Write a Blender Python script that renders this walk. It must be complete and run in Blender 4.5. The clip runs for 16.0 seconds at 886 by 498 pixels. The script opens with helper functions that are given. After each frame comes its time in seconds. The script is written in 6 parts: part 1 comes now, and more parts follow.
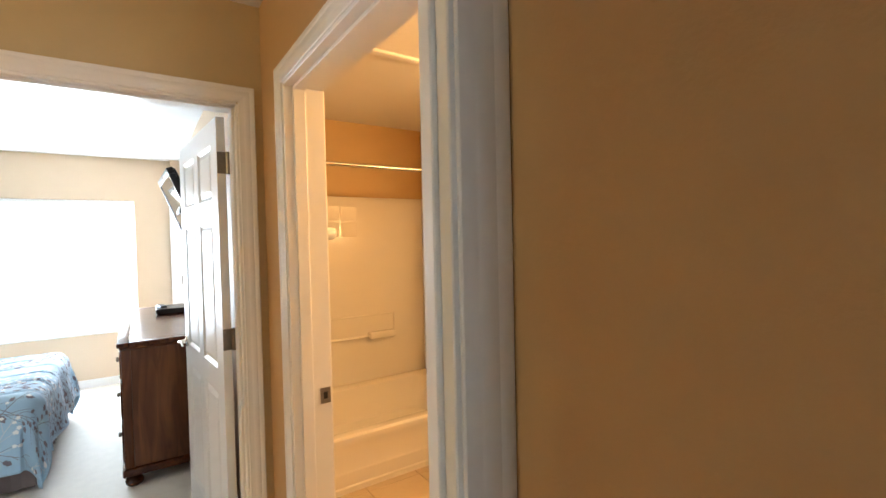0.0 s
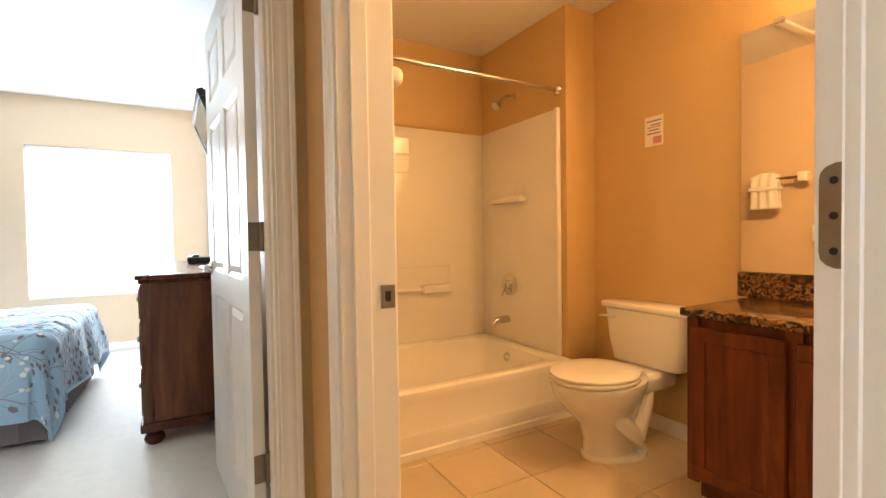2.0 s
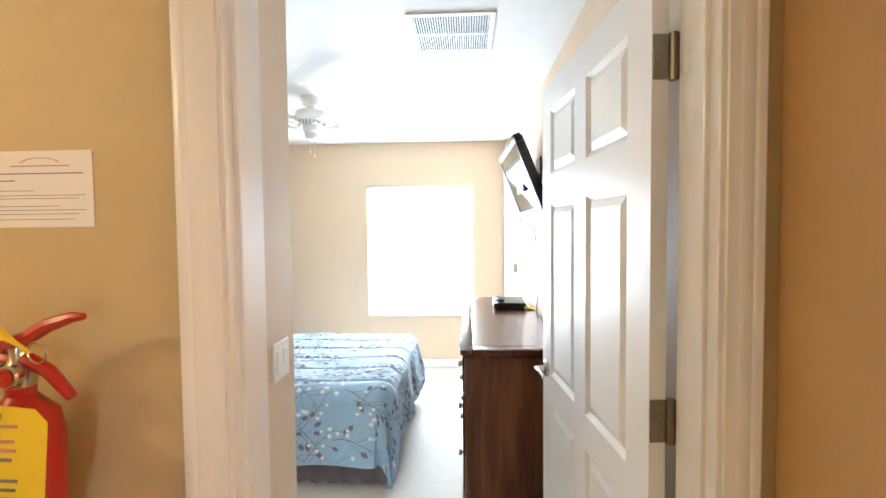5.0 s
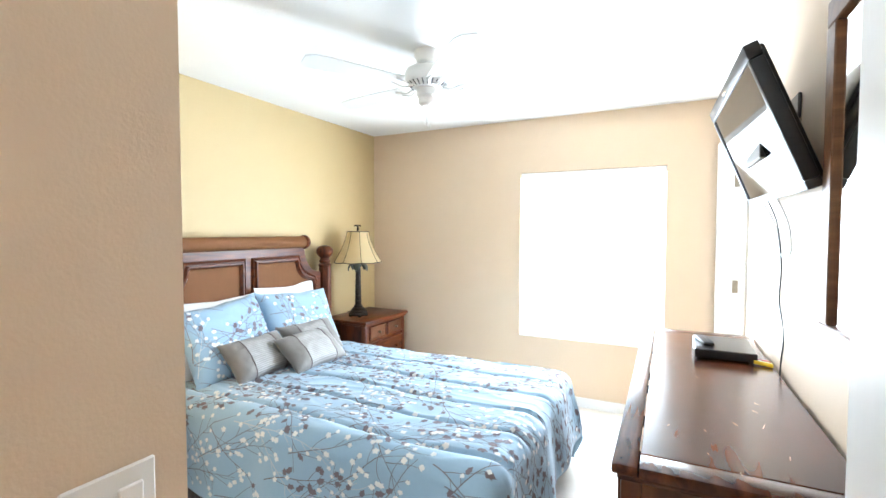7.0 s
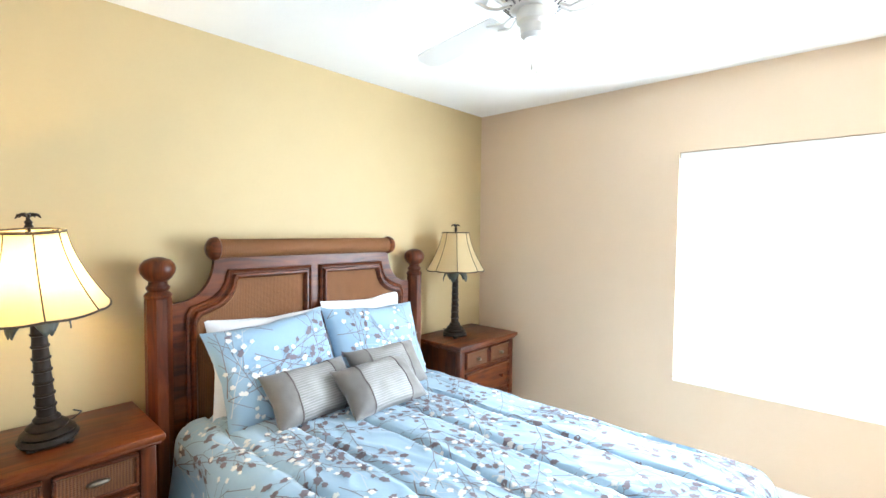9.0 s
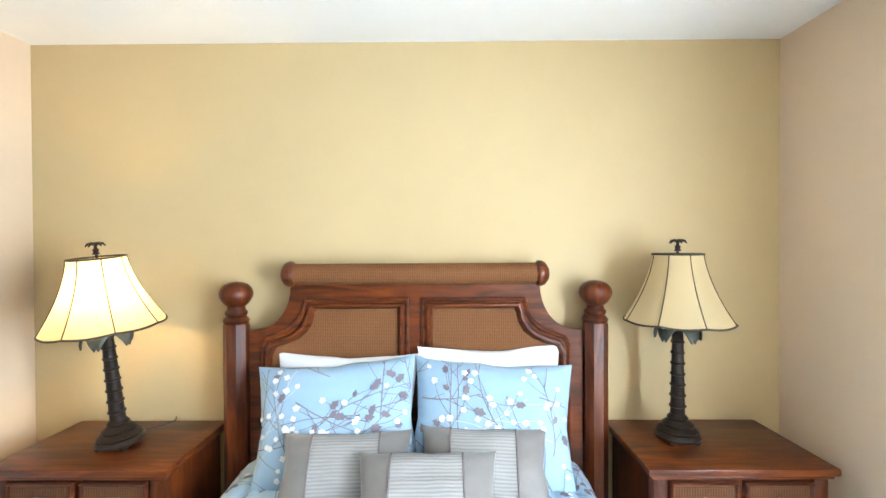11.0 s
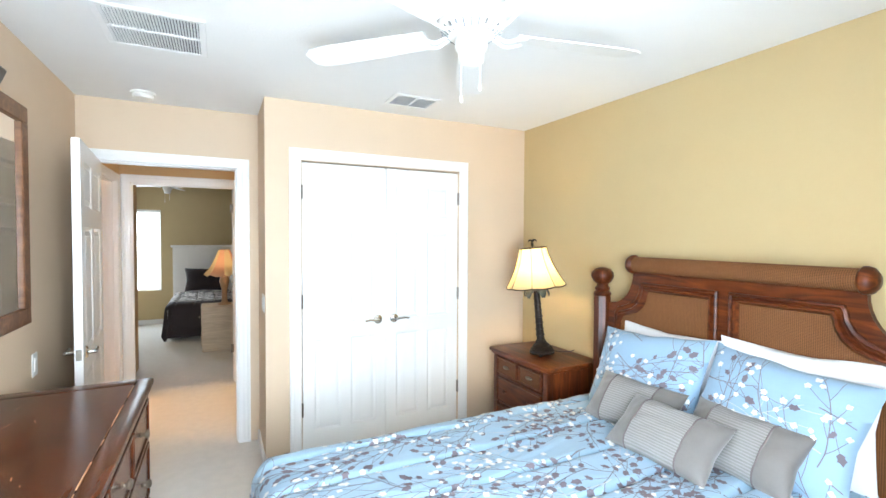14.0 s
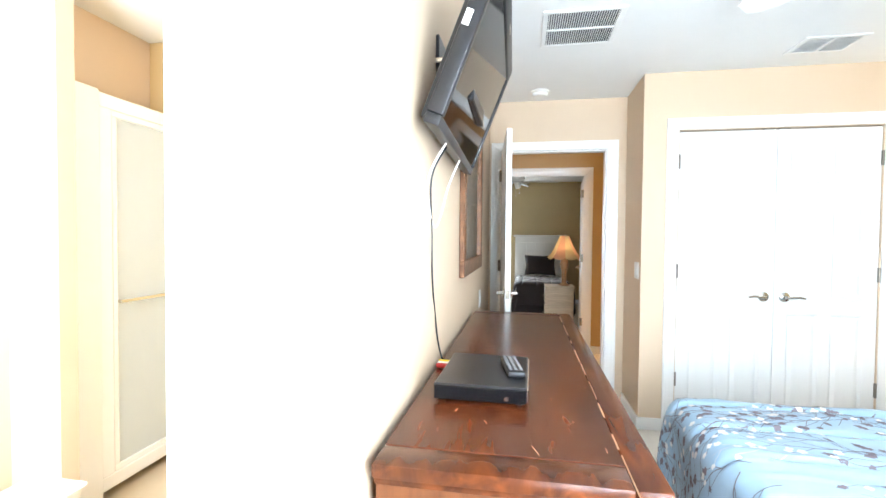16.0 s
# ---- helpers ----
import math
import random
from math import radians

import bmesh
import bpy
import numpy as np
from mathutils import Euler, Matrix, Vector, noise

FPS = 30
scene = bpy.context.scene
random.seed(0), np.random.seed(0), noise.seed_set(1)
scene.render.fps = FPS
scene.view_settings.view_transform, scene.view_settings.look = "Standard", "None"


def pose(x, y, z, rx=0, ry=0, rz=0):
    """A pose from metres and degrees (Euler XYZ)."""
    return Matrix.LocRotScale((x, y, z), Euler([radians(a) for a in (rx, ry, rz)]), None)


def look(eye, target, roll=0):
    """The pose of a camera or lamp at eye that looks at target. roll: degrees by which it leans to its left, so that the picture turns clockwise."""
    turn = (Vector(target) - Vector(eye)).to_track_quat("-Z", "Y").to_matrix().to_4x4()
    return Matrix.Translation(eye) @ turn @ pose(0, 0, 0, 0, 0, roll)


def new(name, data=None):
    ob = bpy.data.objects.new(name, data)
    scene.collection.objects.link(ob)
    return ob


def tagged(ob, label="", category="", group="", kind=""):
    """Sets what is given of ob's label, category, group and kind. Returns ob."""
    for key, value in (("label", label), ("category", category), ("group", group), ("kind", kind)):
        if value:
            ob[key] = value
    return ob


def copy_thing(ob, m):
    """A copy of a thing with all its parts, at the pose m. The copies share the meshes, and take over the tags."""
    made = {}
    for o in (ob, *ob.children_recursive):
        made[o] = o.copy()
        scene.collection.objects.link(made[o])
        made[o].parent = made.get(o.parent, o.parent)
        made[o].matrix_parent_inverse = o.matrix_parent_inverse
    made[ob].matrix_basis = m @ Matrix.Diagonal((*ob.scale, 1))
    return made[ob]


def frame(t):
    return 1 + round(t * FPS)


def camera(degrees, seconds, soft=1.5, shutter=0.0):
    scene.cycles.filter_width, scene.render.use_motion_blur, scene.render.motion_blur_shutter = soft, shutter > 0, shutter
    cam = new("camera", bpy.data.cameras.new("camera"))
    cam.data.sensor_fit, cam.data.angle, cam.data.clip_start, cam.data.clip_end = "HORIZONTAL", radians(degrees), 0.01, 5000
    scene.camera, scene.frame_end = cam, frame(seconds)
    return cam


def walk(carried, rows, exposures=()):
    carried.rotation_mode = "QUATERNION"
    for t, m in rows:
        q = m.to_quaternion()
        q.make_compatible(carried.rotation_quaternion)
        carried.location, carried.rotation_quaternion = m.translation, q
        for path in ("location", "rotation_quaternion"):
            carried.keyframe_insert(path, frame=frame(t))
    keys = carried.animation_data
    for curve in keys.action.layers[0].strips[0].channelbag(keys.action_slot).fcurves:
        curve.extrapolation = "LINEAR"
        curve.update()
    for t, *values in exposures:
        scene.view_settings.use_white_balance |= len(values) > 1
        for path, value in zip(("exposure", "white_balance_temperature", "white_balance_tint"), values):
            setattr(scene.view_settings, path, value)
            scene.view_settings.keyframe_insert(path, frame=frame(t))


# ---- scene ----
cam = camera(88.8, 16.0)
PATH = [
    (0, (0.095, 0.274, 1.492), (1.211, 1.933, 1.444), -1.3),
    (0.5, (0.127, 0.519, 1.403), (1.121, 2.254, 1.357), -1.1),
    (1, (0.163, 0.685, 1.242), (1.146, 2.426, 1.191), -1.1),
    (1.5, (0.196, 0.775, 1.127), (1.176, 2.517, 1.073), -1.0),
    (2, (0.217, 0.834, 1.072), (1.194, 2.578, 1.02), -0.9),
    (2.5, (0.227, 0.872, 1.034), (1.194, 2.622, 0.977), -0.6),
    (3, (0.237, 0.902, 1.021), (1.187, 2.661, 0.962), -0.5),
    (3.5, (0.211, 0.932, 1.058), (0.991, 2.772, 0.996), -0.5),
    (4, (0.137, 1.015, 1.198), (0.648, 2.948, 1.133), -0.3),
    (4.5, (0.059, 1.154, 1.372), (0.241, 3.144, 1.303), -0.4),
    (5, (0.001, 1.421, 1.483), (-0.104, 3.417, 1.403), -0.6),
    (7.5, (0.087, 2.612, 1.464), (-0.907, 4.346, 1.394), 0.2),
    (8, (0.007, 2.756, 1.461), (-1.073, 4.438, 1.397), 0.2),
    (10.5, (-0.528, 4.377, 1.528), (-2.45, 4.929, 1.469), -0.1),
    (11, (-0.55, 4.79, 1.513), (-2.55, 4.775, 1.492), -0.3),
    (11.5, (-0.53, 5.177, 1.563), (-2.428, 4.552, 1.489), -0.0),
    (12, (-0.493, 5.462, 1.579), (-2.168, 4.373, 1.5), -0.3),
    (12.5, (-0.503, 5.684, 1.569), (-1.92, 4.275, 1.498), -0.3),
    (13, (-0.497, 5.84, 1.558), (-1.681, 4.229, 1.499), -0.1),
    (13.5, (-0.408, 5.934, 1.555), (-1.462, 4.235, 1.495), 0.1),
    (14, (-0.299, 6.018, 1.545), (-1.191, 4.229, 1.49), 0.3),
    (14.5, (-0.119, 6.058, 1.507), (-0.798, 4.177, 1.469), 0.4),
    (15, (0.009, 6.054, 1.453), (-0.395, 4.095, 1.409), 0.4),
    (15.5, (0.173, 6.07, 1.389), (0.101, 4.072, 1.348), 0.2),
    (16, (0.216, 6.181, 1.319), (0.57, 4.213, 1.265), 0.5),
]
walk(cam, [(t, look(*p)) for t, *p in PATH], exposures=((0, 0), (1, 0.04), (2, 0.08), (3, 0.06), (4, 0.02), (4.5, 0.06), (5, 0.15), (7, 0.17), (8.3, 0.15), (10.4, 0.1), (11.2, 0.08), (12, 0), (12.5, -0.15), (14, -0.13), (14.5, -0.06), (15, -0.04), (16, 0)))

# ---- world, sun, large lights, exposure ----
world = bpy.data.worlds.new("sky")
scene.world = world
world.use_nodes = True
wn = world.node_tree
sky = wn.nodes.new("ShaderNodeTexSky")
sky.sky_type = "NISHITA"
sky.sun_disc = False
sky.sun_elevation = radians(50)
sky.sun_rotation = radians(20)
wn.nodes["Background"].inputs[1].default_value = 0.12
wn.links.new(sky.outputs[0], wn.nodes["Background"].inputs[0])
sun = new("sun", bpy.data.lights.new("sun", "SUN"))
sun.data.energy, sun.data.angle, sun.data.color = 3.0, radians(0.5), (1, 0.95, 0.88)
sun.matrix_world = pose(0, 20, 20, -40, 0, 160)


def lamp_area(name, m, sx, sy, watts, colour):
    data = bpy.data.lights.new(name, "AREA")
    data.shape, data.size, data.size_y, data.energy, data.color = "RECTANGLE", sx, sy, watts, colour
    ob = new(name, data)
    ob.matrix_world = m
    return ob


def lamp_point(name, at, watts, colour, radius=0.03):
    data = bpy.data.lights.new(name, "POINT")
    data.energy, data.color, data.shadow_soft_size = watts, colour, radius
    ob = new(name, data)
    ob.location = at
    return ob


DAY = (0.74, 0.895, 1.05)
WARM = (1.0, 0.56, 0.21)
lamp_area("window_daylight", pose(-0.505, 6.45, 1.275, -90, 0, 0), 1.12, 1.38, 150, DAY)
# ensuite lamp is added in an assumed opening of the unseen outer wall
lamp_area("ensuite_daylight", pose(1.7, 6.455, 1.55, -90, 0, 0), 0.98, 1.08, 150, DAY)
lamp_area("second_room_daylight", pose(0.955, -3.29, 1.28, 90, 0, 0), 0.72, 1.36, 38, DAY)

# ---- materials ----


def mat(name, colour, rough=0.6, metal=0.0, tint=0.06, scale=6.0, bump=0.0, bump_scale=60.0, spec=0.5, coat=0.0,
        rand=0.0, sheen=0.0, stretch=(1, 1, 1)):
    """A painted or plain surface: colour varied at two scales, fine relief."""
    m = bpy.data.materials.new(name)
    m.use_nodes = True
    nt = m.node_tree
    b = nt.nodes["Principled BSDF"]
    b.inputs["Roughness"].default_value, b.inputs["Metallic"].default_value = rough, metal
    b.inputs["Specular IOR Level"].default_value, b.inputs["Coat Weight"].default_value = spec, coat
    b.inputs["Sheen Weight"].default_value = sheen
    co = nt.nodes.new("ShaderNodeTexCoord")
    mp = nt.nodes.new("ShaderNodeMapping")
    mp.inputs["Scale"].default_value = stretch
    nt.links.new(co.outputs["Object"], mp.inputs[0])
    last = None
    for s, amount in ((scale, tint), (scale * 9, tint * 0.5)):
        n = nt.nodes.new("ShaderNodeTexNoise")
        n.inputs["Scale"].default_value, n.inputs["Detail"].default_value = s, 4
        nt.links.new(mp.outputs[0], n.inputs["Vector"])
        r = nt.nodes.new("ShaderNodeMapRange")
        r.inputs["To Min"].default_value, r.inputs["To Max"].default_value = 1 - amount, 1 + amount
        nt.links.new(n.outputs["Fac"], r.inputs[0])
        if last:
            k = nt.nodes.new("ShaderNodeMath")
            k.operation = "MULTIPLY"
            nt.links.new(last.outputs[0], k.inputs[0])
            nt.links.new(r.outputs[0], k.inputs[1])
            last = k
        else:
            last = r
    if rand:
        oi = nt.nodes.new("ShaderNodeObjectInfo")
        r = nt.nodes.new("ShaderNodeMapRange")
        r.inputs["To Min"].default_value, r.inputs["To Max"].default_value = 1 - rand, 1 + rand
        nt.links.new(oi.outputs["Random"], r.inputs[0])
        k = nt.nodes.new("ShaderNodeMath")
        k.operation = "MULTIPLY"
        nt.links.new(last.outputs[0], k.inputs[0])
        nt.links.new(r.outputs[0], k.inputs[1])
        last = k
    v = nt.nodes.new("ShaderNodeVectorMath")
    v.operation = "SCALE"
    v.inputs[0].default_value = colour[:3]
    nt.links.new(last.outputs[0], v.inputs["Scale"])
    nt.links.new(v.outputs[0], b.inputs["Base Color"])
    if bump:
        n = nt.nodes.new("ShaderNodeTexNoise")
        n.inputs["Scale"].default_value, n.inputs["Detail"].default_value = bump_scale, 3
        nt.links.new(mp.outputs[0], n.inputs["Vector"])
        bu = nt.nodes.new("ShaderNodeBump")
        bu.inputs["Strength"].default_value, bu.inputs["Distance"].default_value = bump, 0.004
        nt.links.new(n.outputs["Fac"], bu.inputs["Height"])
        nt.links.new(bu.outputs[0], b.inputs["Normal"])
    return m


def wood(name, dark, light, rough=0.28, coat=0.25, stretch=(2, 14, 14), knots=True):
    """Stained, lacquered wood: stretched grain, knots and rubbed patches."""
    m = bpy.data.materials.new(name)
    m.use_nodes = True
    nt = m.node_tree
    b = nt.nodes["Principled BSDF"]
    b.inputs["Coat Weight"].default_value, b.inputs["Coat Roughness"].default_value = coat, 0.18
    b.inputs["Specular IOR Level"].default_value = 0.28
    co = nt.nodes.new("ShaderNodeTexCoord")
    mp = nt.nodes.new("ShaderNodeMapping")
    mp.inputs["Scale"].default_value = stretch
    nt.links.new(co.outputs["Object"], mp.inputs[0])
    n = nt.nodes.new("ShaderNodeTexNoise")
    n.inputs["Scale"].default_value, n.inputs["Detail"].default_value, n.inputs["Distortion"].default_value = 1.6, 8, 1.2
    nt.links.new(mp.outputs[0], n.inputs["Vector"])
    n2 = nt.nodes.new("ShaderNodeTexNoise")
    n2.inputs["Scale"].default_value, n2.inputs["Detail"].default_value = 5, 3
    nt.links.new(co.outputs["Object"], n2.inputs["Vector"])
    add = nt.nodes.new("ShaderNodeMath")
    add.operation = "MULTIPLY_ADD"
    add.inputs[1].default_value, add.inputs[2].default_value = 0.16, -0.08
    nt.links.new(n2.outputs["Fac"], add.inputs[0])
    tot = nt.nodes.new("ShaderNodeMath")
    tot.operation = "ADD"
    nt.links.new(n.outputs["Fac"], tot.inputs[0])
    nt.links.new(add.outputs[0], tot.inputs[1])
    cr = nt.nodes.new("ShaderNodeValToRGB")
    cr.color_ramp.elements[0].position, cr.color_ramp.elements[0].color = 0.38, (*dark, 1)
    cr.color_ramp.elements[1].position, cr.color_ramp.elements[1].color = 0.78, (*light, 1)
    nt.links.new(tot.outputs[0], cr.inputs[0])
    colour = cr.outputs[0]
    if knots:
        vo = nt.nodes.new("ShaderNodeTexVoronoi")
        vo.inputs["Scale"].default_value = 2.6
        nt.links.new(co.outputs["Object"], vo.inputs["Vector"])
        kr = nt.nodes.new("ShaderNodeMapRange")
        kr.inputs["From Min"].default_value, kr.inputs["From Max"].default_value = 0.02, 0.07
        kr.inputs["To Min"].default_value = 0.45
        nt.links.new(vo.outputs["Distance"], kr.inputs[0])
        vm = nt.nodes.new("ShaderNodeVectorMath")
        vm.operation = "SCALE"
        nt.links.new(colour, vm.inputs[0])
        nt.links.new(kr.outputs[0], vm.inputs["Scale"])
        colour = vm.outputs[0]
    nt.links.new(colour, b.inputs["Base Color"])
    rr = nt.nodes.new("ShaderNodeMapRange")
    rr.inputs["To Min"].default_value, rr.inputs["To Max"].default_value = rough - 0.02, rough + 0.06
    nt.links.new(n2.outputs["Fac"], rr.inputs[0])
    nt.links.new(rr.outputs[0], b.inputs["Roughness"])
    bu = nt.nodes.new("ShaderNodeBump")
    bu.inputs["Strength"].default_value, bu.inputs["Distance"].default_value = 0.12, 0.002
    nt.links.new(n.outputs["Fac"], bu.inputs["Height"])
    nt.links.new(bu.outputs[0], b.inputs["Normal"])
    return m


def woven(name, a, c, scale=620.0):
    """A woven surface: two crossed bands, dark gaps."""
    m = bpy.data.materials.new(name)
    m.use_nodes = True
    nt = m.node_tree
    b = nt.nodes["Principled BSDF"]
    b.inputs["Roughness"].default_value, b.inputs["Specular IOR Level"].default_value = 0.65, 0.2
    co = nt.nodes.new("ShaderNodeTexCoord")
    outs = []
    for d, s in (("Z", scale), ("Y", scale * 0.8)):
        w = nt.nodes.new("ShaderNodeTexWave")
        w.bands_direction = d
        w.inputs["Scale"].default_value, w.inputs["Distortion"].default_value = s / 10, 1.5
        w.inputs["Detail Scale"].default_value = 4
        nt.links.new(co.outputs["Object"], w.inputs["Vector"])
        outs.append(w.outputs["Fac"])
    k = nt.nodes.new("ShaderNodeMath")
    k.operation = "MULTIPLY_ADD"
    k.inputs[1].default_value = 0.5
    nt.links.new(outs[0], k.inputs[0])
    h = nt.nodes.new("ShaderNodeMath")
    h.operation = "MULTIPLY"
    h.inputs[1].default_value = 0.5
    nt.links.new(outs[1], h.inputs[0])
    nt.links.new(h.outputs[0], k.inputs[2])
    cr = nt.nodes.new("ShaderNodeValToRGB")
    cr.color_ramp.elements[0].position, cr.color_ramp.elements[0].color = 0.2, (*a, 1)
    cr.color_ramp.elements[1].position, cr.color_ramp.elements[1].color = 0.8, (*c, 1)
    nt.links.new(k.outputs[0], cr.inputs[0])
    nt.links.new(cr.outputs[0], b.inputs["Base Color"])
    bu = nt.nodes.new("ShaderNodeBump")
    bu.inputs["Strength"].default_value, bu.inputs["Distance"].default_value = 0.5, 0.003
    nt.links.new(k.outputs[0], bu.inputs["Height"])
    nt.links.new(bu.outputs[0], b.inputs["Normal"])
    return m


M_TAN = mat("tan_wall_paint", (0.645, 0.495, 0.35), 0.62, tint=0.025, bump=0.12, bump_scale=160)
M_OLIVE = mat("gold_olive_wall_paint", (0.49, 0.37, 0.19), 0.6, tint=0.03, bump=0.12, bump_scale=160)
M_HALL = mat("golden_hall_paint", (0.555, 0.43, 0.235), 0.6, tint=0.03, bump=0.12, bump_scale=160)
# Hall paint again, darkened and warmed: lamp light and shade put into the colour
M_HALL_WARM = mat("hall_paint_warm_shade", (0.53, 0.335, 0.15), 0.6, tint=0.03, bump=0.12, bump_scale=160)
M_BATH = mat("golden_bathroom_paint", (0.61, 0.43, 0.205), 0.55, tint=0.03, bump=0.12, bump_scale=160)
M_CEIL = mat("white_ceiling_paint", (0.82, 0.81, 0.79), 0.8, tint=0.02, bump=0.3, bump_scale=90)
M_TRIM = mat("white_gloss_trim", (0.80, 0.79, 0.77), 0.3, tint=0.02, scale=3)
M_DOOR = mat("white_door_paint", (0.80, 0.79, 0.77), 0.35, tint=0.02, bump=0.06, bump_scale=40, stretch=(6, 6, 1))
M_CARPET = mat("cream_carpet", (0.77, 0.72, 0.65), 0.95, tint=0.09, scale=16, bump=1.0, bump_scale=190, spec=0.1, sheen=0.2)
M_TILE = mat("beige_floor_tile", (0.58, 0.47, 0.33), 0.3, tint=0.08, scale=5, rand=0.05)
M_GROUT = mat("brown_grout", (0.30, 0.23, 0.15), 0.9, tint=0.1)
M_CHERRY = wood("cherry_stained_pine", (0.050, 0.010, 0.003), (0.185, 0.042, 0.008), rough=0.32, coat=0.05, stretch=(14, 2, 14))
M_CHERRYV = wood("cherry_stained_upright", (0.050, 0.010, 0.003), (0.165, 0.037, 0.008), rough=0.32, coat=0.05, stretch=(14, 14, 1.6), knots=False)
M_DRESS = wood("dark_cherry_dresser_wood", (0.044, 0.011, 0.004), (0.135, 0.034, 0.010), coat=0.12, rough=0.22, stretch=(12, 2, 12))
M_DRESSV = wood("dark_cherry_upright_wood", (0.080, 0.026, 0.010), (0.175, 0.060, 0.022), coat=0.06, rough=0.3, stretch=(12, 12, 1.4))
M_VANITY = wood("red_oak_cabinet", (0.075, 0.018, 0.005), (0.18, 0.043, 0.010), rough=0.35, coat=0.1, stretch=(10, 10, 1.5), knots=False)
M_PALE = wood("pale_washed_wood", (0.58, 0.46, 0.32), (0.76, 0.63, 0.46), rough=0.4, coat=0.05, knots=False)
M_RATTAN = woven("brown_woven_rattan", (0.095, 0.036, 0.012), (0.225, 0.090, 0.031), 500.0)
M_RATTAN2 = woven("dark_woven_rattan", (0.055, 0.020, 0.008), (0.15, 0.058, 0.022), 420.0)
M_PORC = mat("white_porcelain", (0.83, 0.81, 0.76), 0.12, tint=0.01, coat=0.4)
M_FIBRE = mat("white_tub_acrylic", (0.84, 0.82, 0.77), 0.2, tint=0.015, coat=0.15)
M_CHROME = mat("brushed_nickel", (0.62, 0.60, 0.56), 0.22, 1.0, tint=0.04, scale=30)
M_BRONZE = mat("dull_bronze_hinge", (0.24, 0.21, 0.17), 0.38, 1.0, tint=0.15, scale=40)
M_BLACK = mat("black_plastic", (0.012, 0.012, 0.014), 0.3, tint=0.1)
M_SCREEN = mat("black_screen_glass", (0.006, 0.006, 0.007), 0.05, tint=0.0, spec=0.33)
M_WHITEP = mat("white_plastic", (0.80, 0.79, 0.76), 0.4, tint=0.01)
M_IRON = mat("dark_bronzed_resin", (0.020, 0.013, 0.009), 0.42, 0.0, tint=0.4, scale=30, bump=0.3, bump_scale=50, spec=0.2)
M_LEAF = mat("verdigris_leaf", (0.050, 0.060, 0.050), 0.5, 0.0, tint=0.4, scale=40, bump=0.3)
M_PILLOWW = mat("white_pillow_cotton", (0.72, 0.72, 0.73), 0.85, tint=0.03, bump=0.25, bump_scale=30, sheen=0.3)
M_GREY = mat("grey_satin", (0.165, 0.150, 0.138), 0.55, tint=0.10, scale=12, bump=0.3, bump_scale=40, sheen=0.4)
M_RUFFLE = mat("taupe_bed_skirt", (0.16, 0.13, 0.13), 0.8, tint=0.1, bump=0.3)
M_DARKFAB = mat("dark_brown_fabric", (0.022, 0.012, 0.012), 0.85, tint=0.2, bump=0.3, sheen=0.2)
M_RED = mat("red_enamel", (0.42, 0.018, 0.014), 0.28, tint=0.05, coat=0.4)
M_YELLOW = mat("yellow_card", (0.80, 0.58, 0.03), 0.6, tint=0.05)
M_PAPER = mat("white_paper", (0.82, 0.80, 0.77), 0.7, tint=0.02)
M_INK = mat("dark_print", (0.20, 0.19, 0.20), 0.7, tint=0.1)
M_PINK = mat("pink_print", (0.55, 0.25, 0.25), 0.7, tint=0.1)
M_BROWNF = wood("brown_mirror_frame", (0.13, 0.055, 0.025), (0.24, 0.11, 0.05), rough=0.4, coat=0.1, knots=False)
M_MIRROR = mat("mirror_silver", (0.92, 0.92, 0.91), 0.015, 1.0, tint=0.0)
M_TERRY = mat("white_terry_towel", (0.80, 0.78, 0.74), 0.95, tint=0.08, scale=40, bump=0.9, bump_scale=220, sheen=0.3)
M_OUT = mat("pale_outdoor_ground", (0.25, 0.27, 0.18), 0.9, tint=0.2, scale=0.5)

# ---- mesh helpers ----


def bx(bm, x0, x1, y0, y1, z0, z1, bevel=0.0, seg=1):
    """A box between two corners, its edges rounded."""
    r = bmesh.ops.create_cube(bm, size=1.0, matrix=Matrix.LocRotScale(
        ((x0 + x1) / 2, (y0 + y1) / 2, (z0 + z1) / 2), None, (abs(x1 - x0), abs(y1 - y0), abs(z1 - z0))))
    if bevel:
        edges = list({e for v in r["verts"] for e in v.link_edges})
        bmesh.ops.bevel(bm, geom=edges, offset=bevel, segments=seg, profile=0.5, affect="EDGES")
    return bm


def box(*a, **k):
    return bx(bmesh.new(), *a, **k)


def lathe(bm, profile, n=24, m=None, a0=0.0, a1=2 * math.pi):
    """A turned shape: (radius, height) pairs about the z axis."""
    full = abs(a1 - a0 - 2 * math.pi) < 1e-6
    cnt = n if full else n + 1
    rings = []
    for r, z in profile:
        ring = []
        for i in range(cnt):
            a = a0 + (a1 - a0) * i / n
            p = Vector((r * math.cos(a), r * math.sin(a), z))
            ring.append(bm.verts.new(m @ p if m else p))
        rings.append(ring)
    for a, b in zip(rings, rings[1:]):
        for i in range(n if full else n):
            j = (i + 1) % cnt
            if j or full:
                bm.faces.new((a[i], a[j], b[j], b[i]))
    if full:
        for ring, flip in ((rings[0], True), (rings[-1], False)):
            if profile[0 if flip else -1][0] > 1e-5:
                bm.faces.new(ring[::-1] if flip else ring)
    return bm


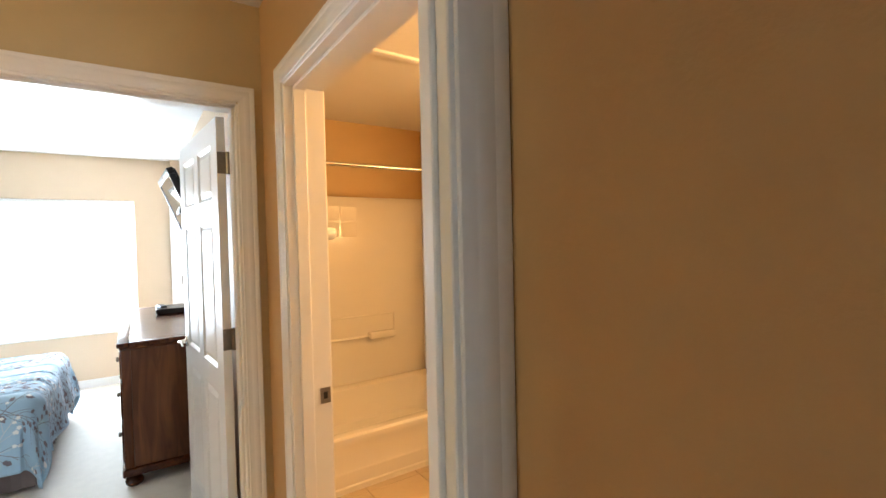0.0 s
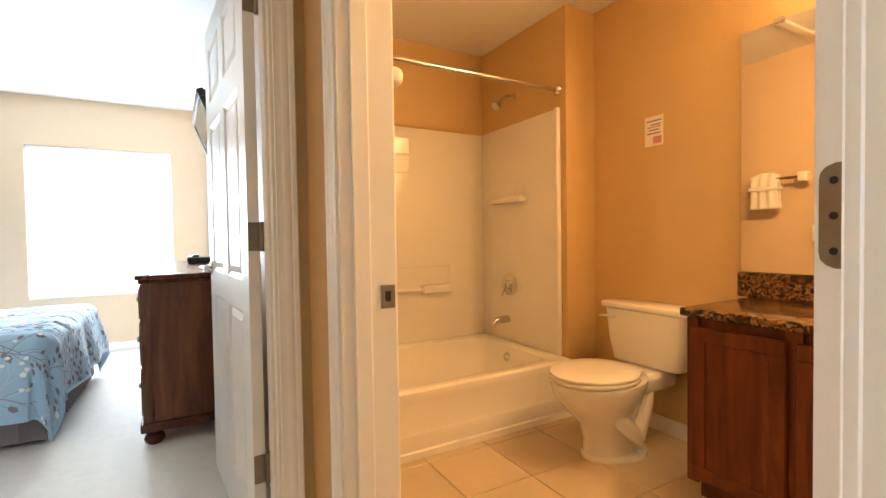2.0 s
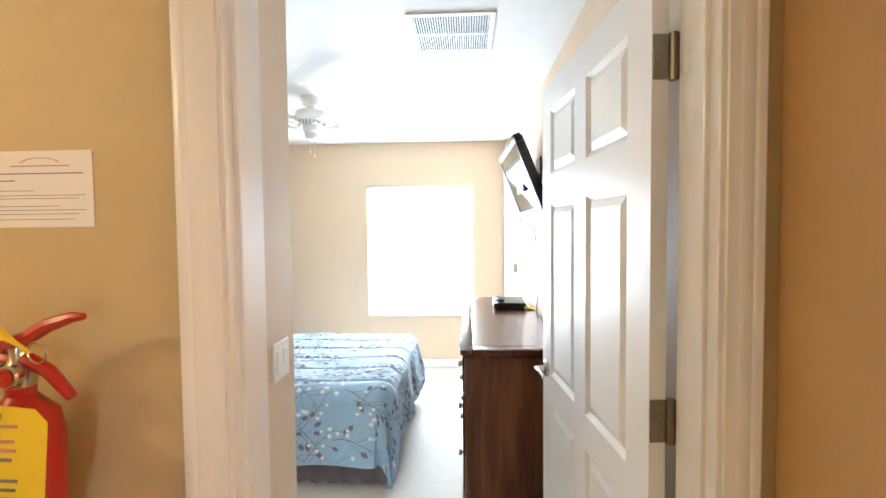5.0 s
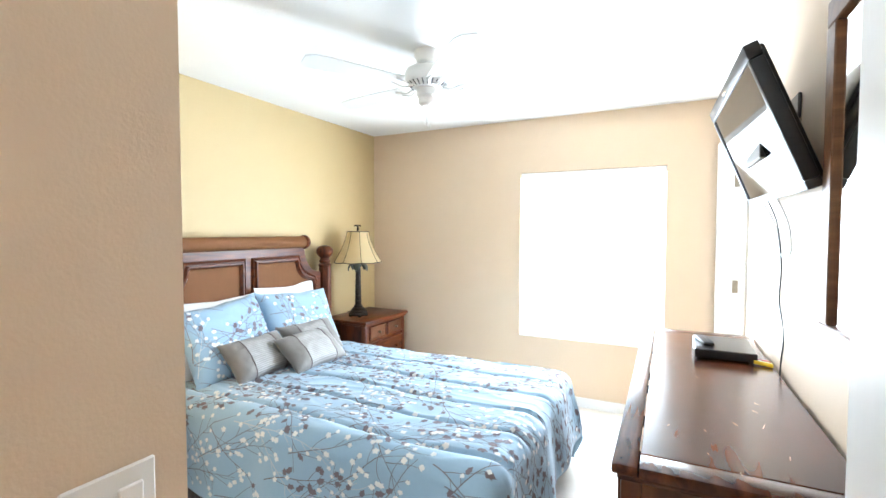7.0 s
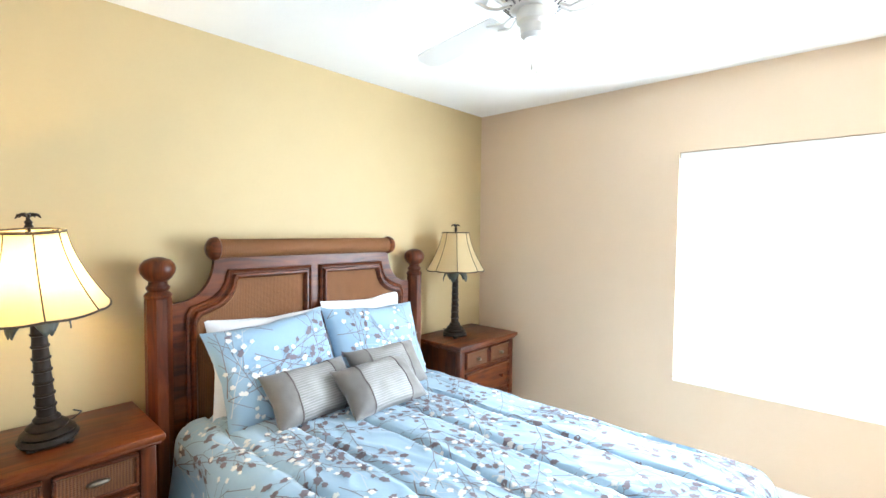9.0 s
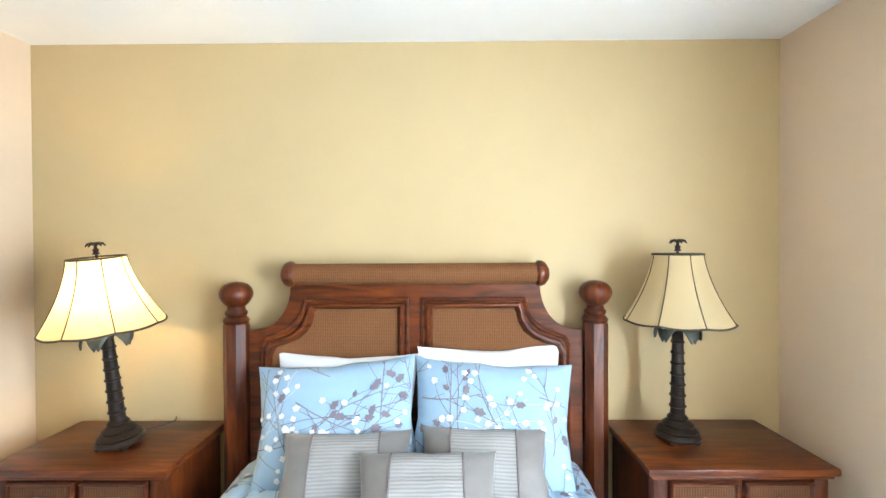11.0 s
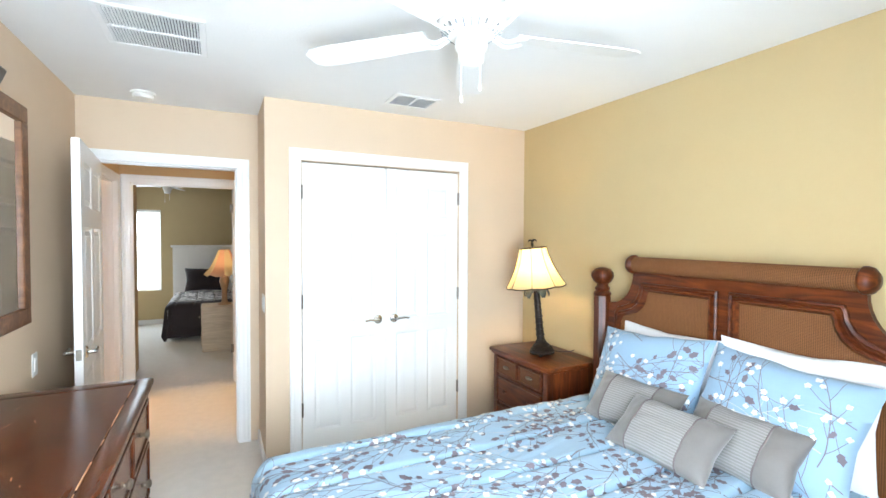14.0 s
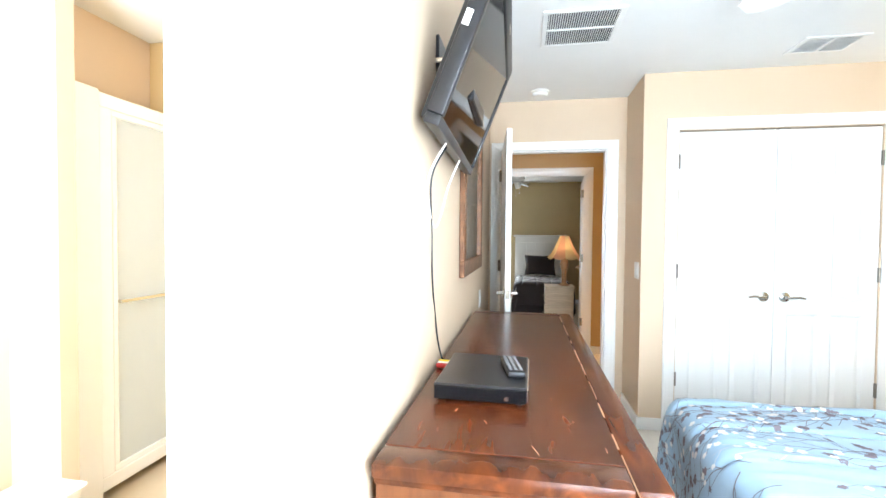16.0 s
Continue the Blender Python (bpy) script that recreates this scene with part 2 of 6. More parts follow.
def tube(bm, pts, r, n=10):
    """A round rod along points."""
    pts = [Vector(p) for p in pts]
    rings = []
    for i, p in enumerate(pts):
        d = (pts[min(i + 1, len(pts) - 1)] - pts[max(i - 1, 0)]).normalized()
        u = d.orthogonal().normalized() if i == 0 else (rings_u - d * rings_u.dot(d)).normalized()
        rings_u = u
        w = d.cross(u)
        rr = r[i] if isinstance(r, (list, tuple)) else r
        rings.append([bm.verts.new(p + u * rr * math.cos(2 * math.pi * k / n) + w * rr * math.sin(2 * math.pi * k / n)) for k in range(n)])
    for a, b in zip(rings, rings[1:]):
        for k in range(n):
            bm.faces.new((a[k], a[(k + 1) % n], b[(k + 1) % n], b[k]))
    bm.faces.new(rings[0][::-1])
    bm.faces.new(rings[-1])
    return bm


def prism(bm, outline, depth, m=None):
    """A flat outline (u, v) pulled out along w by depth, laid by m."""
    a = [bm.verts.new((m or Matrix()) @ Vector((u, v, 0))) for u, v in outline]
    b = [bm.verts.new((m or Matrix()) @ Vector((u, v, depth))) for u, v in outline]
    bm.faces.new(a[::-1])
    bm.faces.new(b)
    n = len(a)
    for i in range(n):
        bm.faces.new((a[i], a[(i + 1) % n], b[(i + 1) % n], b[i]))
    return bm


def arc(cx, cy, r, a0, a1, n=8):
    return [(cx + r * math.cos(radians(a0 + (a1 - a0) * i / n)), cy + r * math.sin(radians(a0 + (a1 - a0) * i / n))) for i in range(n + 1)]


def link(name, bm, material, smooth=35):
    bmesh.ops.recalc_face_normals(bm, faces=bm.faces)
    me = bpy.data.meshes.new(name)
    bm.to_mesh(me)
    bm.free()
    me.materials.append(material)
    if smooth:
        for p in me.polygons:
            p.use_smooth = True
        me.set_sharp_from_angle(angle=radians(smooth))
    return new(name, me)


def part(name, bm, material, parent, label="", smooth=35):
    ob = link(name, bm, material, smooth)
    ob.parent = parent
    if label:
        ob["label"] = label
    return ob


def thing(name, label, category, at=(0, 0, 0), rz=0.0, group="", kind=""):
    ob = new(name)
    ob.matrix_world = pose(*at, 0, 0, rz)
    ob.empty_display_size = 0.1
    return tagged(ob, label, category, group, kind)


def structure(name, bm, material, label="", category="", smooth=0):
    return tagged(link(name, bm, material, smooth), label, category, "", "structure")

# ---- structure ----
H = 2.44          # ceiling height
XE = 0.51         # bedroom wall with the television
XH = 0.53        # hall wall with the bathroom door
XB = 0.67         # bathroom side of that wall
XW = -2.63        # headboard wall
YN = 6.315         # window wall
YC = 2.878         # closet front
YD0, YD1 = 2.215, 2.36   # wall with the bedroom door
YS0, YS1 = 0.756, 0.815   # wall with the second bedroom's door
DX0, DX1 = -0.432, 0.432  # bedroom door opening
SX0, SX1 = -0.46, 0.436  # second bedroom's door opening
BY0, BY1 = 0.94, 1.893     # bathroom door opening
EY0, EY1 = 5.73, 6.225     # ensuite door opening
DH = 2.04
WX0, WX1, WZ0, WZ1 = -1.08, 0.07, 0.567, 1.98
BX1, BXA = 2.435, 2.195     # bathroom far wall; tub end wall
BYN = 3.72
BYA = 2.84

w = box(XW - 0.12, XW, YD1, YN, 0, H)
structure("wall_west", w, M_OLIVE, "gold-olive painted accent wall behind the bed", "wall")
w = bmesh.new()
bx(w, XW - 0.12, WX0, YN, YN + 0.16, 0, H)
bx(w, WX1, XE + 0.12, YN, YN + 0.16, 0, H)
bx(w, WX0, WX1, YN, YN + 0.16, 0, WZ0)
bx(w, WX0, WX1, YN, YN + 0.16, WZ1, H)
structure("wall_north", w, M_TAN, "tan painted wall with the bedroom window", "wall")
w = bmesh.new()
bx(w, XE, XE + 0.105, YD1, EY0, 0, H)
bx(w, 0.415, XE + 0.105, EY1, YN, 0, H)
bx(w, XE, XE + 0.105, EY0, EY1, DH, H)
structure("wall_east", w, M_TAN, "tan painted wall behind the dresser", "wall")
YDM = 2.29        # hall face and bedroom face of the door wall
for nm, ya, yb, mt, lab in (("wall_bedroom_door", YD0, YDM, M_HALL, "golden tan painted hall wall beside the bedroom door"),
                            ("wall_bedroom_south", YDM, YD1, M_TAN, "tan painted bedroom wall over the door")):
    w = bmesh.new()
    bx(w, -3.2, DX0, ya, yb, 0, H)
    bx(w, DX1, XB, ya + 0.001, yb - 0.001, 0, H)
    bx(w, DX0, DX1, ya, yb, DH, H)
    structure(nm, w, mt, lab, "wall")
CX0, CX1 = -1.997, -0.806   # closet opening
CH = 2.048
w = bmesh.new()
bx(w, XW, CX0, YC - 0.11, YC, 0, H)
bx(w, CX1, -0.575, YC - 0.11, YC, 0, H)
bx(w, CX0, CX1, YC - 0.11, YC, CH, H)
bx(w, -0.685, -0.575, YD1, YC - 0.11, 0, H)
structure("wall_closet", w, M_TAN, "tan painted closet wall with double doors", "wall")
w = bmesh.new()
bx(w, XH, XB, -0.2, BY0, 0, H)
bx(w, XH, XB, BY1, YD0, 0, H)
bx(w, XH, XB, BY0, BY1, DH, H)
structure("wall_bathroom_door", w, M_HALL_WARM, "golden hall wall with the bathroom door, warm shade in its colour", "wall")
w = bmesh.new()
bx(w, XB, BX1 + 0.12, BYN, BYN + 0.12, 0, H)
bx(w, BX1, BX1 + 0.12, 0.6, BYN, 0, H)
bx(w, BXA, BX1, BYA, BYN, 0, H)
bx(w, XB, BX1 + 0.12, 0.48, 0.6, 0, H)
structure("wall_bathroom", w, M_BATH, "warm tan painted bathroom walls", "wall")
w = bmesh.new()
bx(w, -3.2, SX0, YS0, YS1, 0, H)
bx(w, SX1, XH, YS0, YS1, 0, H)
bx(w, SX0, SX1, YS0, YS1, DH, H)
bx(w, 0.527, XH, -0.2, YS0, 0, H)
bx(w, -3.32, -3.2, -3.3, 2.4, 0, H)
structure("wall_second_bedroom_door", w, M_HALL_WARM, "golden hall wall with an open bedroom door, warm shade in its colour", "wall")
w = bmesh.new()
bx(w, XH, 1.83, -0.2, -0.1, 0, H)
bx(w, 1.83, 1.95, -3.3, -0.1, 0, H)
bx(w, -3.2, 0.58, -3.32, -3.2, 0, H)
bx(w, 1.33, 1.95, -3.32, -3.2, 0, H)
bx(w, 0.58, 1.33, -3.32, -3.2, 0, 0.58)
bx(w, 0.58, 1.33, -3.32, -3.2, 1.98, H)
structure("wall_second_bedroom", w, M_OLIVE, "olive painted walls of the second bedroom", "wall")
w = bmesh.new()
# unseen outer wall; its opening is assumed, to hold the ensuite lamp
bx(w, XE + 0.12, 1.2, YN + 0.04, YN + 0.16, 0, H)
bx(w, 2.2, 2.52, YN + 0.04, YN + 0.16, 0, H)
bx(w, 1.2, 2.2, YN + 0.04, YN + 0.16, 0, 1.0)
bx(w, 1.2, 2.2, YN + 0.04, YN + 0.16, 2.1, H)
bx(w, 2.4, 2.52, BYN + 0.12, YN + 0.04, 0, H)
bx(w, 2.14, 2.4, 4.52, 4.60, 0, H)
structure("wall_ensuite", w, M_TAN, "tan painted walls of the ensuite bathroom", "wall")
structure("ceiling", box(-3.3, 2.8, -3.3, YN + 0.16, H, H + 0.1), M_CEIL, "white lightly textured ceiling", "ceiling")
w = box(-3.3, XH + 0.06, -3.3, YN + 0.16, -0.1, 0)
bx(w, XH + 0.06, 1.95, -3.3, 0.0, -0.1, 0)
structure("floor_carpet", w, M_CARPET, "cream cut-pile carpet", "floor")
structure("ground", box(-60, 60, -60, 60, -0.4, -0.3), M_OUT, "pale ground outside the house", "ground")
FW = 0.075   # casing width


def casing(name, axis, at, out, a0, a1, top, label, wide=FW, wide1=None):
    """Mitred door trim round an opening from a0 to a1 in a wall face: thin at the opening, rising in a soft ogee to its back band."""
    t = thing(name, label, "door trim", kind="structure")
    wide1 = wide1 or wide
    shape = ((0.0, 0.0), (0.0, 0.0075), (0.03, 0.0095), (0.30, 0.0100), (0.36, 0.0110), (0.42, 0.0128), (0.62, 0.0140), (0.70, 0.0136), (0.74, 0.0155), (0.80, 0.0172), (0.96, 0.0172), (1.0, 0.0155), (1.0, 0.0))

    def at_point(u, d, z):
        d = at + out * (d - 0.001)
        return (u, d, z) if axis == "y" else (d, u, z)

    def leg(nm, low, high):
        bm = bmesh.new()
        a, b = [bm.verts.new(p) for p in low], [bm.verts.new(p) for p in high]
        for k in range(len(a) - 1):
            bm.faces.new((a[k], a[k + 1], b[k + 1], b[k]))
        bm.faces.new(a)
        bm.faces.new(b[::-1])
        part(nm, bm, M_TRIM, t, smooth=30)
    head = min(wide, wide1)
    for side, sg, w in ((a0, -1, wide), (a1, 1, wide1)):
        leg("side_casing", [at_point(side + sg * (0.006 + f * w), d, 0) for f, d in shape], [at_point(side + sg * (0.006 + f * w), d, top + 0.006 + f * head) for f, d in shape])
    leg("head_casing", [at_point(a0 - 0.006 - f * wide, d, top + 0.006 + f * head) for f, d in shape], [at_point(a1 + 0.006 + f * wide1, d, top + 0.006 + f * head) for f, d in shape])
    return t


def jambs(name, axis, d0, d1, a0, a1, top, stop0, stop1, label):
    """The lining of an opening with its door stop."""
    t = thing(name, label, "door frame", kind="structure")
    for side, nm in ((a0, 1), (a1, -1)):
        bm = bmesh.new()
        for u, s0, s1 in ((0.004, d0, d1), (0.014, stop0, stop1)):
            u0, u1 = sorted((side - nm * 0.012, side + nm * u))
            if axis == "y":
                bx(bm, u0, u1, s0, s1, 0, top, 0.002)
            else:
                bx(bm, s0, s1, u0, u1, 0, top, 0.002)
        part("jamb", bm, M_TRIM, t)
    bm = bmesh.new()
    for u, s0, s1 in ((0.004, d0, d1), (0.014, stop0, stop1)):
        if axis == "y":
            bx(bm, a0, a1, s0, s1, top - u, top + 0.012, 0.002)
        else:
            bx(bm, s0, s1, a0, a1, top - u, top + 0.012, 0.002)
    part("head", bm, M_TRIM, t)
    return t


casing("trim_bedroom_hall", "y", YD0, -1, DX0, DX1, DH, "white moulded casing of the bedroom door, hall side", 0.076, 0.06)
casing("trim_bedroom_inside", "y", YD1, 1, DX0, DX1, DH, "white casing of the bedroom door, bedroom side", 0.075, 0.058)
jambs("door_frame_bedroom", "y", YD0 - 0.002, YD1 + 0.002, DX0, DX1, DH, YD0 + 0.03, YD1 - 0.04, "white door lining of the bedroom")
casing("trim_bathroom_hall", "x", XH, -1, BY0, BY1, DH, "white casing of the bathroom door, hall side", 0.08, 0.06)
casing("trim_bathroom_inside", "x", XB, 1, BY0, BY1, DH, "white casing of the bathroom door, inside")
jambs("door_frame_bathroom", "x", XH - 0.002, XB + 0.002, BY0, BY1, DH, XH + 0.03, XH + 0.072, "white door lining of the bathroom")
casing("trim_second_hall", "y", YS1, 1, SX0, SX1, DH, "white casing of the second bedroom's door, hall side")
casing("trim_second_inside", "y", YS0, -1, SX0, SX1, DH, "white casing of the second bedroom's door, inside", 0.058, 0.084)
jambs("door_frame_second", "y", YS0 - 0.002, YS1 + 0.002, SX0, SX1, DH, YS0 + 0.025, YS1 - 0.005, "white door lining of the second bedroom")
t = thing("trim_ensuite", "white casing of the ensuite doorway", "door trim", kind="structure")
for s0, s1, dp in ((0.006, 0.020, 0.0115), (0.020, 0.051, 0.014), (0.051, 0.057, 0.0115), (0.057, 0.081, 0.018)):
    part("side_casing", box(XE - dp, XE + 0.001, EY0 - s1, EY0 - s0, 0, DH + s0, bevel=0.0025), M_TRIM, t)
    part("head_casing", box(XE - dp, XE + 0.001, EY0 - s1, EY1 - 0.001, DH + s0, DH + s1, bevel=0.0025), M_TRIM, t)
part("side_casing", box(0.400, 0.4155, EY1 + 0.002, YN - 0.002, 0, DH + 0.06, bevel=0.0025), M_TRIM, t)
part("far_lining", box(0.397, XE + 0.10, EY1 - 0.012, EY1 + 0.001, 0, DH + 0.06, bevel=0.002), M_TRIM, t)
jambs("door_frame_ensuite", "x", XE - 0.002, XE + 0.107, EY0, EY1 - 0.012, DH, XE + 0.04, XE + 0.08, "white door lining of the ensuite")
casing("trim_closet", "y", YC, 1, CX0, CX1, CH, "white casing of the closet")


def skirting(runs):
    t = thing("baseboard", "white painted baseboards along the walls", "baseboard", kind="structure")
    for x0, x1, y0, y1 in runs:
        bm = bmesh.new()
        bx(bm, x0, x1, y0, y1, 0, 0.082, 0.002)
        part("board", bm, M_TRIM, t)


skirting((
    (XW, XW + 0.014, YC, YN), (XW + 0.014, XE, YN - 0.014, YN), (XE - 0.014, XE, YD1, EY0 - 0.083),
    (XW + 0.014, CX0 - 0.083, YC, YC + 0.014), (CX1 + 0.083, -0.561, YC, YC + 0.014), (-0.575, -0.561, YD1 + 0.016, YC),
    (-3.2, DX0 - 0.083, YD0 - 0.014, YD0), (XH - 0.014, XH, BY1 + 0.083, YD0 - 0.02), (XH - 0.014, XH, YS1 + 0.02, BY0 - 0.083),
    (-3.2, SX0 - 0.083, YS1, YS1 + 0.014), (BX1 - 0.014, BX1, 1.95, BYA), (XB, XB + 0.014, BY1 + 0.083, 2.77),
    (-3.2, 1.83, -3.2, -3.186), (2.126, 2.14, 4.52, 4.60)))


def six_panel_door(name, w, h, m, label, material=None, thick=0.035, panels=True):
    """A moulded six-panel door; hinge edge at x = 0, its faces in y."""
    t = thing(name, label, "door", kind="structure")
    t.matrix_world = m
    s = 0.11 * w / 0.86
    xs = [0, s, w / 2 - s * 0.45, w / 2 + s * 0.45, w - s, w]
    zs = [0, 0.20, 0.835, 0.94, 1.58, 1.685, 1.92, h]
    bm = bmesh.new()
    for a, b in ((xs[0], xs[1]), (xs[2], xs[3]), (xs[4], xs[5])):
        bx(bm, a, b, -thick / 2, thick / 2, 0.008, h)
    for a, b in ((zs[0] + 0.008, zs[1]), (zs[2], zs[3]), (zs[4], zs[5]), (zs[6], zs[7])):
        bx(bm, xs[1], xs[2], -thick / 2, thick / 2, a, b)
        bx(bm, xs[3], xs[4], -thick / 2, thick / 2, a, b)
    part("frame", bm, material or M_DOOR, t)
    for z0, z1 in ((zs[1], zs[2]), (zs[3], zs[4]), (zs[5], zs[6])):
        for x0, x1 in ((xs[1], xs[2]), (xs[3], xs[4])):
            bm = bmesh.new()
            bx(bm, x0, x1, -thick / 2 + 0.010, thick / 2 - 0.010, z0, z1)
            for sg in (-1, 1):     # raised field with sloping edges
                o, i = 0.016, 0.040
                y0, y1 = sg * (thick / 2 - 0.010), sg * (thick / 2 - 0.002)
                a = [bm.verts.new(p) for p in ((x0 + o, y0, z0 + o), (x1 - o, y0, z0 + o), (x1 - o, y0, z1 - o), (x0 + o, y0, z1 - o))]
                b = [bm.verts.new(p) for p in ((x0 + i, y1, z0 + i), (x1 - i, y1, z0 + i), (x1 - i, y1, z1 - i), (x0 + i, y1, z1 - i))]
                bm.faces.new(b)
                for k in range(4):
                    bm.faces.new((a[k], a[(k + 1) % 4], b[(k + 1) % 4], b[k]))
                # sloping sticking at the frame's edge
                c = [bm.verts.new(p) for p in ((x0, sg * thick / 2, z0), (x1, sg * thick / 2, z0), (x1, sg * thick / 2, z1), (x0, sg * thick / 2, z1))]
                for k in range(4):
                    bm.faces.new((c[k], c[(k + 1) % 4], a[(k + 1) % 4], a[k]))
            part("panel", bm, material or M_DOOR, t, smooth=0)
    return t


def lever(t, x, z, side, turn, y=0.0175):
    """A lever handle with its rose on one face of a door."""
    bm = bmesh.new()
    lathe(bm, [(0.0, 0.0), (0.031, 0.0), (0.032, 0.006), (0.024, 0.011), (0.012, 0.014), (0.010, 0.042), (0.0, 0.042)], 20,
          Matrix.Translation((x, side * y, z)) @ Euler((radians(-90 * side), 0, 0)).to_matrix().to_4x4())
    yy = side * (y + 0.042)
    tube(bm, [(x, yy, z), (x + turn * 0.025, yy, z + 0.001), (x + turn * 0.07, yy, z + 0.004), (x + turn * 0.105, yy, z - 0.002)],
         [0.010, 0.009, 0.008, 0.006], 10)
    return part("handle", bm, M_CHROME, t, "brushed nickel lever handle")


def hinge(t, x, y, z, rz=0.0, leaf=0.034):
    bm = bmesh.new()
    m = pose(x, y, z, 0, 0, rz)
    for a, b in ((0.001, leaf), (-leaf, -0.001)):
        bmesh.ops.create_cube(bm, size=1, matrix=m @ Matrix.LocRotScale(((a + b) / 2, 0, 0), None, (abs(b - a), 0.003, 0.09)))
    tube(bm, [m @ Vector((0, -0.004, -0.047)), m @ Vector((0, -0.004, 0.047))], 0.006, 10)
    for k in (-0.03, 0, 0.03):
        for sg in (-1, 1):
            lathe(bm, [(0.0, 0.0), (0.004, 0.0), (0.003, 0.0015), (0, 0.0018)], 8, m @ Matrix.Translation((sg * 0.02, -0.0015, k)) @ Euler((radians(90), 0, 0)).to_matrix().to_4x4())
    return part("hinge", bm, M_BRONZE, t, "dull bronze hinge")


# bedroom door, open towards the television wall
d = six_panel_door("door_bedroom", 0.86, 2.02, pose(0.394, YD1 + 0.010, 0, 0, 0, 95.0), "open white six-panel bedroom door", M_DOOR)
lever(d, 0.80, 0.95, 1, -1)
lever(d, 0.80, 0.95, -1, -1)
part("latch", box(0.8595, 0.862, -0.012, 0.012, 0.92, 0.975), M_BRONZE, d, "nickel latch plate")
for z in (0.341, 1.083, 1.829):
    bm = bmesh.new()
    bx(bm, -0.0035, 0.001, -0.0165, 0.0165, z - 0.045, z + 0.045, 0.001)      # leaf on the door's edge
    bx(bm, -0.052, -0.004, -0.0385, -0.0335, z - 0.045, z + 0.045, 0.001)      # leaf on the lining
    tube(bm, [(-0.003, -0.026, z - 0.047), (-0.003, -0.026, z + 0.047)], 0.0095, 10)
    for q in (-0.03, 0.0, 0.03):
        lathe(bm, [(0, 0), (0.0045, 0), (0.003, 0.0016), (0, 0.0018)], 8, Matrix.Translation((-0.0035, 0.004, z + q)) @ Euler((0, radians(-90), 0)).to_matrix().to_4x4())
    part("hinge", bm, M_BRONZE, d, "dull bronze hinge")
for nm, x, y, z, ax in (("door_strike", DX0 + 0.0045, 2.29, 0.93, 0), ("bathroom_strike", 0.647, BY1 - 0.0045, 0.926, 1)):
    st = thing(nm, "worn bronze strike plate on a white door lining", "strike plate", (x, y, z))
    bm = bmesh.new()
    b = (0.0012, 0.019, 0.029) if ax == 0 else (0.019, 0.0012, 0.029)
    for (x0, x1, z0, z1) in ((-1, 1, -1, -0.45), (-1, 1, 0.45, 1), (-1, -0.4, -0.45, 0.45), (0.4, 1, -0.45, 0.45)):
        if ax == 0:
            bx(bm, 0, 0.003, x0 * 0.019, x1 * 0.019, z0 * 0.029, z1 * 0.029, 0.0008)
        else:
            bx(bm, x0 * 0.019, x1 * 0.019, -0.003, 0, z0 * 0.029, z1 * 0.029, 0.0008)
    part("plate", bm, M_BRONZE, st)
    # black block fills the latch hole in place of its shade
    part("recess", box(-0.008, 0.0015 if ax == 0 else 0.008, -0.008 if ax == 0 else -0.0015, 0.008, -0.013, 0.013), M_BLACK, st)

# narrow ensuite door, open flat along that room's outer wall
d = six_panel_door("door_ensuite", 0.48, 2.02, pose(XE + 0.135, EY1 + 0.012, 0, 0, 0, 3), "narrow open white six-panel ensuite door", M_DOOR)
lever(d, 0.42, 0.93, -1, -1)
for z in (0.341, 1.083, 1.829):
    part("hinge", box(-0.150, -0.116, -0.0275, -0.0255, z - 0.045, z + 0.045, bevel=0.0008), M_BRONZE, d, "dull bronze hinge leaf")

# bathroom door, swung wide open into the bathroom against the side of the room
d = six_panel_door("door_bathroom", 0.84, 2.02, pose(XB + 0.022, 1.0025, 0, 0, 0, -2), "open white six-panel bathroom door", M_DOOR)
for z in (0.345, 1.085, 1.83):
    bm = bmesh.new()
    outline = [(-0.019, -0.0445), (0.002, -0.0445), (0.0085, -0.0418), (0.0125, -0.037), (0.0135, -0.031), (0.0135, 0.031), (0.0125, 0.037), (0.0085, 0.0418), (0.002, 0.0445), (-0.019, 0.0445)]
    prism(bm, outline, 0.0025, Matrix(((0, 0, 1, -0.0022), (1, 0, 0, 0), (0, 1, 0, z), (0, 0, 0, 1))))
    tube(bm, [(-0.004, -0.024, z - 0.046), (-0.004, -0.024, z + 0.046)], 0.006, 10)
    leaf = part("hinge", bm, M_BRONZE, d, "dull bronze hinge with rounded corners")
    for dz in (-0.03, 0.0, 0.03):
        part("screw", lathe(bmesh.new(), [(0, 0), (0.0035, 0), (0.003, 0.0006), (0, 0.0004)], 8, Matrix.Translation((-0.0023, 0.003, z + dz)) @ Euler((0, radians(-90), 0)).to_matrix().to_4x4()), M_BLACK, leaf)
lever(d, 0.78, 0.93, 1, -1)
# second bedroom's door, open into that room
d = six_panel_door("door_second", 0.84, 2.02, pose(SX0 + 0.004, YS0 - 0.014, 0, 0, 0, -95), "open white six-panel door of the second bedroom", M_DOOR)
lever(d, 0.78, 0.93, 1, -1)
lever(d, 0.78, 0.93, -1, -1)
for z in (0.345, 1.085, 1.83):
    hinge(d, 0.0, 0.0, z, 90, 0.036)

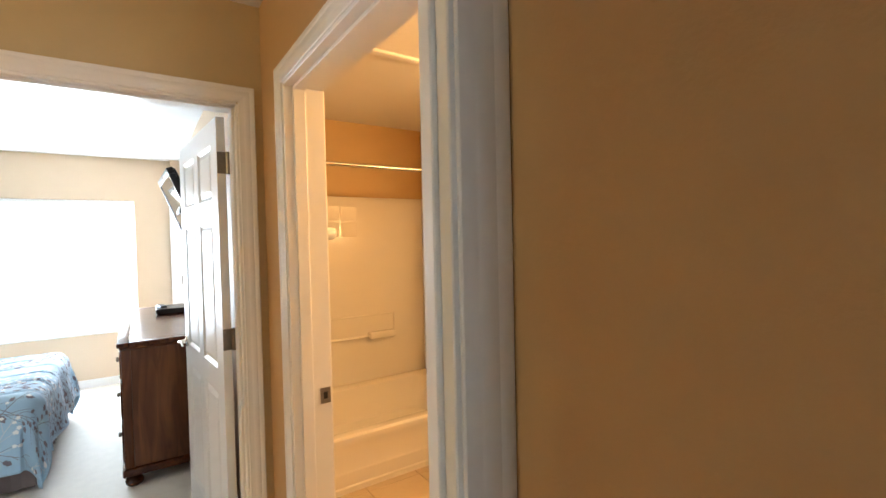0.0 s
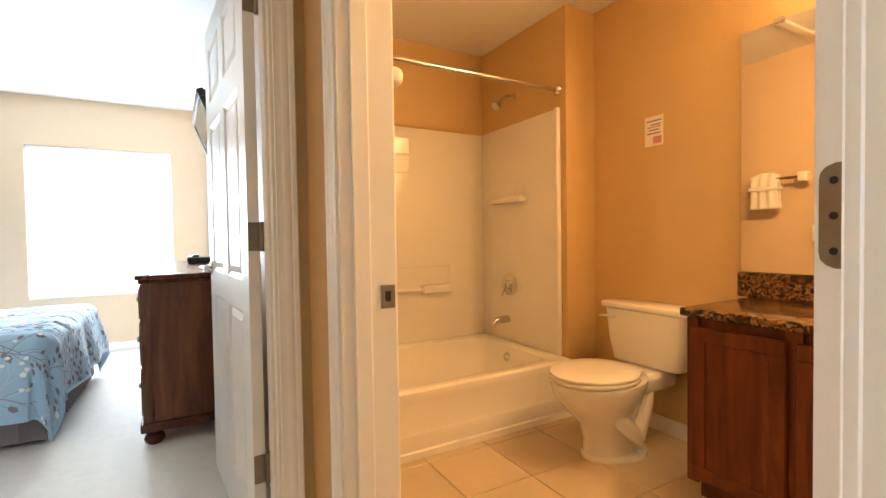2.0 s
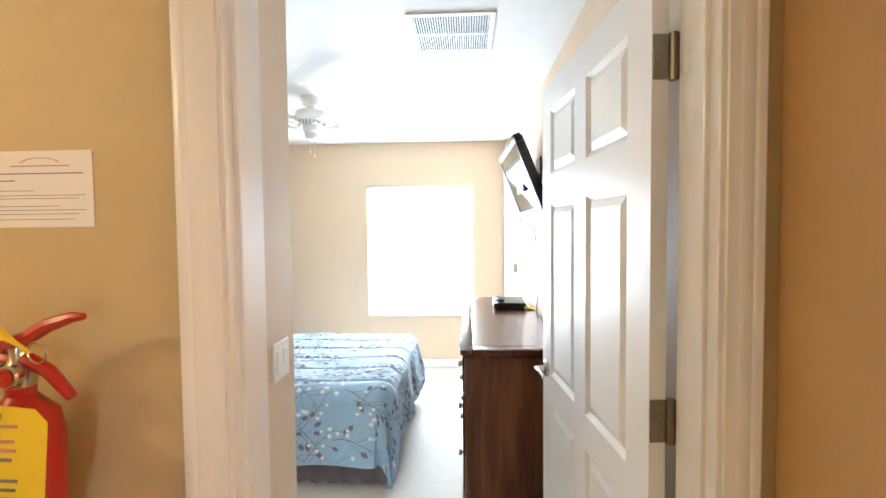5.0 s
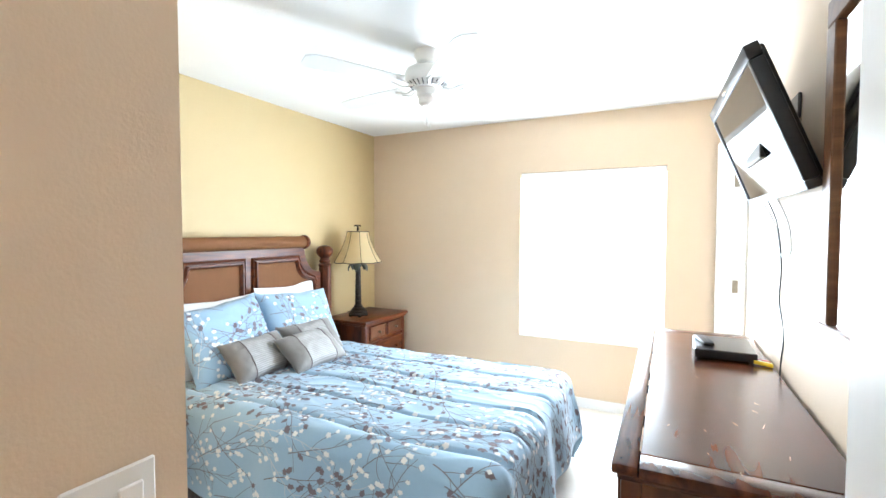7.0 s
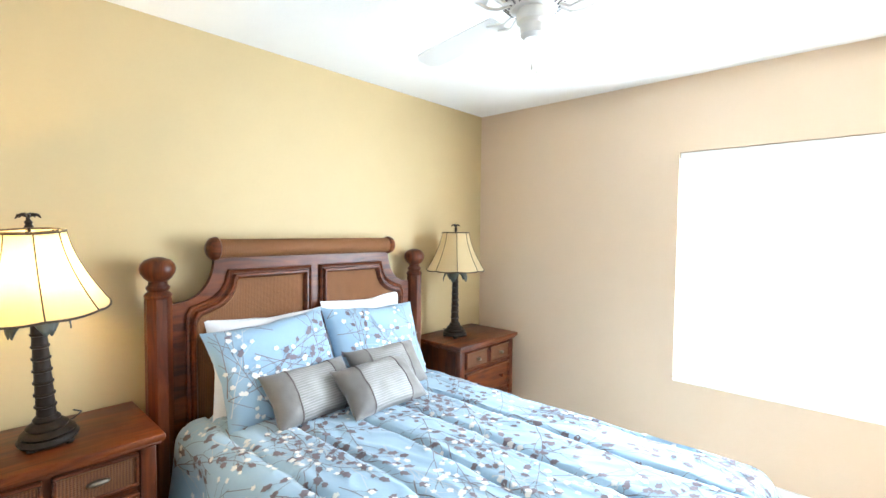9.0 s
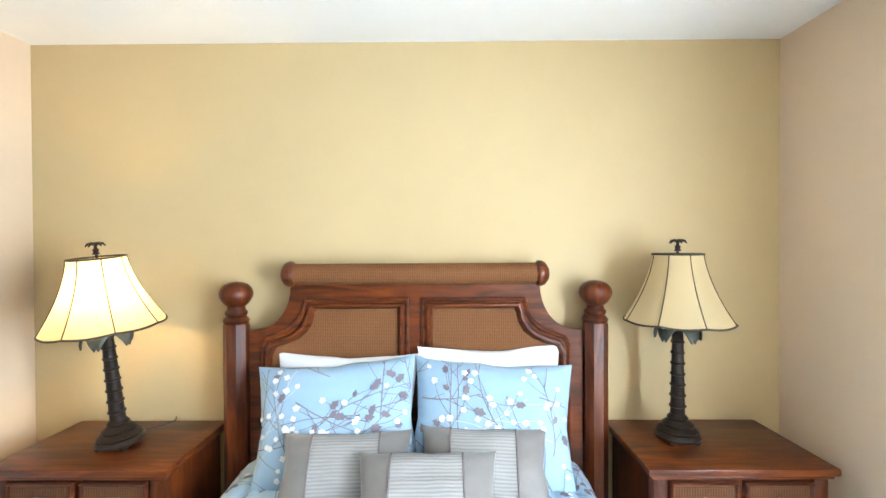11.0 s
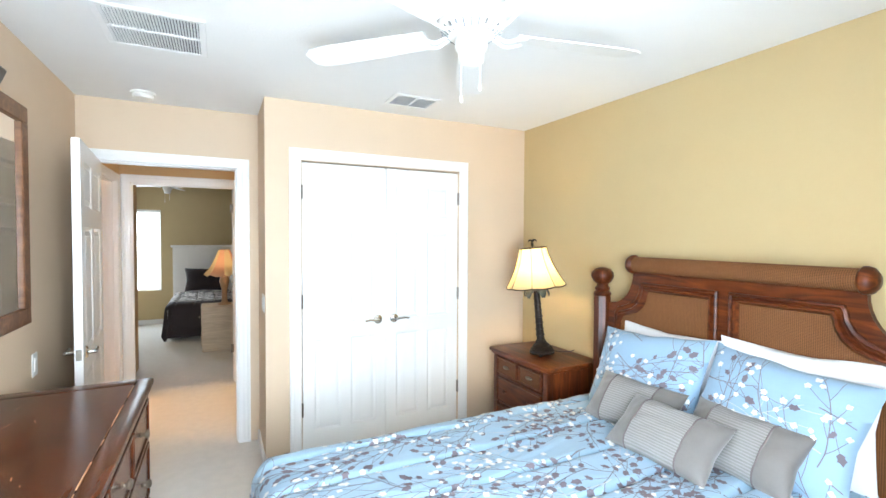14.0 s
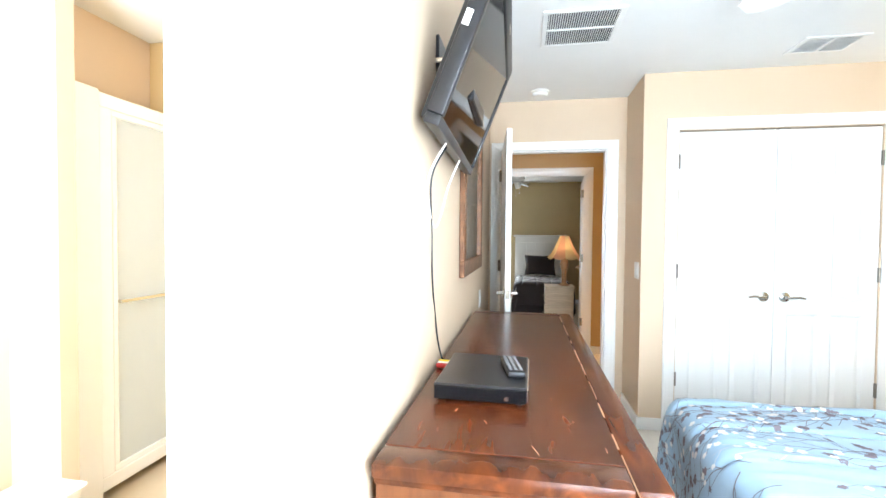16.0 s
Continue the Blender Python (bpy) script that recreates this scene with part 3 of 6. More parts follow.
# closet double doors
for nm, x, rz, turn in (("door_closet", CX0 + 0.004, 0, -1), ("door_closet", CX1 - 0.004, 180, -1)):
    wdt = (CX1 - CX0) / 2 - 0.006
    d = six_panel_door(nm, wdt, CH - 0.01, pose(x, YC - 0.022, 0, 0, 0, rz), "closed white closet door with lever handle", M_DOOR)
    lever(d, wdt - 0.06, 0.942, 1 if rz == 0 else -1, turn)
    for z in (0.362, 1.1, 1.84):
        bm = bmesh.new()
        sg = 1 if rz == 0 else -1
        tube(bm, [(-0.003, sg * 0.024, z - 0.047), (-0.003, sg * 0.024, z + 0.047)], 0.007, 10)
        bx(bm, -0.012, 0.004, sg * 0.017, sg * 0.0225, z - 0.045, z + 0.045)
        part("hinge", bm, M_BRONZE, d, "dull bronze hinge")
    bm = box(wdt - 0.075, wdt - 0.015, -0.010, 0.010, CH - 0.009, CH - 0.001)
    part("catch", bm, M_BRONZE, d)

# window with its blind
win = thing("window_1", "large bright bedroom window with white vertical blind drawn across", "window", kind="structure")
M_GLASS = mat("window_glass", (1, 1, 1), 0.02, tint=0.0)
M_GLASS.node_tree.nodes["Principled BSDF"].inputs["Transmission Weight"].default_value = 1.0
M_GLASS.node_tree.nodes["Principled BSDF"].inputs["IOR"].default_value = 1.1


def translucent(name, colour, share=0.6):
    m = mat(name, colour, 0.8, tint=0.03, scale=8, bump=0.2, bump_scale=200)
    nt = m.node_tree
    tr = nt.nodes.new("ShaderNodeBsdfTranslucent")
    tr.inputs[0].default_value = (*colour, 1)
    mx = nt.nodes.new("ShaderNodeMixShader")
    mx.inputs[0].default_value = share
    nt.links.new(nt.nodes["Principled BSDF"].outputs[0], mx.inputs[1])
    nt.links.new(tr.outputs[0], mx.inputs[2])
    nt.links.new(mx.outputs[0], nt.nodes["Material Output"].inputs[0])
    return m


M_BLIND = translucent("white_blind_vinyl", (0.88, 0.88, 0.87), 0.65)


def window(t, x0, x1, y, z0, z1, face, slats):
    """Frame, sill, two glass panes, and vertical blind slats in an opening; face: the way to the room along y."""
    bm = bmesh.new()
    for a in ((x0, x0 + 0.04, z0, z1), (x1 - 0.04, x1, z0, z1), (x0, x1, z0, z0 + 0.04), (x0, x1, z1 - 0.04, z1)):
        bx(bm, a[0], a[1], y - 0.02, y + 0.02, a[2], a[3], 0.003)
    part("window_frame", bm, M_TRIM, t)
    part("meeting_rail", box(x0 + 0.04, x1 - 0.04, y - 0.018, y + 0.018, (z0 + z1) / 2 - 0.02, (z0 + z1) / 2 + 0.02, bevel=0.003), M_TRIM, t)
    for a, b in ((z0 + 0.04, (z0 + z1) / 2 - 0.02), ((z0 + z1) / 2 + 0.02, z1 - 0.04)):
        p = part("pane", box(x0 + 0.04, x1 - 0.04, y - 0.003, y + 0.003, a, b), M_GLASS, t)
        p.visible_shadow = False
    yb = y + face * 0.085
    part("head_rail", box(x0 + 0.004, x1 - 0.004, yb - 0.022, yb + 0.022, z1 - 0.045, z1 - 0.003, bevel=0.004), M_TRIM, t)
    n = slats
    for i in range(n):
        xc = x0 + (i + 0.5) * (x1 - x0) / n
        wd = (x1 - x0) / n * 0.535
        bm = bmesh.new()
        prof = [(-wd, 0.007), (-wd * 0.5, -0.001), (0, -0.004), (wd * 0.5, -0.001), (wd, 0.007)]
        for (u0, v0), (u1, v1) in zip(prof, prof[1:]):
            vs = [bm.verts.new(p) for p in ((xc + u0, yb + v0 * face, z0 + 0.03), (xc + u1, yb + v1 * face, z0 + 0.03), (xc + u1, yb + v1 * face, z1 - 0.04), (xc + u0, yb + v0 * face, z1 - 0.04))]
            bm.faces.new(vs)
        bmesh.ops.remove_doubles(bm, verts=bm.verts, dist=1e-5)
        p = part("slat", bm, M_BLIND, t)
        p.visible_shadow = False
    part("bottom_rail", box(x0 + 0.01, x1 - 0.01, yb - 0.006, yb + 0.006, z0 + 0.012, z0 + 0.030, bevel=0.002), M_TRIM, t)


window(win, WX0, WX1, YN + 0.115, WZ0, WZ1, -1, 16)
part("window_sill", box(WX0 + 0.002, WX1 - 0.002, YN - 0.016, YN + 0.09, WZ0 - 0.012, WZ0 + 0.010, bevel=0.004), M_TRIM, win)
win2 = thing("window_2", "bright window of the second bedroom with white blind", "window", kind="structure")
window(win2, 0.58, 1.33, -3.265, 0.58, 1.98, 1, 10)

# floor of the bathroom: tiles in grout
floor_b = structure("floor_bathroom", box(XH + 0.06, 2.6, 0.1, YN + 0.2, -0.1, -0.006), M_GROUT, "beige square ceramic floor tiles with brown grout", "floor")

# ---- bedroom things ----


def cotton(name, colour):
    """Plain dyed cotton, softly mottled, with a fine weave and small puckers."""
    m = mat(name, colour, 0.78, tint=0.05, scale=5, bump=0.7, bump_scale=13, sheen=0.25)
    return m


M_FLORAL = cotton("pale_blue_cotton", (0.305, 0.455, 0.585))
M_FLORAL2 = cotton("pale_blue_pillow_cotton", (0.28, 0.42, 0.55))
M_TWIG = mat("taupe_twig_print", (0.20, 0.175, 0.195), 0.8, tint=0.15, scale=20)
M_PALETWIG = mat("cream_twig_print", (0.50, 0.54, 0.57), 0.8, tint=0.1, scale=20)
M_LEAFP = mat("taupe_leaf_print", (0.185, 0.155, 0.18), 0.8, tint=0.15, scale=20)
M_BLOSSOM = mat("white_blossom_print", (0.74, 0.73, 0.70), 0.8, tint=0.06, scale=20)


def floral_print(owner, at, s0, s1, t0, t1, count, heading, seed, size=1.0):
    """Branches with leaves and blossoms printed on cloth; at(s, t, lift) lays a point of the flat print on the cloth."""
    rng = random.Random(seed)
    twigs, pale, leaves, flowers = bmesh.new(), bmesh.new(), bmesh.new(), bmesh.new()

    def inside(p):
        return s0 < p[0] < s1 and t0 < p[1] < t1

    def patch(bm, c, pts, lift):
        if not inside(c) or not all(inside(p) for p in pts):
            return
        lift += rng.uniform(0, 0.0008)
        mid = bm.verts.new(at(c[0], c[1], lift))
        ring = [bm.verts.new(at(p[0], p[1], lift)) for p in pts]
        for k in range(len(ring)):
            bm.faces.new((mid, ring[k], ring[(k + 1) % len(ring)]))

    def stroke(bm, pts, w0, w1, lift):
        lift += rng.uniform(0, 0.0008)
        last = None
        for k, p in enumerate(pts):
            q = pts[min(k + 1, len(pts) - 1)]
            o = pts[max(k - 1, 0)]
            dx, dy = q[0] - o[0], q[1] - o[1]
            n = math.hypot(dx, dy) or 1
            w = (w0 + (w1 - w0) * k / (len(pts) - 1)) / 2
            if not inside(p):
                last = None
                continue
            pair = [bm.verts.new(at(p[0] - dy / n * w * g, p[1] + dx / n * w * g, lift)) for g in (-1, 1)]
            if last:
                bm.faces.new((last[0], last[1], pair[1], pair[0]))
            last = pair

    def leaf(p, a, r):
        shape = ((-0.1, 0.12), (0.15, 0.55), (0.5, 0.42), (0.75, 0.62), (0.95, 0.30), (1.35, 0.0))
        pts = []
        for u, v in shape + tuple((u, -v * 0.9) for u, v in shape[-2::-1]):
            u, v = u * r + rng.uniform(-0.07, 0.07) * r, v * r * 0.85
            pts.append((p[0] + u * math.cos(a) - v * math.sin(a), p[1] + u * math.sin(a) + v * math.cos(a)))
        c = (p[0] + 0.5 * r * math.cos(a), p[1] + 0.5 * r * math.sin(a))
        patch(leaves, c, pts, 0.0022)

    def blossom(p, r):
        a0, n = rng.uniform(0, 6), rng.choice((4, 5, 5))
        pts = []
        for k in range(n * 3):
            rr = r * (0.72, 1.0, 0.95)[k % 3] * rng.uniform(0.85, 1.12)
            pts.append((p[0] + rr * math.cos(a0 + 2 * math.pi * k / (n * 3)), p[1] + rr * 0.9 * math.sin(a0 + 2 * math.pi * k / (n * 3))))
        patch(flowers, p, pts, 0.0034)

    def walk_line(p, a, length, bend):
        pts, step = [p], 0.018
        for k in range(int(length / step)):
            a += bend * step + rng.gauss(0, 0.05)
            p = (p[0] + step * math.cos(a), p[1] + step * math.sin(a))
            pts.append(p)
        return pts, a

    cols = max(1, round(math.sqrt(count * (s1 - s0) / (t1 - t0))))
    lines = max(1, round(count / cols))
    for i in range(cols):
        for j in range(lines):
            p = (s0 - 0.25 * math.cos(heading) + (s1 - s0 + 0.2 * math.cos(heading)) * (i + rng.uniform(0, 1)) / cols, t0 - 0.25 * math.sin(heading) + (t1 - t0 + 0.2 * math.sin(heading)) * (j + rng.uniform(0, 1)) / lines)
            a = heading + rng.gauss(0, 0.30)
            kind = rng.choice((0, 0, 0, 1, 1, 2))        # leafy, blossoming, pale
            stem, _ = walk_line(p, a, rng.uniform(0.36, 0.62) * size, rng.uniform(-1.4, 1.4))
            bm = pale if kind == 2 else twigs
            stroke(bm, stem, 0.0046 * size, 0.0022 * size, 0.0012)
            k, sg = 3, rng.choice((-1, 1))
            while k < len(stem) - 1:
                q, o = stem[k], stem[k - 1]
                b = math.atan2(q[1] - o[1], q[0] - o[0]) + sg * rng.uniform(0.45, 0.85)
                side, e = walk_line(q, b, rng.uniform(0.05, 0.17) * size, -sg * rng.uniform(0.5, 4))
                stroke(bm, side, 0.0030 * size, 0.0019 * size, 0.0012)
                if kind == 0:
                    if rng.random() < 0.8:
                        leaf(side[-1], e, rng.uniform(0.025, 0.034) * size)
                    if rng.random() < 0.35:
                        leaf(side[len(side) // 2], e + sg * 0.9, rng.uniform(0.018, 0.026) * size)
                else:
                    for f in range(rng.choice((1, 1, 1, 2))):
                        c = side[max(0, len(side) - 1 - 2 * f)]
                        blossom((c[0] + rng.uniform(-0.012, 0.012), c[1] + rng.uniform(-0.012, 0.012)), rng.uniform(0.0105, 0.016) * size)
                sg, k = -sg, k + rng.choice((2, 3, 3, 4))
            if kind == 0:
                leaf(stem[-1], math.atan2(stem[-1][1] - stem[-2][1], stem[-1][0] - stem[-2][0]), 0.027 * size)
    for nm, bm, mt in (("twig_print", twigs, M_TWIG), ("pale_twig_print", pale, M_PALETWIG), ("leaf_print", leaves, M_LEAFP), ("blossom_print", flowers, M_BLOSSOM)):
        tagged(part(nm, bm, mt, owner, smooth=60), kind="stuff")


def grid_mesh(name, rows, material, parent, uvs, label="", close=False):
    """A sheet of points in rows, with its own uv in metres."""
    bm = bmesh.new()
    uv = bm.loops.layers.uv.new("UVMap")
    vs = [[bm.verts.new(p) for p in row] for row in rows]
    at = {}
    for r, row in enumerate(vs):
        for c, v in enumerate(row):
            at[v] = uvs[r][c]
    for a, b in zip(vs, vs[1:]):
        for i in range(len(a) - 1):
            f = bm.faces.new((a[i], a[i + 1], b[i + 1], b[i]))
            for lp in f.loops:
                lp[uv].uv = at[lp.vert]
    if close:
        bmesh.ops.remove_doubles(bm, verts=bm.verts, dist=1e-4)
    return part(name, bm, material, parent, label, 60)


BED = dict(x0=-2.47, x1=-0.42, y0=3.907, y1=5.367, z=0.60)


def duvet(parent, x0, x1, y0, y1, z, drop_side, drop_foot, material):
    L, W, R = x1 - x0, y1 - y0, 0.10
    ns, nt = 120, 170
    rows, uvs = [], []
    for i in range(ns + 1):
        s = (L + drop_foot) * i / ns
        row, uvr = [], []
        for j in range(nt + 1):
            t = -drop_side + (W + 2 * drop_side) * j / nt
            ds = max(0.0, s - (L - R))
            dt = (-(t - R) if t < R else (t - (W - R) if t > W - R else 0.0))
            d = math.hypot(ds, dt)
            cs, ct = min(s, L - R), min(max(t, R), W - R)
            sg = -1 if t < R else 1
            arc_len = R * math.pi / 2
            if d <= 0:
                out, dz = 0.0, 0.0
            elif d < arc_len:
                a = d / R
                out, dz = R * math.sin(a), R * (1 - math.cos(a))
            else:
                e = d - arc_len
                out, dz = R + 0.10 * e, R + e * 0.97
            k = noise.noise(Vector((s * 2.3, t * 2.3, 3.7)))
            if d > 0:
                along = (s - t * sg * 0.9) if ds * dt > 0 else (t if ds > dt else s)
                fold = math.sin(along * 14 + 2.2 * noise.noise(Vector((along * 2, 5.1, 0)))) * 0.017 + k * 0.025
                out += fold * min(1.0, dz / 0.25)
            nx, ny = (ds / d, dt / d * sg) if d else (0, 0)
            p = Vector((x0 + cs + nx * out, y0 + ct + ny * out, z - dz))
            flat = max(0.0, 1 - dz / 0.08)
            chan = abs(((t + 10.02 + 0.012 * math.sin(s * 5)) % 0.245) / 0.245 - 0.5) * 2
            p.z += flat * (-0.022 * max(0.0, 1 - chan * 7) + 0.009 * k + 0.004 * noise.noise(Vector((s * 7, t * 5, 1))))
            crease = noise.noise(Vector((s * 3.1 + t * 4.2, t * 9 - s * 2, 9)))
            p.z += flat * 0.006 * max(0.0, 1 - abs(crease) * 5)
            p.z = max(p.z, 0.045)
            row.append(p)
            uvr.append((s, t))
        rows.append(row)
        uvs.append(uvr)
    ob = grid_mesh("duvet", rows, material, parent, uvs)
    md = ob.modifiers.new("thick", "SOLIDIFY")
    md.thickness, md.offset = 0.02, -1

    def at(s, t, lift):
        """The point of the cloth at s along and t across, raised by lift."""
        fi = min(max(s / (L + drop_foot) * ns, 0), ns - 1e-4)
        fj = min(max((t + drop_side) / (W + 2 * drop_side) * nt, 0), nt - 1e-4)
        i, j = int(fi), int(fj)
        u, v = fi - i, fj - j
        a, b, c, d = rows[i][j], rows[i + 1][j], rows[i][j + 1], rows[i + 1][j + 1]
        n = (b - a).cross(c - a)
        n = n.normalized() if n.length > 1e-12 else Vector((0, 0, 1))
        return a * (1 - u) * (1 - v) + b * u * (1 - v) + c * (1 - u) * v + d * u * v + n * lift
    return ob, at


bed = thing("bed", "queen bed made with a pale blue floral comforter", "bed", (0, 0, 0))
duv, cloth_at = duvet(None, BED["x0"], BED["x1"], BED["y0"], BED["y1"], BED["z"], 0.40, 0.36, M_FLORAL)
duv.name = "comforter"
duv.parent = None
tagged(duv, "pale blue quilted comforter printed with twigs and blossoms on the bed", "comforter")
floral_print(duv, cloth_at, 0.03, BED["x1"] - BED["x0"] + 0.35, -0.39, BED["y1"] - BED["y0"] + 0.39, 118, 0.35, 3, 1.0)
floral_print(duv, cloth_at, 0.03, BED["x1"] - BED["x0"] + 0.35, -0.39, BED["y1"] - BED["y0"] + 0.39, 60, -0.5, 8, 1.0)
part("mattress", box(-2.47, -0.46, 3.947, 5.327, 0.30, 0.565, bevel=0.05, seg=3), M_PILLOWW, bed)
bm = bmesh.new()
for (ax, ay), (cx, cy) in (((-2.45, 3.962), (-0.475, 3.962)), ((-0.475, 3.962), (-0.475, 5.312)), ((-0.475, 5.312), (-2.45, 5.312))):
    n = 90
    a, c = Vector((ax, ay, 0)), Vector((cx, cy, 0))
    nrm = (c - a).cross(Vector((0, 0, 1))).normalized()
    ring = []
    for i in range(n + 1):
        p = a.lerp(c, i / n) + nrm * 0.010 * math.sin(i * 1.35)
        ring.append((bm.verts.new((p.x, p.y, 0.03)), bm.verts.new((p.x - nrm.x * 0.012, p.y - nrm.y * 0.012, 0.34))))
    for (p0, p1), (q0, q1) in zip(ring, ring[1:]):
        bm.faces.new((p0, q0, q1, p1))
part("bed_skirt", bm, M_RUFFLE, bed, "taupe pleated bed skirt")
part("box_spring", box(-2.45, -0.52, 3.997, 5.277, 0.12, 0.31, bevel=0.02), M_RUFFLE, bed)
for x, y in ((-0.62, 4.067), (-0.62, 5.207), (-2.3, 4.067), (-2.3, 5.207)):
    part("leg", lathe(bmesh.new(), [(0.0, 0), (0.03, 0), (0.032, 0.02), (0.018, 0.03), (0.018, 0.13), (0, 0.13)], 12, Matrix.Translation((x, y, 0))), M_BLACK, bed)

# headboard
hb = thing("headboard", "cherry-stained headboard with woven rattan panels and ball posts", "headboard", (-2.525, 4.652, 0))
HBM = Matrix(((0, 0, 1, 0), (1, 0, 0, 0), (0, 1, 0, 0), (0, 0, 0, 1)))   # outline (y, z) pulled along x
half = [(0.0, 0.30), (0.73, 0.30), (0.73, 1.135), (0.70, 1.14)] + [(0.70 - 0.155 + 0.16 * math.cos(radians(a)) * 0 + (0.155 - 0.155 * math.sin(radians(a))), 1.14 + 0.195 * (1 - math.cos(radians(a)))) for a in range(10, 91, 10)] + [(0.535, 1.36), (0.0, 1.36)]
outline = half[1:-1] + [(-u, v) for u, v in reversed(half[1:-1])]
part("panel", prism(bmesh.new(), outline, 0.03, Matrix.Translation((-0.03, 0, 0)) @ HBM), M_CHERRY, hb)


def inset_outline(sg, g):
    """The shape of a rattan panel with its outer top corner cut in a curve, shrunk by g."""
    a, b, z0, z1 = 0.040 + g, 0.662 - g, 0.45 + g, 1.268 - g
    pts = [(a, z0), (b, z0), (b, z1 - 0.20), (b - 0.02, z1 - 0.165)]
    pts += [(b - 0.185 + 0.16 * (1 - math.sin(radians(k))), z1 - 0.155 + 0.135 * (1 - math.cos(radians(k)))) for k in (15, 35, 55, 75, 90)]
    pts += [(b - 0.195, z1), (a, z1)]
    return [(sg * u, v) for u, v in (pts if sg > 0 else pts[::-1])]


for sg in (-1, 1):
    part("rattan_panel", prism(bmesh.new(), inset_outline(sg, 0.03), 0.003, Matrix.Translation((0.0005, 0, 0)) @ HBM), M_RATTAN, hb, "brown woven rattan panel", 0)
    bm = bmesh.new()
    prof = ((-0.014, 0.0), (-0.012, 0.012), (-0.004, 0.018), (0.004, 0.010), (0.008, 0.010), (0.014, 0.027), (0.022, 0.028), (0.030, 0.012), (0.036, 0.004))
    rings = [[bm.verts.new((dx, u, v)) for u, v in inset_outline(sg, g)] for g, dx in prof]
    n = len(rings[0])
    for a, b in zip(rings, rings[1:]):
        for k in range(n):
            bm.faces.new((a[k], a[(k + 1) % n], b[(k + 1) % n], b[k]))
    part("moulding", bm, M_CHERRY, hb)
    bm = bmesh.new()
    lathe(bm, [(0.0, 0.0), (0.054, 0.0), (0.054, 1.16), (0.050, 1.175)], 8, Matrix.Translation((0, sg * 0.785, 0)) @ pose(0, 0, 0, 0, 0, 22.5))
    part("post", bm, M_CHERRYV, hb, smooth=20)
    bm = bmesh.new()
    lathe(bm, [(0.0, 1.165), (0.050, 1.17), (0.056, 1.185), (0.048, 1.196), (0.040, 1.203), (0.047, 1.214), (0.047, 1.222), (0.038, 1.232), (0.036, 1.245),
               (0.055, 1.262), (0.068, 1.285), (0.071, 1.302), (0.066, 1.322), (0.050, 1.341), (0.025, 1.351), (0.0, 1.354)], 28, Matrix.Translation((0, sg * 0.785, 0)))
    part("ball_finial", bm, M_CHERRYV, hb, "turned ball finial")
bm = bmesh.new()
rot = Euler((radians(90), 0, 0)).to_matrix().to_4x4()
lathe(bm, [(0.0, -0.53), (0.046, -0.53), (0.046, 0.53), (0.0, 0.53)], 28, Matrix.Translation((0.0, 0, 1.385)) @ rot)
part("roll", bm, M_RATTAN, hb, "rattan-wrapped top roll")
for sg in (-1, 1):
    bm = bmesh.new()
    lathe(bm, [(0.0, 0.0), (0.047, 0.0), (0.056, 0.010), (0.057, 0.022), (0.050, 0.040), (0.030, 0.055), (0.0, 0.060)], 24,
          Matrix.Translation((0, sg * 0.525, 1.385)) @ Euler((radians(-90 * sg), 0, 0)).to_matrix().to_4x4())
    part("roll_cap", bm, M_CHERRY, hb)


def cushion(name, w, h, t, m, material, label, category="pillow", group="", flange=0.0, bands=None, seed=0):
    """A stuffed pillow lying in x (width) and y (height), thickness in z."""
    top = thing(name, label, category, group=group)
    top.matrix_world = m
    n = 28

    def point(u, v, sg):
        prof = max(0.0, (1 - abs(u) ** 3.0)) ** 0.55 * max(0.0, (1 - abs(v) ** 3.0)) ** 0.55
        pinch = 1 - 0.10 * (1 - abs(v)) ** 0.8 * abs(u) ** 3
        pinch2 = 1 - (0.10 + 0.05 * noise.noise(Vector((u * 2.2 + seed, v, 7)))) * (1 - abs(u)) ** 0.8 * abs(v) ** 3
        k = noise.noise(Vector((u * 1.7 + seed, v * 1.7, sg)))
        k2 = noise.noise(Vector((u * 4.5 + seed, v * 4.5, 3 + sg)))
        return Vector((u * w / 2 * pinch, v * h / 2 * pinch2, sg * t / 2 * prof * (1 + 0.16 * k + 0.07 * k2)))
    for lo, hi, mt, nm in (bands or ((-1, 1, material, "cover"),)):
        us = [lo + (hi - lo) * i / n for i in range(n + 1)]
        rows, uvs = [], []
        ring = [(v, 1) for v in [-1 + 2 * j / n for j in range(n + 1)]] + [(v, -1) for v in [1 - 2 * j / n for j in range(n + 1)]]
        for u in us:
            row, ur = [], []
            for v, sg in ring:
                row.append(point(u, v, sg))
                ur.append((u * w / 2 + seed * 0.37, v * h / 2 * (1 if sg > 0 else -1) + seed))
            rows.append(row)
            uvs.append(ur)
        grid_mesh(nm, rows, mt, top, uvs, close=True)
    return top, point


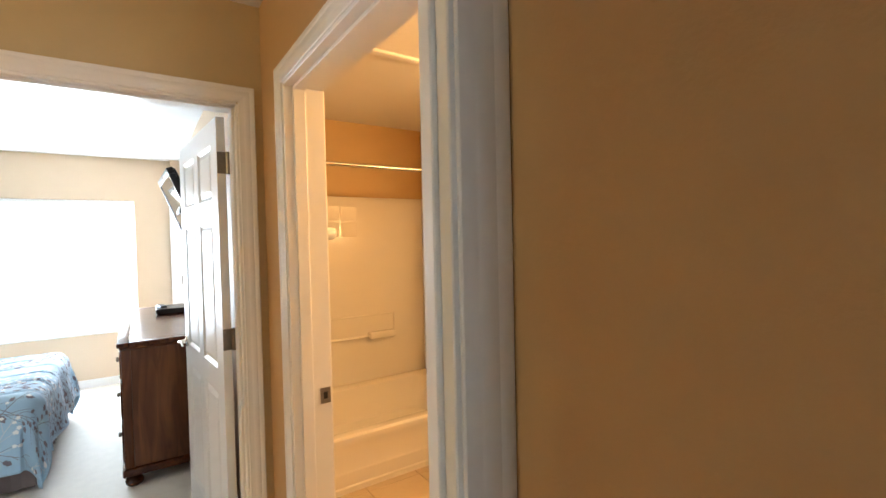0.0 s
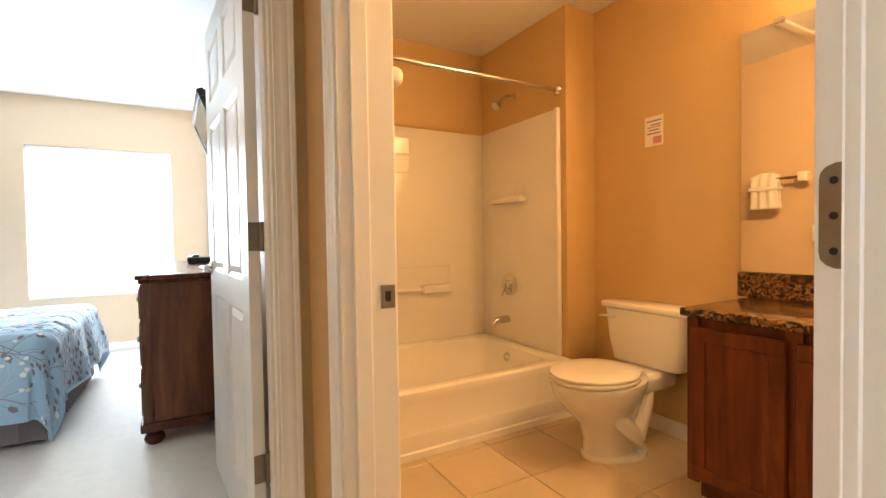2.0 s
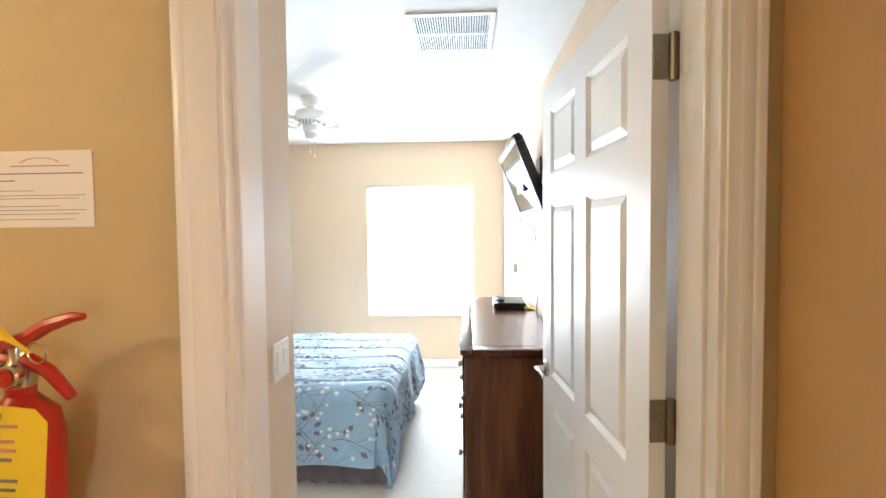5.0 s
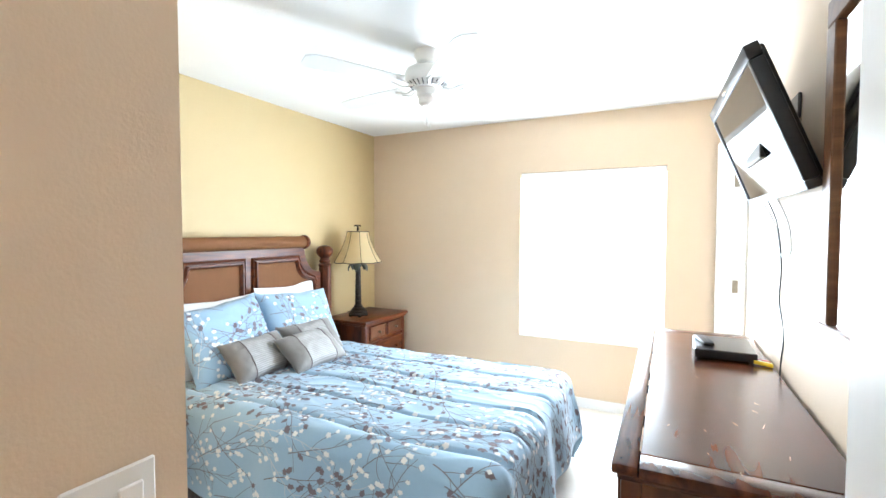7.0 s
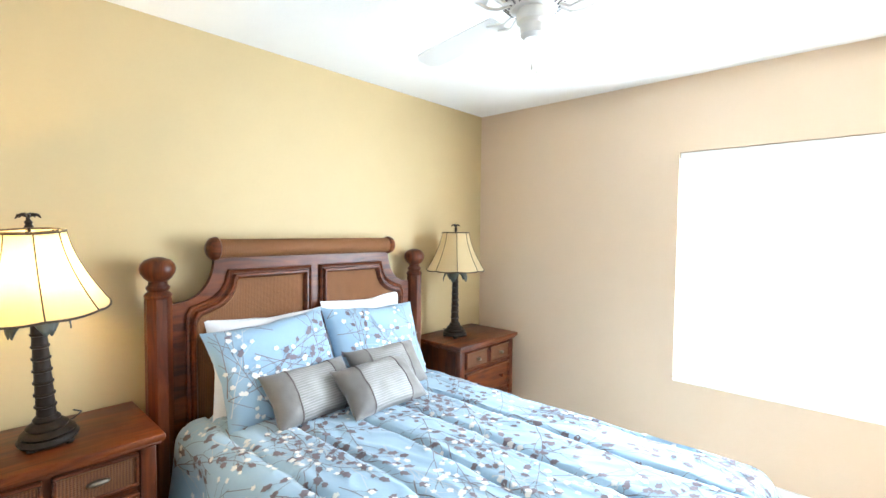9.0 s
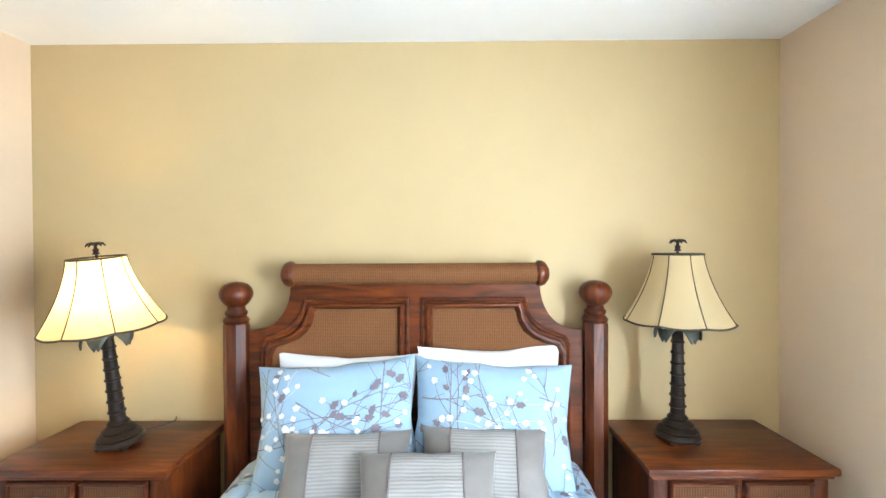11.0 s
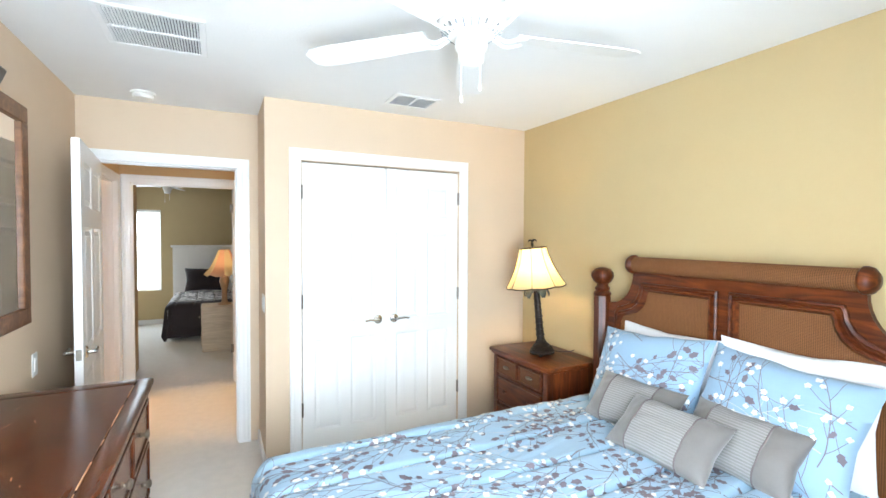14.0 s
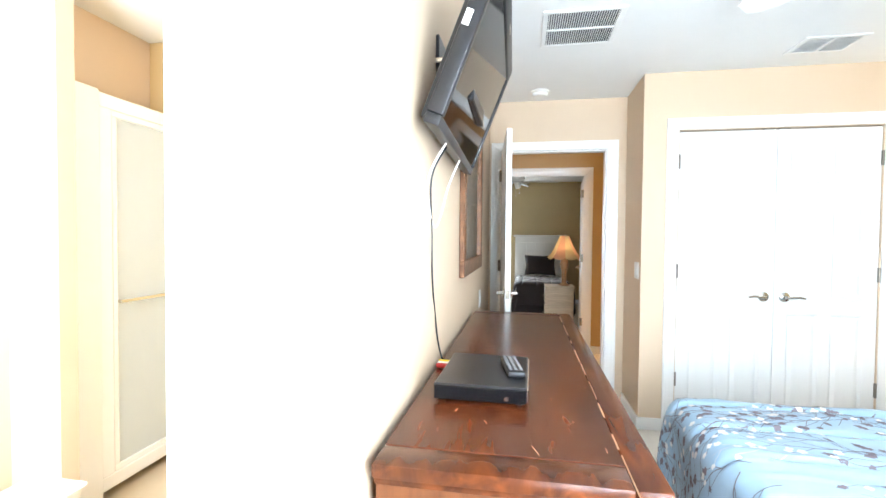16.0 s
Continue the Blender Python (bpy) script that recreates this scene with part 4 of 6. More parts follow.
# white pillows behind, floral shams before them, three small grey cushions
LEAN = 64
for k, y in enumerate((4.36, 4.975)):
    cushion("white_pillow", 0.62, 0.50, 0.11, Matrix.Translation((-2.455, y, 0.80 + 0.03 * k)) @ Euler((radians(78), 0, radians(90 + (3 if k else -3)))).to_matrix().to_4x4(), M_PILLOWW,
            "white cotton pillow propped against the headboard", group="pillows on the bed", seed=k + 4)
for k, (y, rz) in enumerate(((4.35, 92), (4.965, 87))):
    sham, sham_point = cushion("floral_pillow", 0.655, 0.50, 0.165, Matrix.Translation((-2.345, y, 0.80)) @ Euler((radians(LEAN), 0, radians(rz))).to_matrix().to_4x4() @ pose(0, 0, 0, 0, 0, (4 if k == 0 else -3)), M_FLORAL2,
            "pale blue floral pillow leaning on a white pillow", group="pillows on the bed", seed=k)

    def sham_at(s, t, lift):
        u, v = s / 0.3275, t / 0.25
        p = sham_point(u, v, 1)
        n = (sham_point(u + 0.01, v, 1) - p).cross(sham_point(u, v + 0.01, 1) - p)
        return p + n.normalized() * lift * 1.5
    floral_print(sham, sham_at, -0.318, 0.318, -0.24, 0.24, 7, 1.1, 40 + k, 1.0)
    floral_print(sham, sham_at, -0.318, 0.318, -0.24, 0.24, 5, 2.3, 50 + k, 1.0)
    floral_print(sham, sham_at, -0.318, 0.318, -0.24, 0.10, 3, -0.4, 60 + k, 1.0)

M_STRIPE = bpy.data.materials.new("ribbed_grey_silk")
M_STRIPE.use_nodes = True
_n = M_STRIPE.node_tree
_c = _n.nodes.new("ShaderNodeTexCoord")
_w = _n.nodes.new("ShaderNodeTexWave")
_w.bands_direction = "X"
_w.inputs["Scale"].default_value, _w.inputs["Distortion"].default_value = 26, 0.4
_n.links.new(_c.outputs["UV"], _w.inputs["Vector"])
_w.bands_direction = "Y"
_r = _n.nodes.new("ShaderNodeValToRGB")
_r.color_ramp.elements[0].color, _r.color_ramp.elements[1].color = (0.235, 0.22, 0.21, 1), (0.32, 0.31, 0.30, 1)
_n.links.new(_w.outputs["Fac"], _r.inputs[0])
_n.links.new(_r.outputs[0], _n.nodes["Principled BSDF"].inputs["Base Color"])
_n.nodes["Principled BSDF"].inputs["Roughness"].default_value = 0.5
_b = _n.nodes.new("ShaderNodeBump")
_b.inputs["Strength"].default_value, _b.inputs["Distance"].default_value = 0.4, 0.003
_n.links.new(_w.outputs["Fac"], _b.inputs["Height"])
_n.links.new(_b.outputs[0], _n.nodes["Principled BSDF"].inputs["Normal"])
BANDS = ((-1, -0.52, M_GREY, "end_panel"), (-0.52, 0.50, M_STRIPE, "ribbed_panel"), (0.50, 1, M_GREY, "end_panel"))
for k, (x, y, z, lean, rz) in enumerate(((-2.165, 4.424, 0.70, 50, 94), (-2.20, 4.923, 0.70, 52, 86), (-2.02, 4.723, 0.695, 42, 91))):
    c, pt = cushion("grey_cushion", 0.48, 0.28, 0.14, Matrix.Translation((x, y, z)) @ Euler((radians(lean), 0, radians(rz))).to_matrix().to_4x4(), M_GREY,
                    "small grey satin cushion with a ribbed middle panel", "cushion", "small grey cushions", bands=BANDS, seed=k + 9)
    for u in (-0.52, 0.50):
        ring = [pt(u, -1 + 2 * j / 20, 1) + Vector((0, 0, 0.001)) for j in range(21)]
        part("piping", tube(bmesh.new(), ring, 0.0035, 6), M_RUFFLE, c, "dark piping")


def knob(bm, m, r=0.014):
    lathe(bm, [(0.0, 0.0), (r * 0.8, 0.0), (r * 0.45, 0.006), (r * 0.45, 0.012), (r, 0.018), (r * 1.05, 0.024), (r * 0.8, 0.030), (0, 0.032)], 14, m)


FACE_X = Euler((0, radians(90), 0)).to_matrix().to_4x4()


def nightstand(at, pulls):
    """Nightstand with two small rattan drawers over two wide ones; front to +x, centre of its back at the origin."""
    t = thing("nightstand", "cherry-stained nightstand with rattan-fronted top drawers", "nightstand", at, group="pair of nightstands")
    w, dp, h = 0.63, 0.44, 0.71
    part("top", box(0, dp + 0.025, -w / 2 - 0.025, w / 2 + 0.025, h - 0.028, h, bevel=0.008, seg=2), M_CHERRY, t)
    part("top_moulding", box(0.005, dp + 0.012, -w / 2 - 0.012, w / 2 + 0.012, h - 0.044, h - 0.029, bevel=0.006, seg=2), M_CHERRY, t)
    part("carcass", box(0.01, dp - 0.012, -w / 2 + 0.01, w / 2 - 0.01, 0.09, h - 0.045), M_CHERRYV, t)
    for sg in (-1, 1):
        part("corner_post", box(dp - 0.05, dp, sg * (w / 2 - 0.055), sg * (w / 2), 0.07, h - 0.045, bevel=0.010, seg=2), M_CHERRYV, t)
        part("side_rail", box(0.012, dp - 0.05, sg * (w / 2 - 0.012), sg * (w / 2 - 0.004), 0.09, 0.15, bevel=0.002), M_CHERRY, t)
    part("plinth", box(0.005, dp + 0.012, -w / 2 - 0.012, w / 2 + 0.012, 0.05, 0.09, bevel=0.008, seg=2), M_CHERRY, t)
    for x in (0.05, dp - 0.035):
        for sg in (-1, 1):
            part("foot", lathe(bmesh.new(), [(0.0, 0), (0.022, 0), (0.034, 0.014), (0.034, 0.028), (0.022, 0.042), (0.028, 0.05), (0, 0.05)], 16, Matrix.Translation((x, sg * (w / 2 - 0.035), 0))), M_CHERRY, t)
    y0 = w / 2 - 0.06
    rows = ((0.535, 0.655, ((-y0, -0.012), (0.012, y0)), True), (0.325, 0.51, ((-y0, y0),), False), (0.115, 0.30, ((-y0, y0),), False))
    for z0, z1, cols, small in rows:
        for a, b in cols:
            d = part("drawer", box(dp - 0.02, dp + 0.002, a, b, z0, z1, bevel=0.004), M_CHERRY, t)
            bm = bmesh.new()
            for p in ((a, b, z0, z0 + 0.012), (a, b, z1 - 0.012, z1), (a, a + 0.012, z0 + 0.012, z1 - 0.012), (b - 0.012, b, z0 + 0.012, z1 - 0.012)):
                bx(bm, dp + 0.001, dp + 0.012, p[0], p[1], p[2], p[3], 0.004)
            part("drawer_moulding", bm, M_CHERRY, d)
            if small:
                part("rattan_front", box(dp + 0.001, dp + 0.005, a + 0.012, b - 0.012, z0 + 0.012, z1 - 0.012), M_RATTAN2, d)
            for y in (((a + b) / 2,) if small else (a + (b - a) * 0.22, b - (b - a) * 0.22)):
                bm = bmesh.new()
                m = Matrix.Translation((dp + 0.003, y, (z0 + z1) / 2)) @ FACE_X
                if small and pulls:
                    lathe(bm, [(0.0, 0.0), (0.014, 0.0), (0.016, 0.006), (0.013, 0.016), (0.006, 0.021), (0, 0.022)], 14, m @ Matrix.Diagonal((0.7, 2.2, 1, 1)))
                else:
                    knob(bm, m, 0.011 if small else 0.015)
                part("knob", bm, M_BRONZE if small else M_CHERRY, d, "drawer pull")
    return t


nightstand((XW + 0.016, 3.445, 0), True)
nightstand((XW + 0.016, 5.845, 0), False)

M_SHADE = translucent("cream_lamp_shade", (0.74, 0.585, 0.335), 0.5)
M_SHTRIM = mat("dark_shade_trim", (0.05, 0.035, 0.02), 0.7, tint=0.2)


def palm_lamp(at, label):
    """A palm-trunk table lamp with a flared eight-panel shade."""
    t = thing("table_lamp", label, "table lamp", at, group="pair of bedside lamps")
    bm = bmesh.new()
    n = 8
    prof = [(0.0, 0.012), (0.083, 0.012), (0.088, 0.022), (0.080, 0.034), (0.074, 0.036), (0.078, 0.044), (0.066, 0.054), (0.058, 0.058), (0.060, 0.066), (0.046, 0.078), (0.038, 0.084), (0.040, 0.092), (0.030, 0.104), (0.0, 0.104)]
    lathe(bm, prof, 28)
    for a in range(4):
        an = radians(45 + 90 * a)
        lathe(bm, [(0, 0), (0.013, 0), (0.015, 0.008), (0.010, 0.016), (0, 0.018)], 10, Matrix.Translation((0.072 * math.cos(an), 0.072 * math.sin(an), 0)))
    part("base", bm, M_IRON, t)
    prof = [(0.0, 0.10)]
    z, r = 0.10, 0.029
    while z < 0.42:
        prof += [(r, z), (r * 0.93, z + 0.030), (r * 0.95, z + 0.033), (r * 1.12, z + 0.036), (r * 1.12, z + 0.041), (r, z + 0.0435)]
        z, r = z + 0.0435, r * 0.965
    prof += [(r, z), (0.018, z + 0.03), (0.03, z + 0.045), (0.0, z + 0.05)]
    part("trunk", lathe(bmesh.new(), prof, 20), M_IRON, t, "ribbed palm trunk stem")
    for k in range(5):
        an = radians(72 * k + 12)
        bm = bmesh.new()
        rows = []
        for i in range(9):
            s = i / 8
            rad = 0.016 + 0.074 * math.sin(s * 1.75) * (0.8 + 0.2 * s)
            zz = 0.468 + 0.022 * math.sin(s * 2.6) - 0.062 * s * s
            wd = 0.036 * math.sin(min(1, s * 0.85 + 0.12) * math.pi) ** 0.8 + 0.002
            d, q = Vector((math.cos(an), math.sin(an), 0)), Vector((-math.sin(an), math.cos(an), 0))
            rows.append([bm.verts.new(d * rad + Vector((0, 0, zz)) + q * wd * c + Vector((0, 0, -0.012 * abs(c)))) for c in (-1, -0.5, 0, 0.5, 1)])
        for a, b in zip(rows, rows[1:]):
            for i in range(4):
                bm.faces.new((a[i], a[i + 1], b[i + 1], b[i]))
        lf = part("palm_leaf", bm, M_LEAF, t, "verdigris palm leaf")
        md = lf.modifiers.new("thick", "SOLIDIFY")
        md.thickness = 0.004
    z0, z1 = 0.488, 0.757

    def rad(s, k):
        return 0.096 + 0.090 * (1 - s) ** 1.7 + 0.022 * (1 - s)
    bm = bmesh.new()
    ns, na = 14, 48
    rings = []
    for i in range(ns + 1):
        s = i / ns
        ring = []
        for j in range(na):
            ph = (j % 6) / 6
            f = 1 - 0.018 * math.sin(ph * math.pi)
            an = 2 * math.pi * j / na
            sag = -0.006 * math.sin(ph * math.pi) * (1 - s) ** 3
            ring.append(bm.verts.new((rad(s, 0) * f * math.cos(an), rad(s, 0) * f * math.sin(an), z0 + (z1 - z0) * s + sag)))
        rings.append(ring)
    for a, b in zip(rings, rings[1:]):
        for j in range(na):
            bm.faces.new((a[j], a[(j + 1) % na], b[(j + 1) % na], b[j]))
    sh = part("shade", bm, M_SHADE, t, "cream fabric shade in eight panels")
    for k in range(8):
        an = 2 * math.pi * k / 8
        pts = [(1.004 * rad(i / 10, 0) * math.cos(an), 1.004 * rad(i / 10, 0) * math.sin(an), z0 + (z1 - z0) * i / 10) for i in range(11)]
        part("rib", tube(bmesh.new(), pts, 0.0022, 6), M_SHTRIM, sh, "dark piping")
    for s, zz in ((0, z0), (1, z1)):
        pts = []
        for j in range(na + 1):
            ph = (j % 6) / 6
            f = 1.003 - 0.018 * math.sin(ph * math.pi)
            an = 2 * math.pi * j / na
            pts.append((rad(s, 0) * f * math.cos(an), rad(s, 0) * f * math.sin(an), zz - 0.006 * math.sin(ph * math.pi) * (1 - s) ** 3))
        part("trim", tube(bmesh.new(), pts, 0.004, 6), M_SHTRIM, sh, "dark rim trim")
    bm = bmesh.new()
    tube(bm, [(0, 0, 0.45), (0, 0, 0.775)], 0.005, 8)
    for k in range(3):
        an = radians(120 * k)
        tube(bm, [(0, 0, 0.752), (0.096 * math.cos(an), 0.096 * math.sin(an), 0.752)], 0.002, 6)
    part("harp", bm, M_IRON, t)
    bm = bmesh.new()
    lathe(bm, [(0, 0.768), (0.014, 0.770), (0.009, 0.780), (0.012, 0.788), (0.006, 0.796), (0.005, 0.808), (0, 0.81)], 14)
    for k in range(5):
        an = radians(72 * k)
        d = Vector((math.cos(an), math.sin(an), 0))
        tube(bm, [Vector((0, 0, 0.804)), d * 0.014 + Vector((0, 0, 0.814)), d * 0.026 + Vector((0, 0, 0.811)), d * 0.034 + Vector((0, 0, 0.801))], [0.004, 0.006, 0.005, 0.002], 6)
    part("finial", bm, M_IRON, t, "little palm finial")
    part("bulb", lathe(bmesh.new(), [(0, 0.53), (0.013, 0.54), (0.014, 0.56), (0.028, 0.59), (0.030, 0.615), (0.020, 0.635), (0, 0.642)], 16), M_WHITEP, t)
    cord = [(-0.08, 0.02, 0.012), (-0.11, 0.05, 0.006), (-0.13, 0.09, 0.006), (-0.17, 0.12, 0.008), (-0.21, 0.10, 0.006)]
    part("cord", tube(bmesh.new(), cord, 0.003, 6), M_BLACK, t)
    return t


lit_lamp = palm_lamp((-2.36, 3.472, 0.713), "palm-trunk table lamp, lit and leaning a little, on a nightstand")
lit_lamp.matrix_world = pose(-2.36, 3.472, 0.714, 3.2, 4.6, 0)
palm_lamp((-2.40, 5.732, 0.711), "palm-trunk table lamp, unlit, with cream shade, on a nightstand")
lamp_point("bedside_bulb", (-2.308, 3.438, 1.33), 80, (1.0, 0.70, 0.31), 0.03)

# dresser
dr = thing("dresser", "long dark cherry dresser with turned knobs and bun feet", "dresser", (-0.016, 3.63, 0), 0)
DL, DD, DZ = 1.745, 0.505, 0.90
part("top", box(0.043, DD, 0.061, DL - 0.061, DZ - 0.028, DZ, bevel=0.002), M_DRESS, dr)
part("top_front_rail", box(-0.02, 0.042, -0.02, DL + 0.02, DZ - 0.028, DZ, bevel=0.007, seg=2), M_DRESS, dr)
for a, b in ((-0.02, 0.060), (DL - 0.060, DL + 0.02)):
    part("top_end_board", box(0.043, DD, a, b, DZ - 0.028, DZ, bevel=0.004, seg=2), M_DRESS, dr)
M_WORN = mat("worn_bare_wood", (0.42, 0.24, 0.13), 0.6, tint=0.3, scale=30)
rng = random.Random(5)
y = 0.08
while y < DL - 0.1:
    ln = rng.uniform(0.04, 0.22)
    part("worn_streak", box(0.0405, 0.0405 + rng.uniform(0.0015, 0.004), y, y + ln, DZ - 0.002, DZ + 0.0004), M_WORN, dr)
    y += ln + rng.uniform(0.01, 0.12)
for k in range(26):
    x, y, a = rng.uniform(0.05, 0.40), rng.uniform(0.05, DL - 0.1), rng.uniform(-0.5, 0.5)
    bm = box(-0.0008, 0.0008, -0.008, rng.uniform(0.0, 0.03), 0, 0.0004)
    bmesh.ops.transform(bm, matrix=pose(x, y, DZ - 0.0001, 0, 0, math.degrees(a)), verts=bm.verts)
    part("scratch", bm, M_WORN, dr)
part("top_moulding", box(-0.008, DD, -0.008, DL + 0.008, DZ - 0.046, DZ - 0.029, bevel=0.006, seg=2), M_DRESS, dr)
part("carcass", box(0.012, DD - 0.002, 0.006, DL - 0.006, 0.11, DZ - 0.047), M_DRESSV, dr)
for y in (0, DL - 0.05):
    part("corner_post", box(0, 0.05, y, y + 0.05, 0.11, DZ - 0.047, bevel=0.006, seg=2), M_DRESSV, dr)
part("plinth", box(-0.014, DD, -0.014, DL + 0.014, 0.075, 0.125, bevel=0.010, seg=2), M_DRESS, dr)
for x in (0.045, DD - 0.05):
    for y in (0.05, DL - 0.05):
        part("bun_foot", lathe(bmesh.new(), [(0, 0), (0.030, 0), (0.046, 0.014), (0.050, 0.030), (0.042, 0.050), (0.028, 0.060), (0.040, 0.068), (0.040, 0.076), (0, 0.076)], 20, Matrix.Translation((x, y, 0))), M_DRESS, dr, "turned bun foot")
FACE_MX = Euler((0, radians(-90), 0)).to_matrix().to_4x4()
for r, (z0, z1, n) in enumerate(((0.665, 0.835, 4), (0.415, 0.645, 2), (0.145, 0.395, 2))):
    for c in range(n):
        a = 0.06 + (DL - 0.12) * c / n + 0.006
        b = 0.06 + (DL - 0.12) * (c + 1) / n - 0.006
        d = part("drawer", box(-0.004, 0.012, a, b, z0, z1, bevel=0.004), M_DRESS, dr)
        bm = bmesh.new()
        for p in ((a, b, z0, z0 + 0.012), (a, b, z1 - 0.012, z1), (a, a + 0.012, z0 + 0.012, z1 - 0.012), (b - 0.012, b, z0 + 0.012, z1 - 0.012)):
            bx(bm, -0.011, -0.003, p[0], p[1], p[2], p[3], 0.003)
        part("drawer_moulding", bm, M_DRESS, d)
        for y in (((a + b) / 2,) if n == 4 else (a + (b - a) * 0.2, b - (b - a) * 0.2)):
            bm = bmesh.new()
            knob(bm, Matrix.Translation((-0.004, y, (z0 + z1) / 2)) @ FACE_MX, 0.016)
            part("knob", bm, M_BRONZE, d, "dark metal knob")

# television on its wall arm, tilted down
tv = thing("television", "black flat-screen television tilted down on a wall arm", "television")
tilt = math.degrees(math.atan2(0.178, 0.455))
tv.matrix_world = Matrix.Translation((0.364, 4.605, 1.826)) @ pose(0, 0, 0, 0, 0, 1.5) @ Euler((0, radians(-90 - tilt), 0)).to_matrix().to_4x4() @ pose(0, 0, 0, 0, 0, 180)
TW, TH = 0.91, 0.49     # local: x up the screen, y along the wall, z out of the screen
bm = bmesh.new()
for a in ((-TH / 2, -TH / 2 + 0.05, -TW / 2, TW / 2), (TH / 2 - 0.03, TH / 2, -TW / 2, TW / 2), (-TH / 2 + 0.05, TH / 2 - 0.03, -TW / 2, -TW / 2 + 0.03), (-TH / 2 + 0.05, TH / 2 - 0.03, TW / 2 - 0.03, TW / 2)):
    bx(bm, a[0], a[1], a[2], a[3], -0.035, 0.010, 0.006, 2)
part("bezel", bm, M_BLACK, tv, "gloss black bezel")
part("screen", box(-TH / 2 + 0.045, TH / 2 - 0.025, -TW / 2 + 0.025, TW / 2 - 0.025, 0.0, 0.004), M_SCREEN, tv, "dark glass screen")
bm = bmesh.new()
bx(bm, -TH / 2 + 0.01, TH / 2 - 0.01, -TW / 2 + 0.01, TW / 2 - 0.01, -0.05, -0.004, 0.012, 2)
bx(bm, -TH / 2 + 0.07, TH / 2 - 0.07, -TW / 2 + 0.10, TW / 2 - 0.10, -0.068, -0.046, 0.012, 2)
part("back_shell", bm, M_BLACK, tv)
part("maker_plate", box(-TH / 2 + 0.018, -TH / 2 + 0.030, -0.035, 0.035, 0.0095, 0.0112), M_CHROME, tv, "small silver plate")
part("label_sticker", box(-0.05, -0.01, -TW / 2 - 0.0008, -TW / 2 + 0.001, -0.030, -0.012), M_PAPER, tv, "white sticker")
mnt = thing("tv_mount", "black steel wall arm behind the television", "tv mount")
part("wall_plate", box(XE - 0.012, XE - 0.0005, 4.515, 4.715, 1.72, 1.98, bevel=0.003), M_BLACK, mnt)
part("arm", box(0.405, XE - 0.01, 4.585, 4.645, 1.80, 1.86, bevel=0.004), M_BLACK, mnt)
part("bracket", box(0.375, 0.412, 4.445, 4.785, 1.74, 1.92, bevel=0.004), M_BLACK, mnt)
for y in (4.425, 4.805):
    part("bolt", lathe(bmesh.new(), [(0, 0), (0.008, 0), (0.008, 0.07), (0, 0.07)], 10, Matrix.Translation((0.42, y, 1.86)) @ FACE_X), M_CHROME, mnt)
for nm, lab, mt, r, pts in (
        ("power_cable", "black power cable hanging from the television to the dresser", M_BLACK, 0.003,
         [(0.46, 4.78, 1.60), (0.500, 4.81, 1.50), (0.508, 4.76, 1.33), (0.505, 4.76, 1.18), (0.510, 4.69, 1.06), (0.500, 4.67, 0.95), (0.485, 4.63, 0.88), (0.44, 4.59, 0.873)]),
        ("white_cable", "loop of white cable hanging under the television", M_WHITEP, 0.0032,
         [(0.45, 4.84, 1.60), (0.500, 4.85, 1.50), (0.508, 4.80, 1.40), (0.510, 4.70, 1.35), (0.508, 4.60, 1.40), (0.49, 4.56, 1.50), (0.45, 4.55, 1.60)])):
    cb = thing(nm, lab, "cable")
    fine = []
    for (a, b, c, d) in zip([pts[0]] + pts[:-2], pts[:-1], pts[1:], pts[2:] + [pts[-1]]):
        for i in range(5):
            s = i / 5
            fine.append(tuple(0.5 * ((2 * q) + (-p + r2) * s + (2 * p - 5 * q + 4 * r2 - u) * s * s + (-p + 3 * q - 3 * r2 + u) * s ** 3) for p, q, r2, u in zip(a, b, c, d)))
    part("wire", tube(bmesh.new(), fine + [pts[-1]], r, 8), mt, cb)

# set-top box, remote and plugs on the dresser
bxm = pose(0.262, 4.90, 0.901, 0, 0, -1)
stb = thing("set_top_box", "flat black set-top box lying on the dresser", "set-top box")
stb.matrix_world = bxm
part("case", box(-0.06, 0.175, -0.15, 0.16, 0.006, 0.046, bevel=0.004), M_BLACK, stb)
part("front_panel", box(-0.058, 0.173, 0.160, 0.166, 0.008, 0.042, bevel=0.002), M_SCREEN, stb)
part("button", lathe(bmesh.new(), [(0, 0), (0.006, 0), (0.006, 0.003), (0, 0.003)], 12, Matrix.Translation((-0.01, 0.166, 0.02)) @ Euler((radians(-90), 0, 0)).to_matrix().to_4x4()), M_CHROME, stb)
part("edge_trim", box(-0.063, -0.059, -0.14, 0.15, 0.010, 0.040, bevel=0.001), M_CHROME, stb)
for x in (-0.04, 0.155):
    for y in (-0.13, 0.14):
        part("foot", lathe(bmesh.new(), [(0, 0), (0.010, 0), (0.010, 0.007), (0, 0.007)], 10, Matrix.Translation((x, y, 0))), M_BLACK, stb)
rem = thing("remote_control", "black remote control lying on the set-top box", "remote control")
rem.matrix_world = pose(0.245, 4.90, 0.9475, 0, 0, 10)
part("body", box(-0.024, 0.024, -0.085, 0.085, 0, 0.018, bevel=0.007, seg=2), M_BLACK, rem)
M_KEY = mat("grey_rubber_key", (0.16, 0.16, 0.17), 0.7, tint=0.05)
for r in range(9):
    for c in (-1, 0, 1):
        part("key", box(c * 0.014 - 0.0045, c * 0.014 + 0.0045, -0.07 + r * 0.016, -0.062 + r * 0.016, 0.0175, 0.0205, bevel=0.001), M_KEY, rem)
plug = thing("cable_plugs", "red, white and yellow plugs beside the set-top box", "cable plugs", (0.455, 4.80, 0.901))
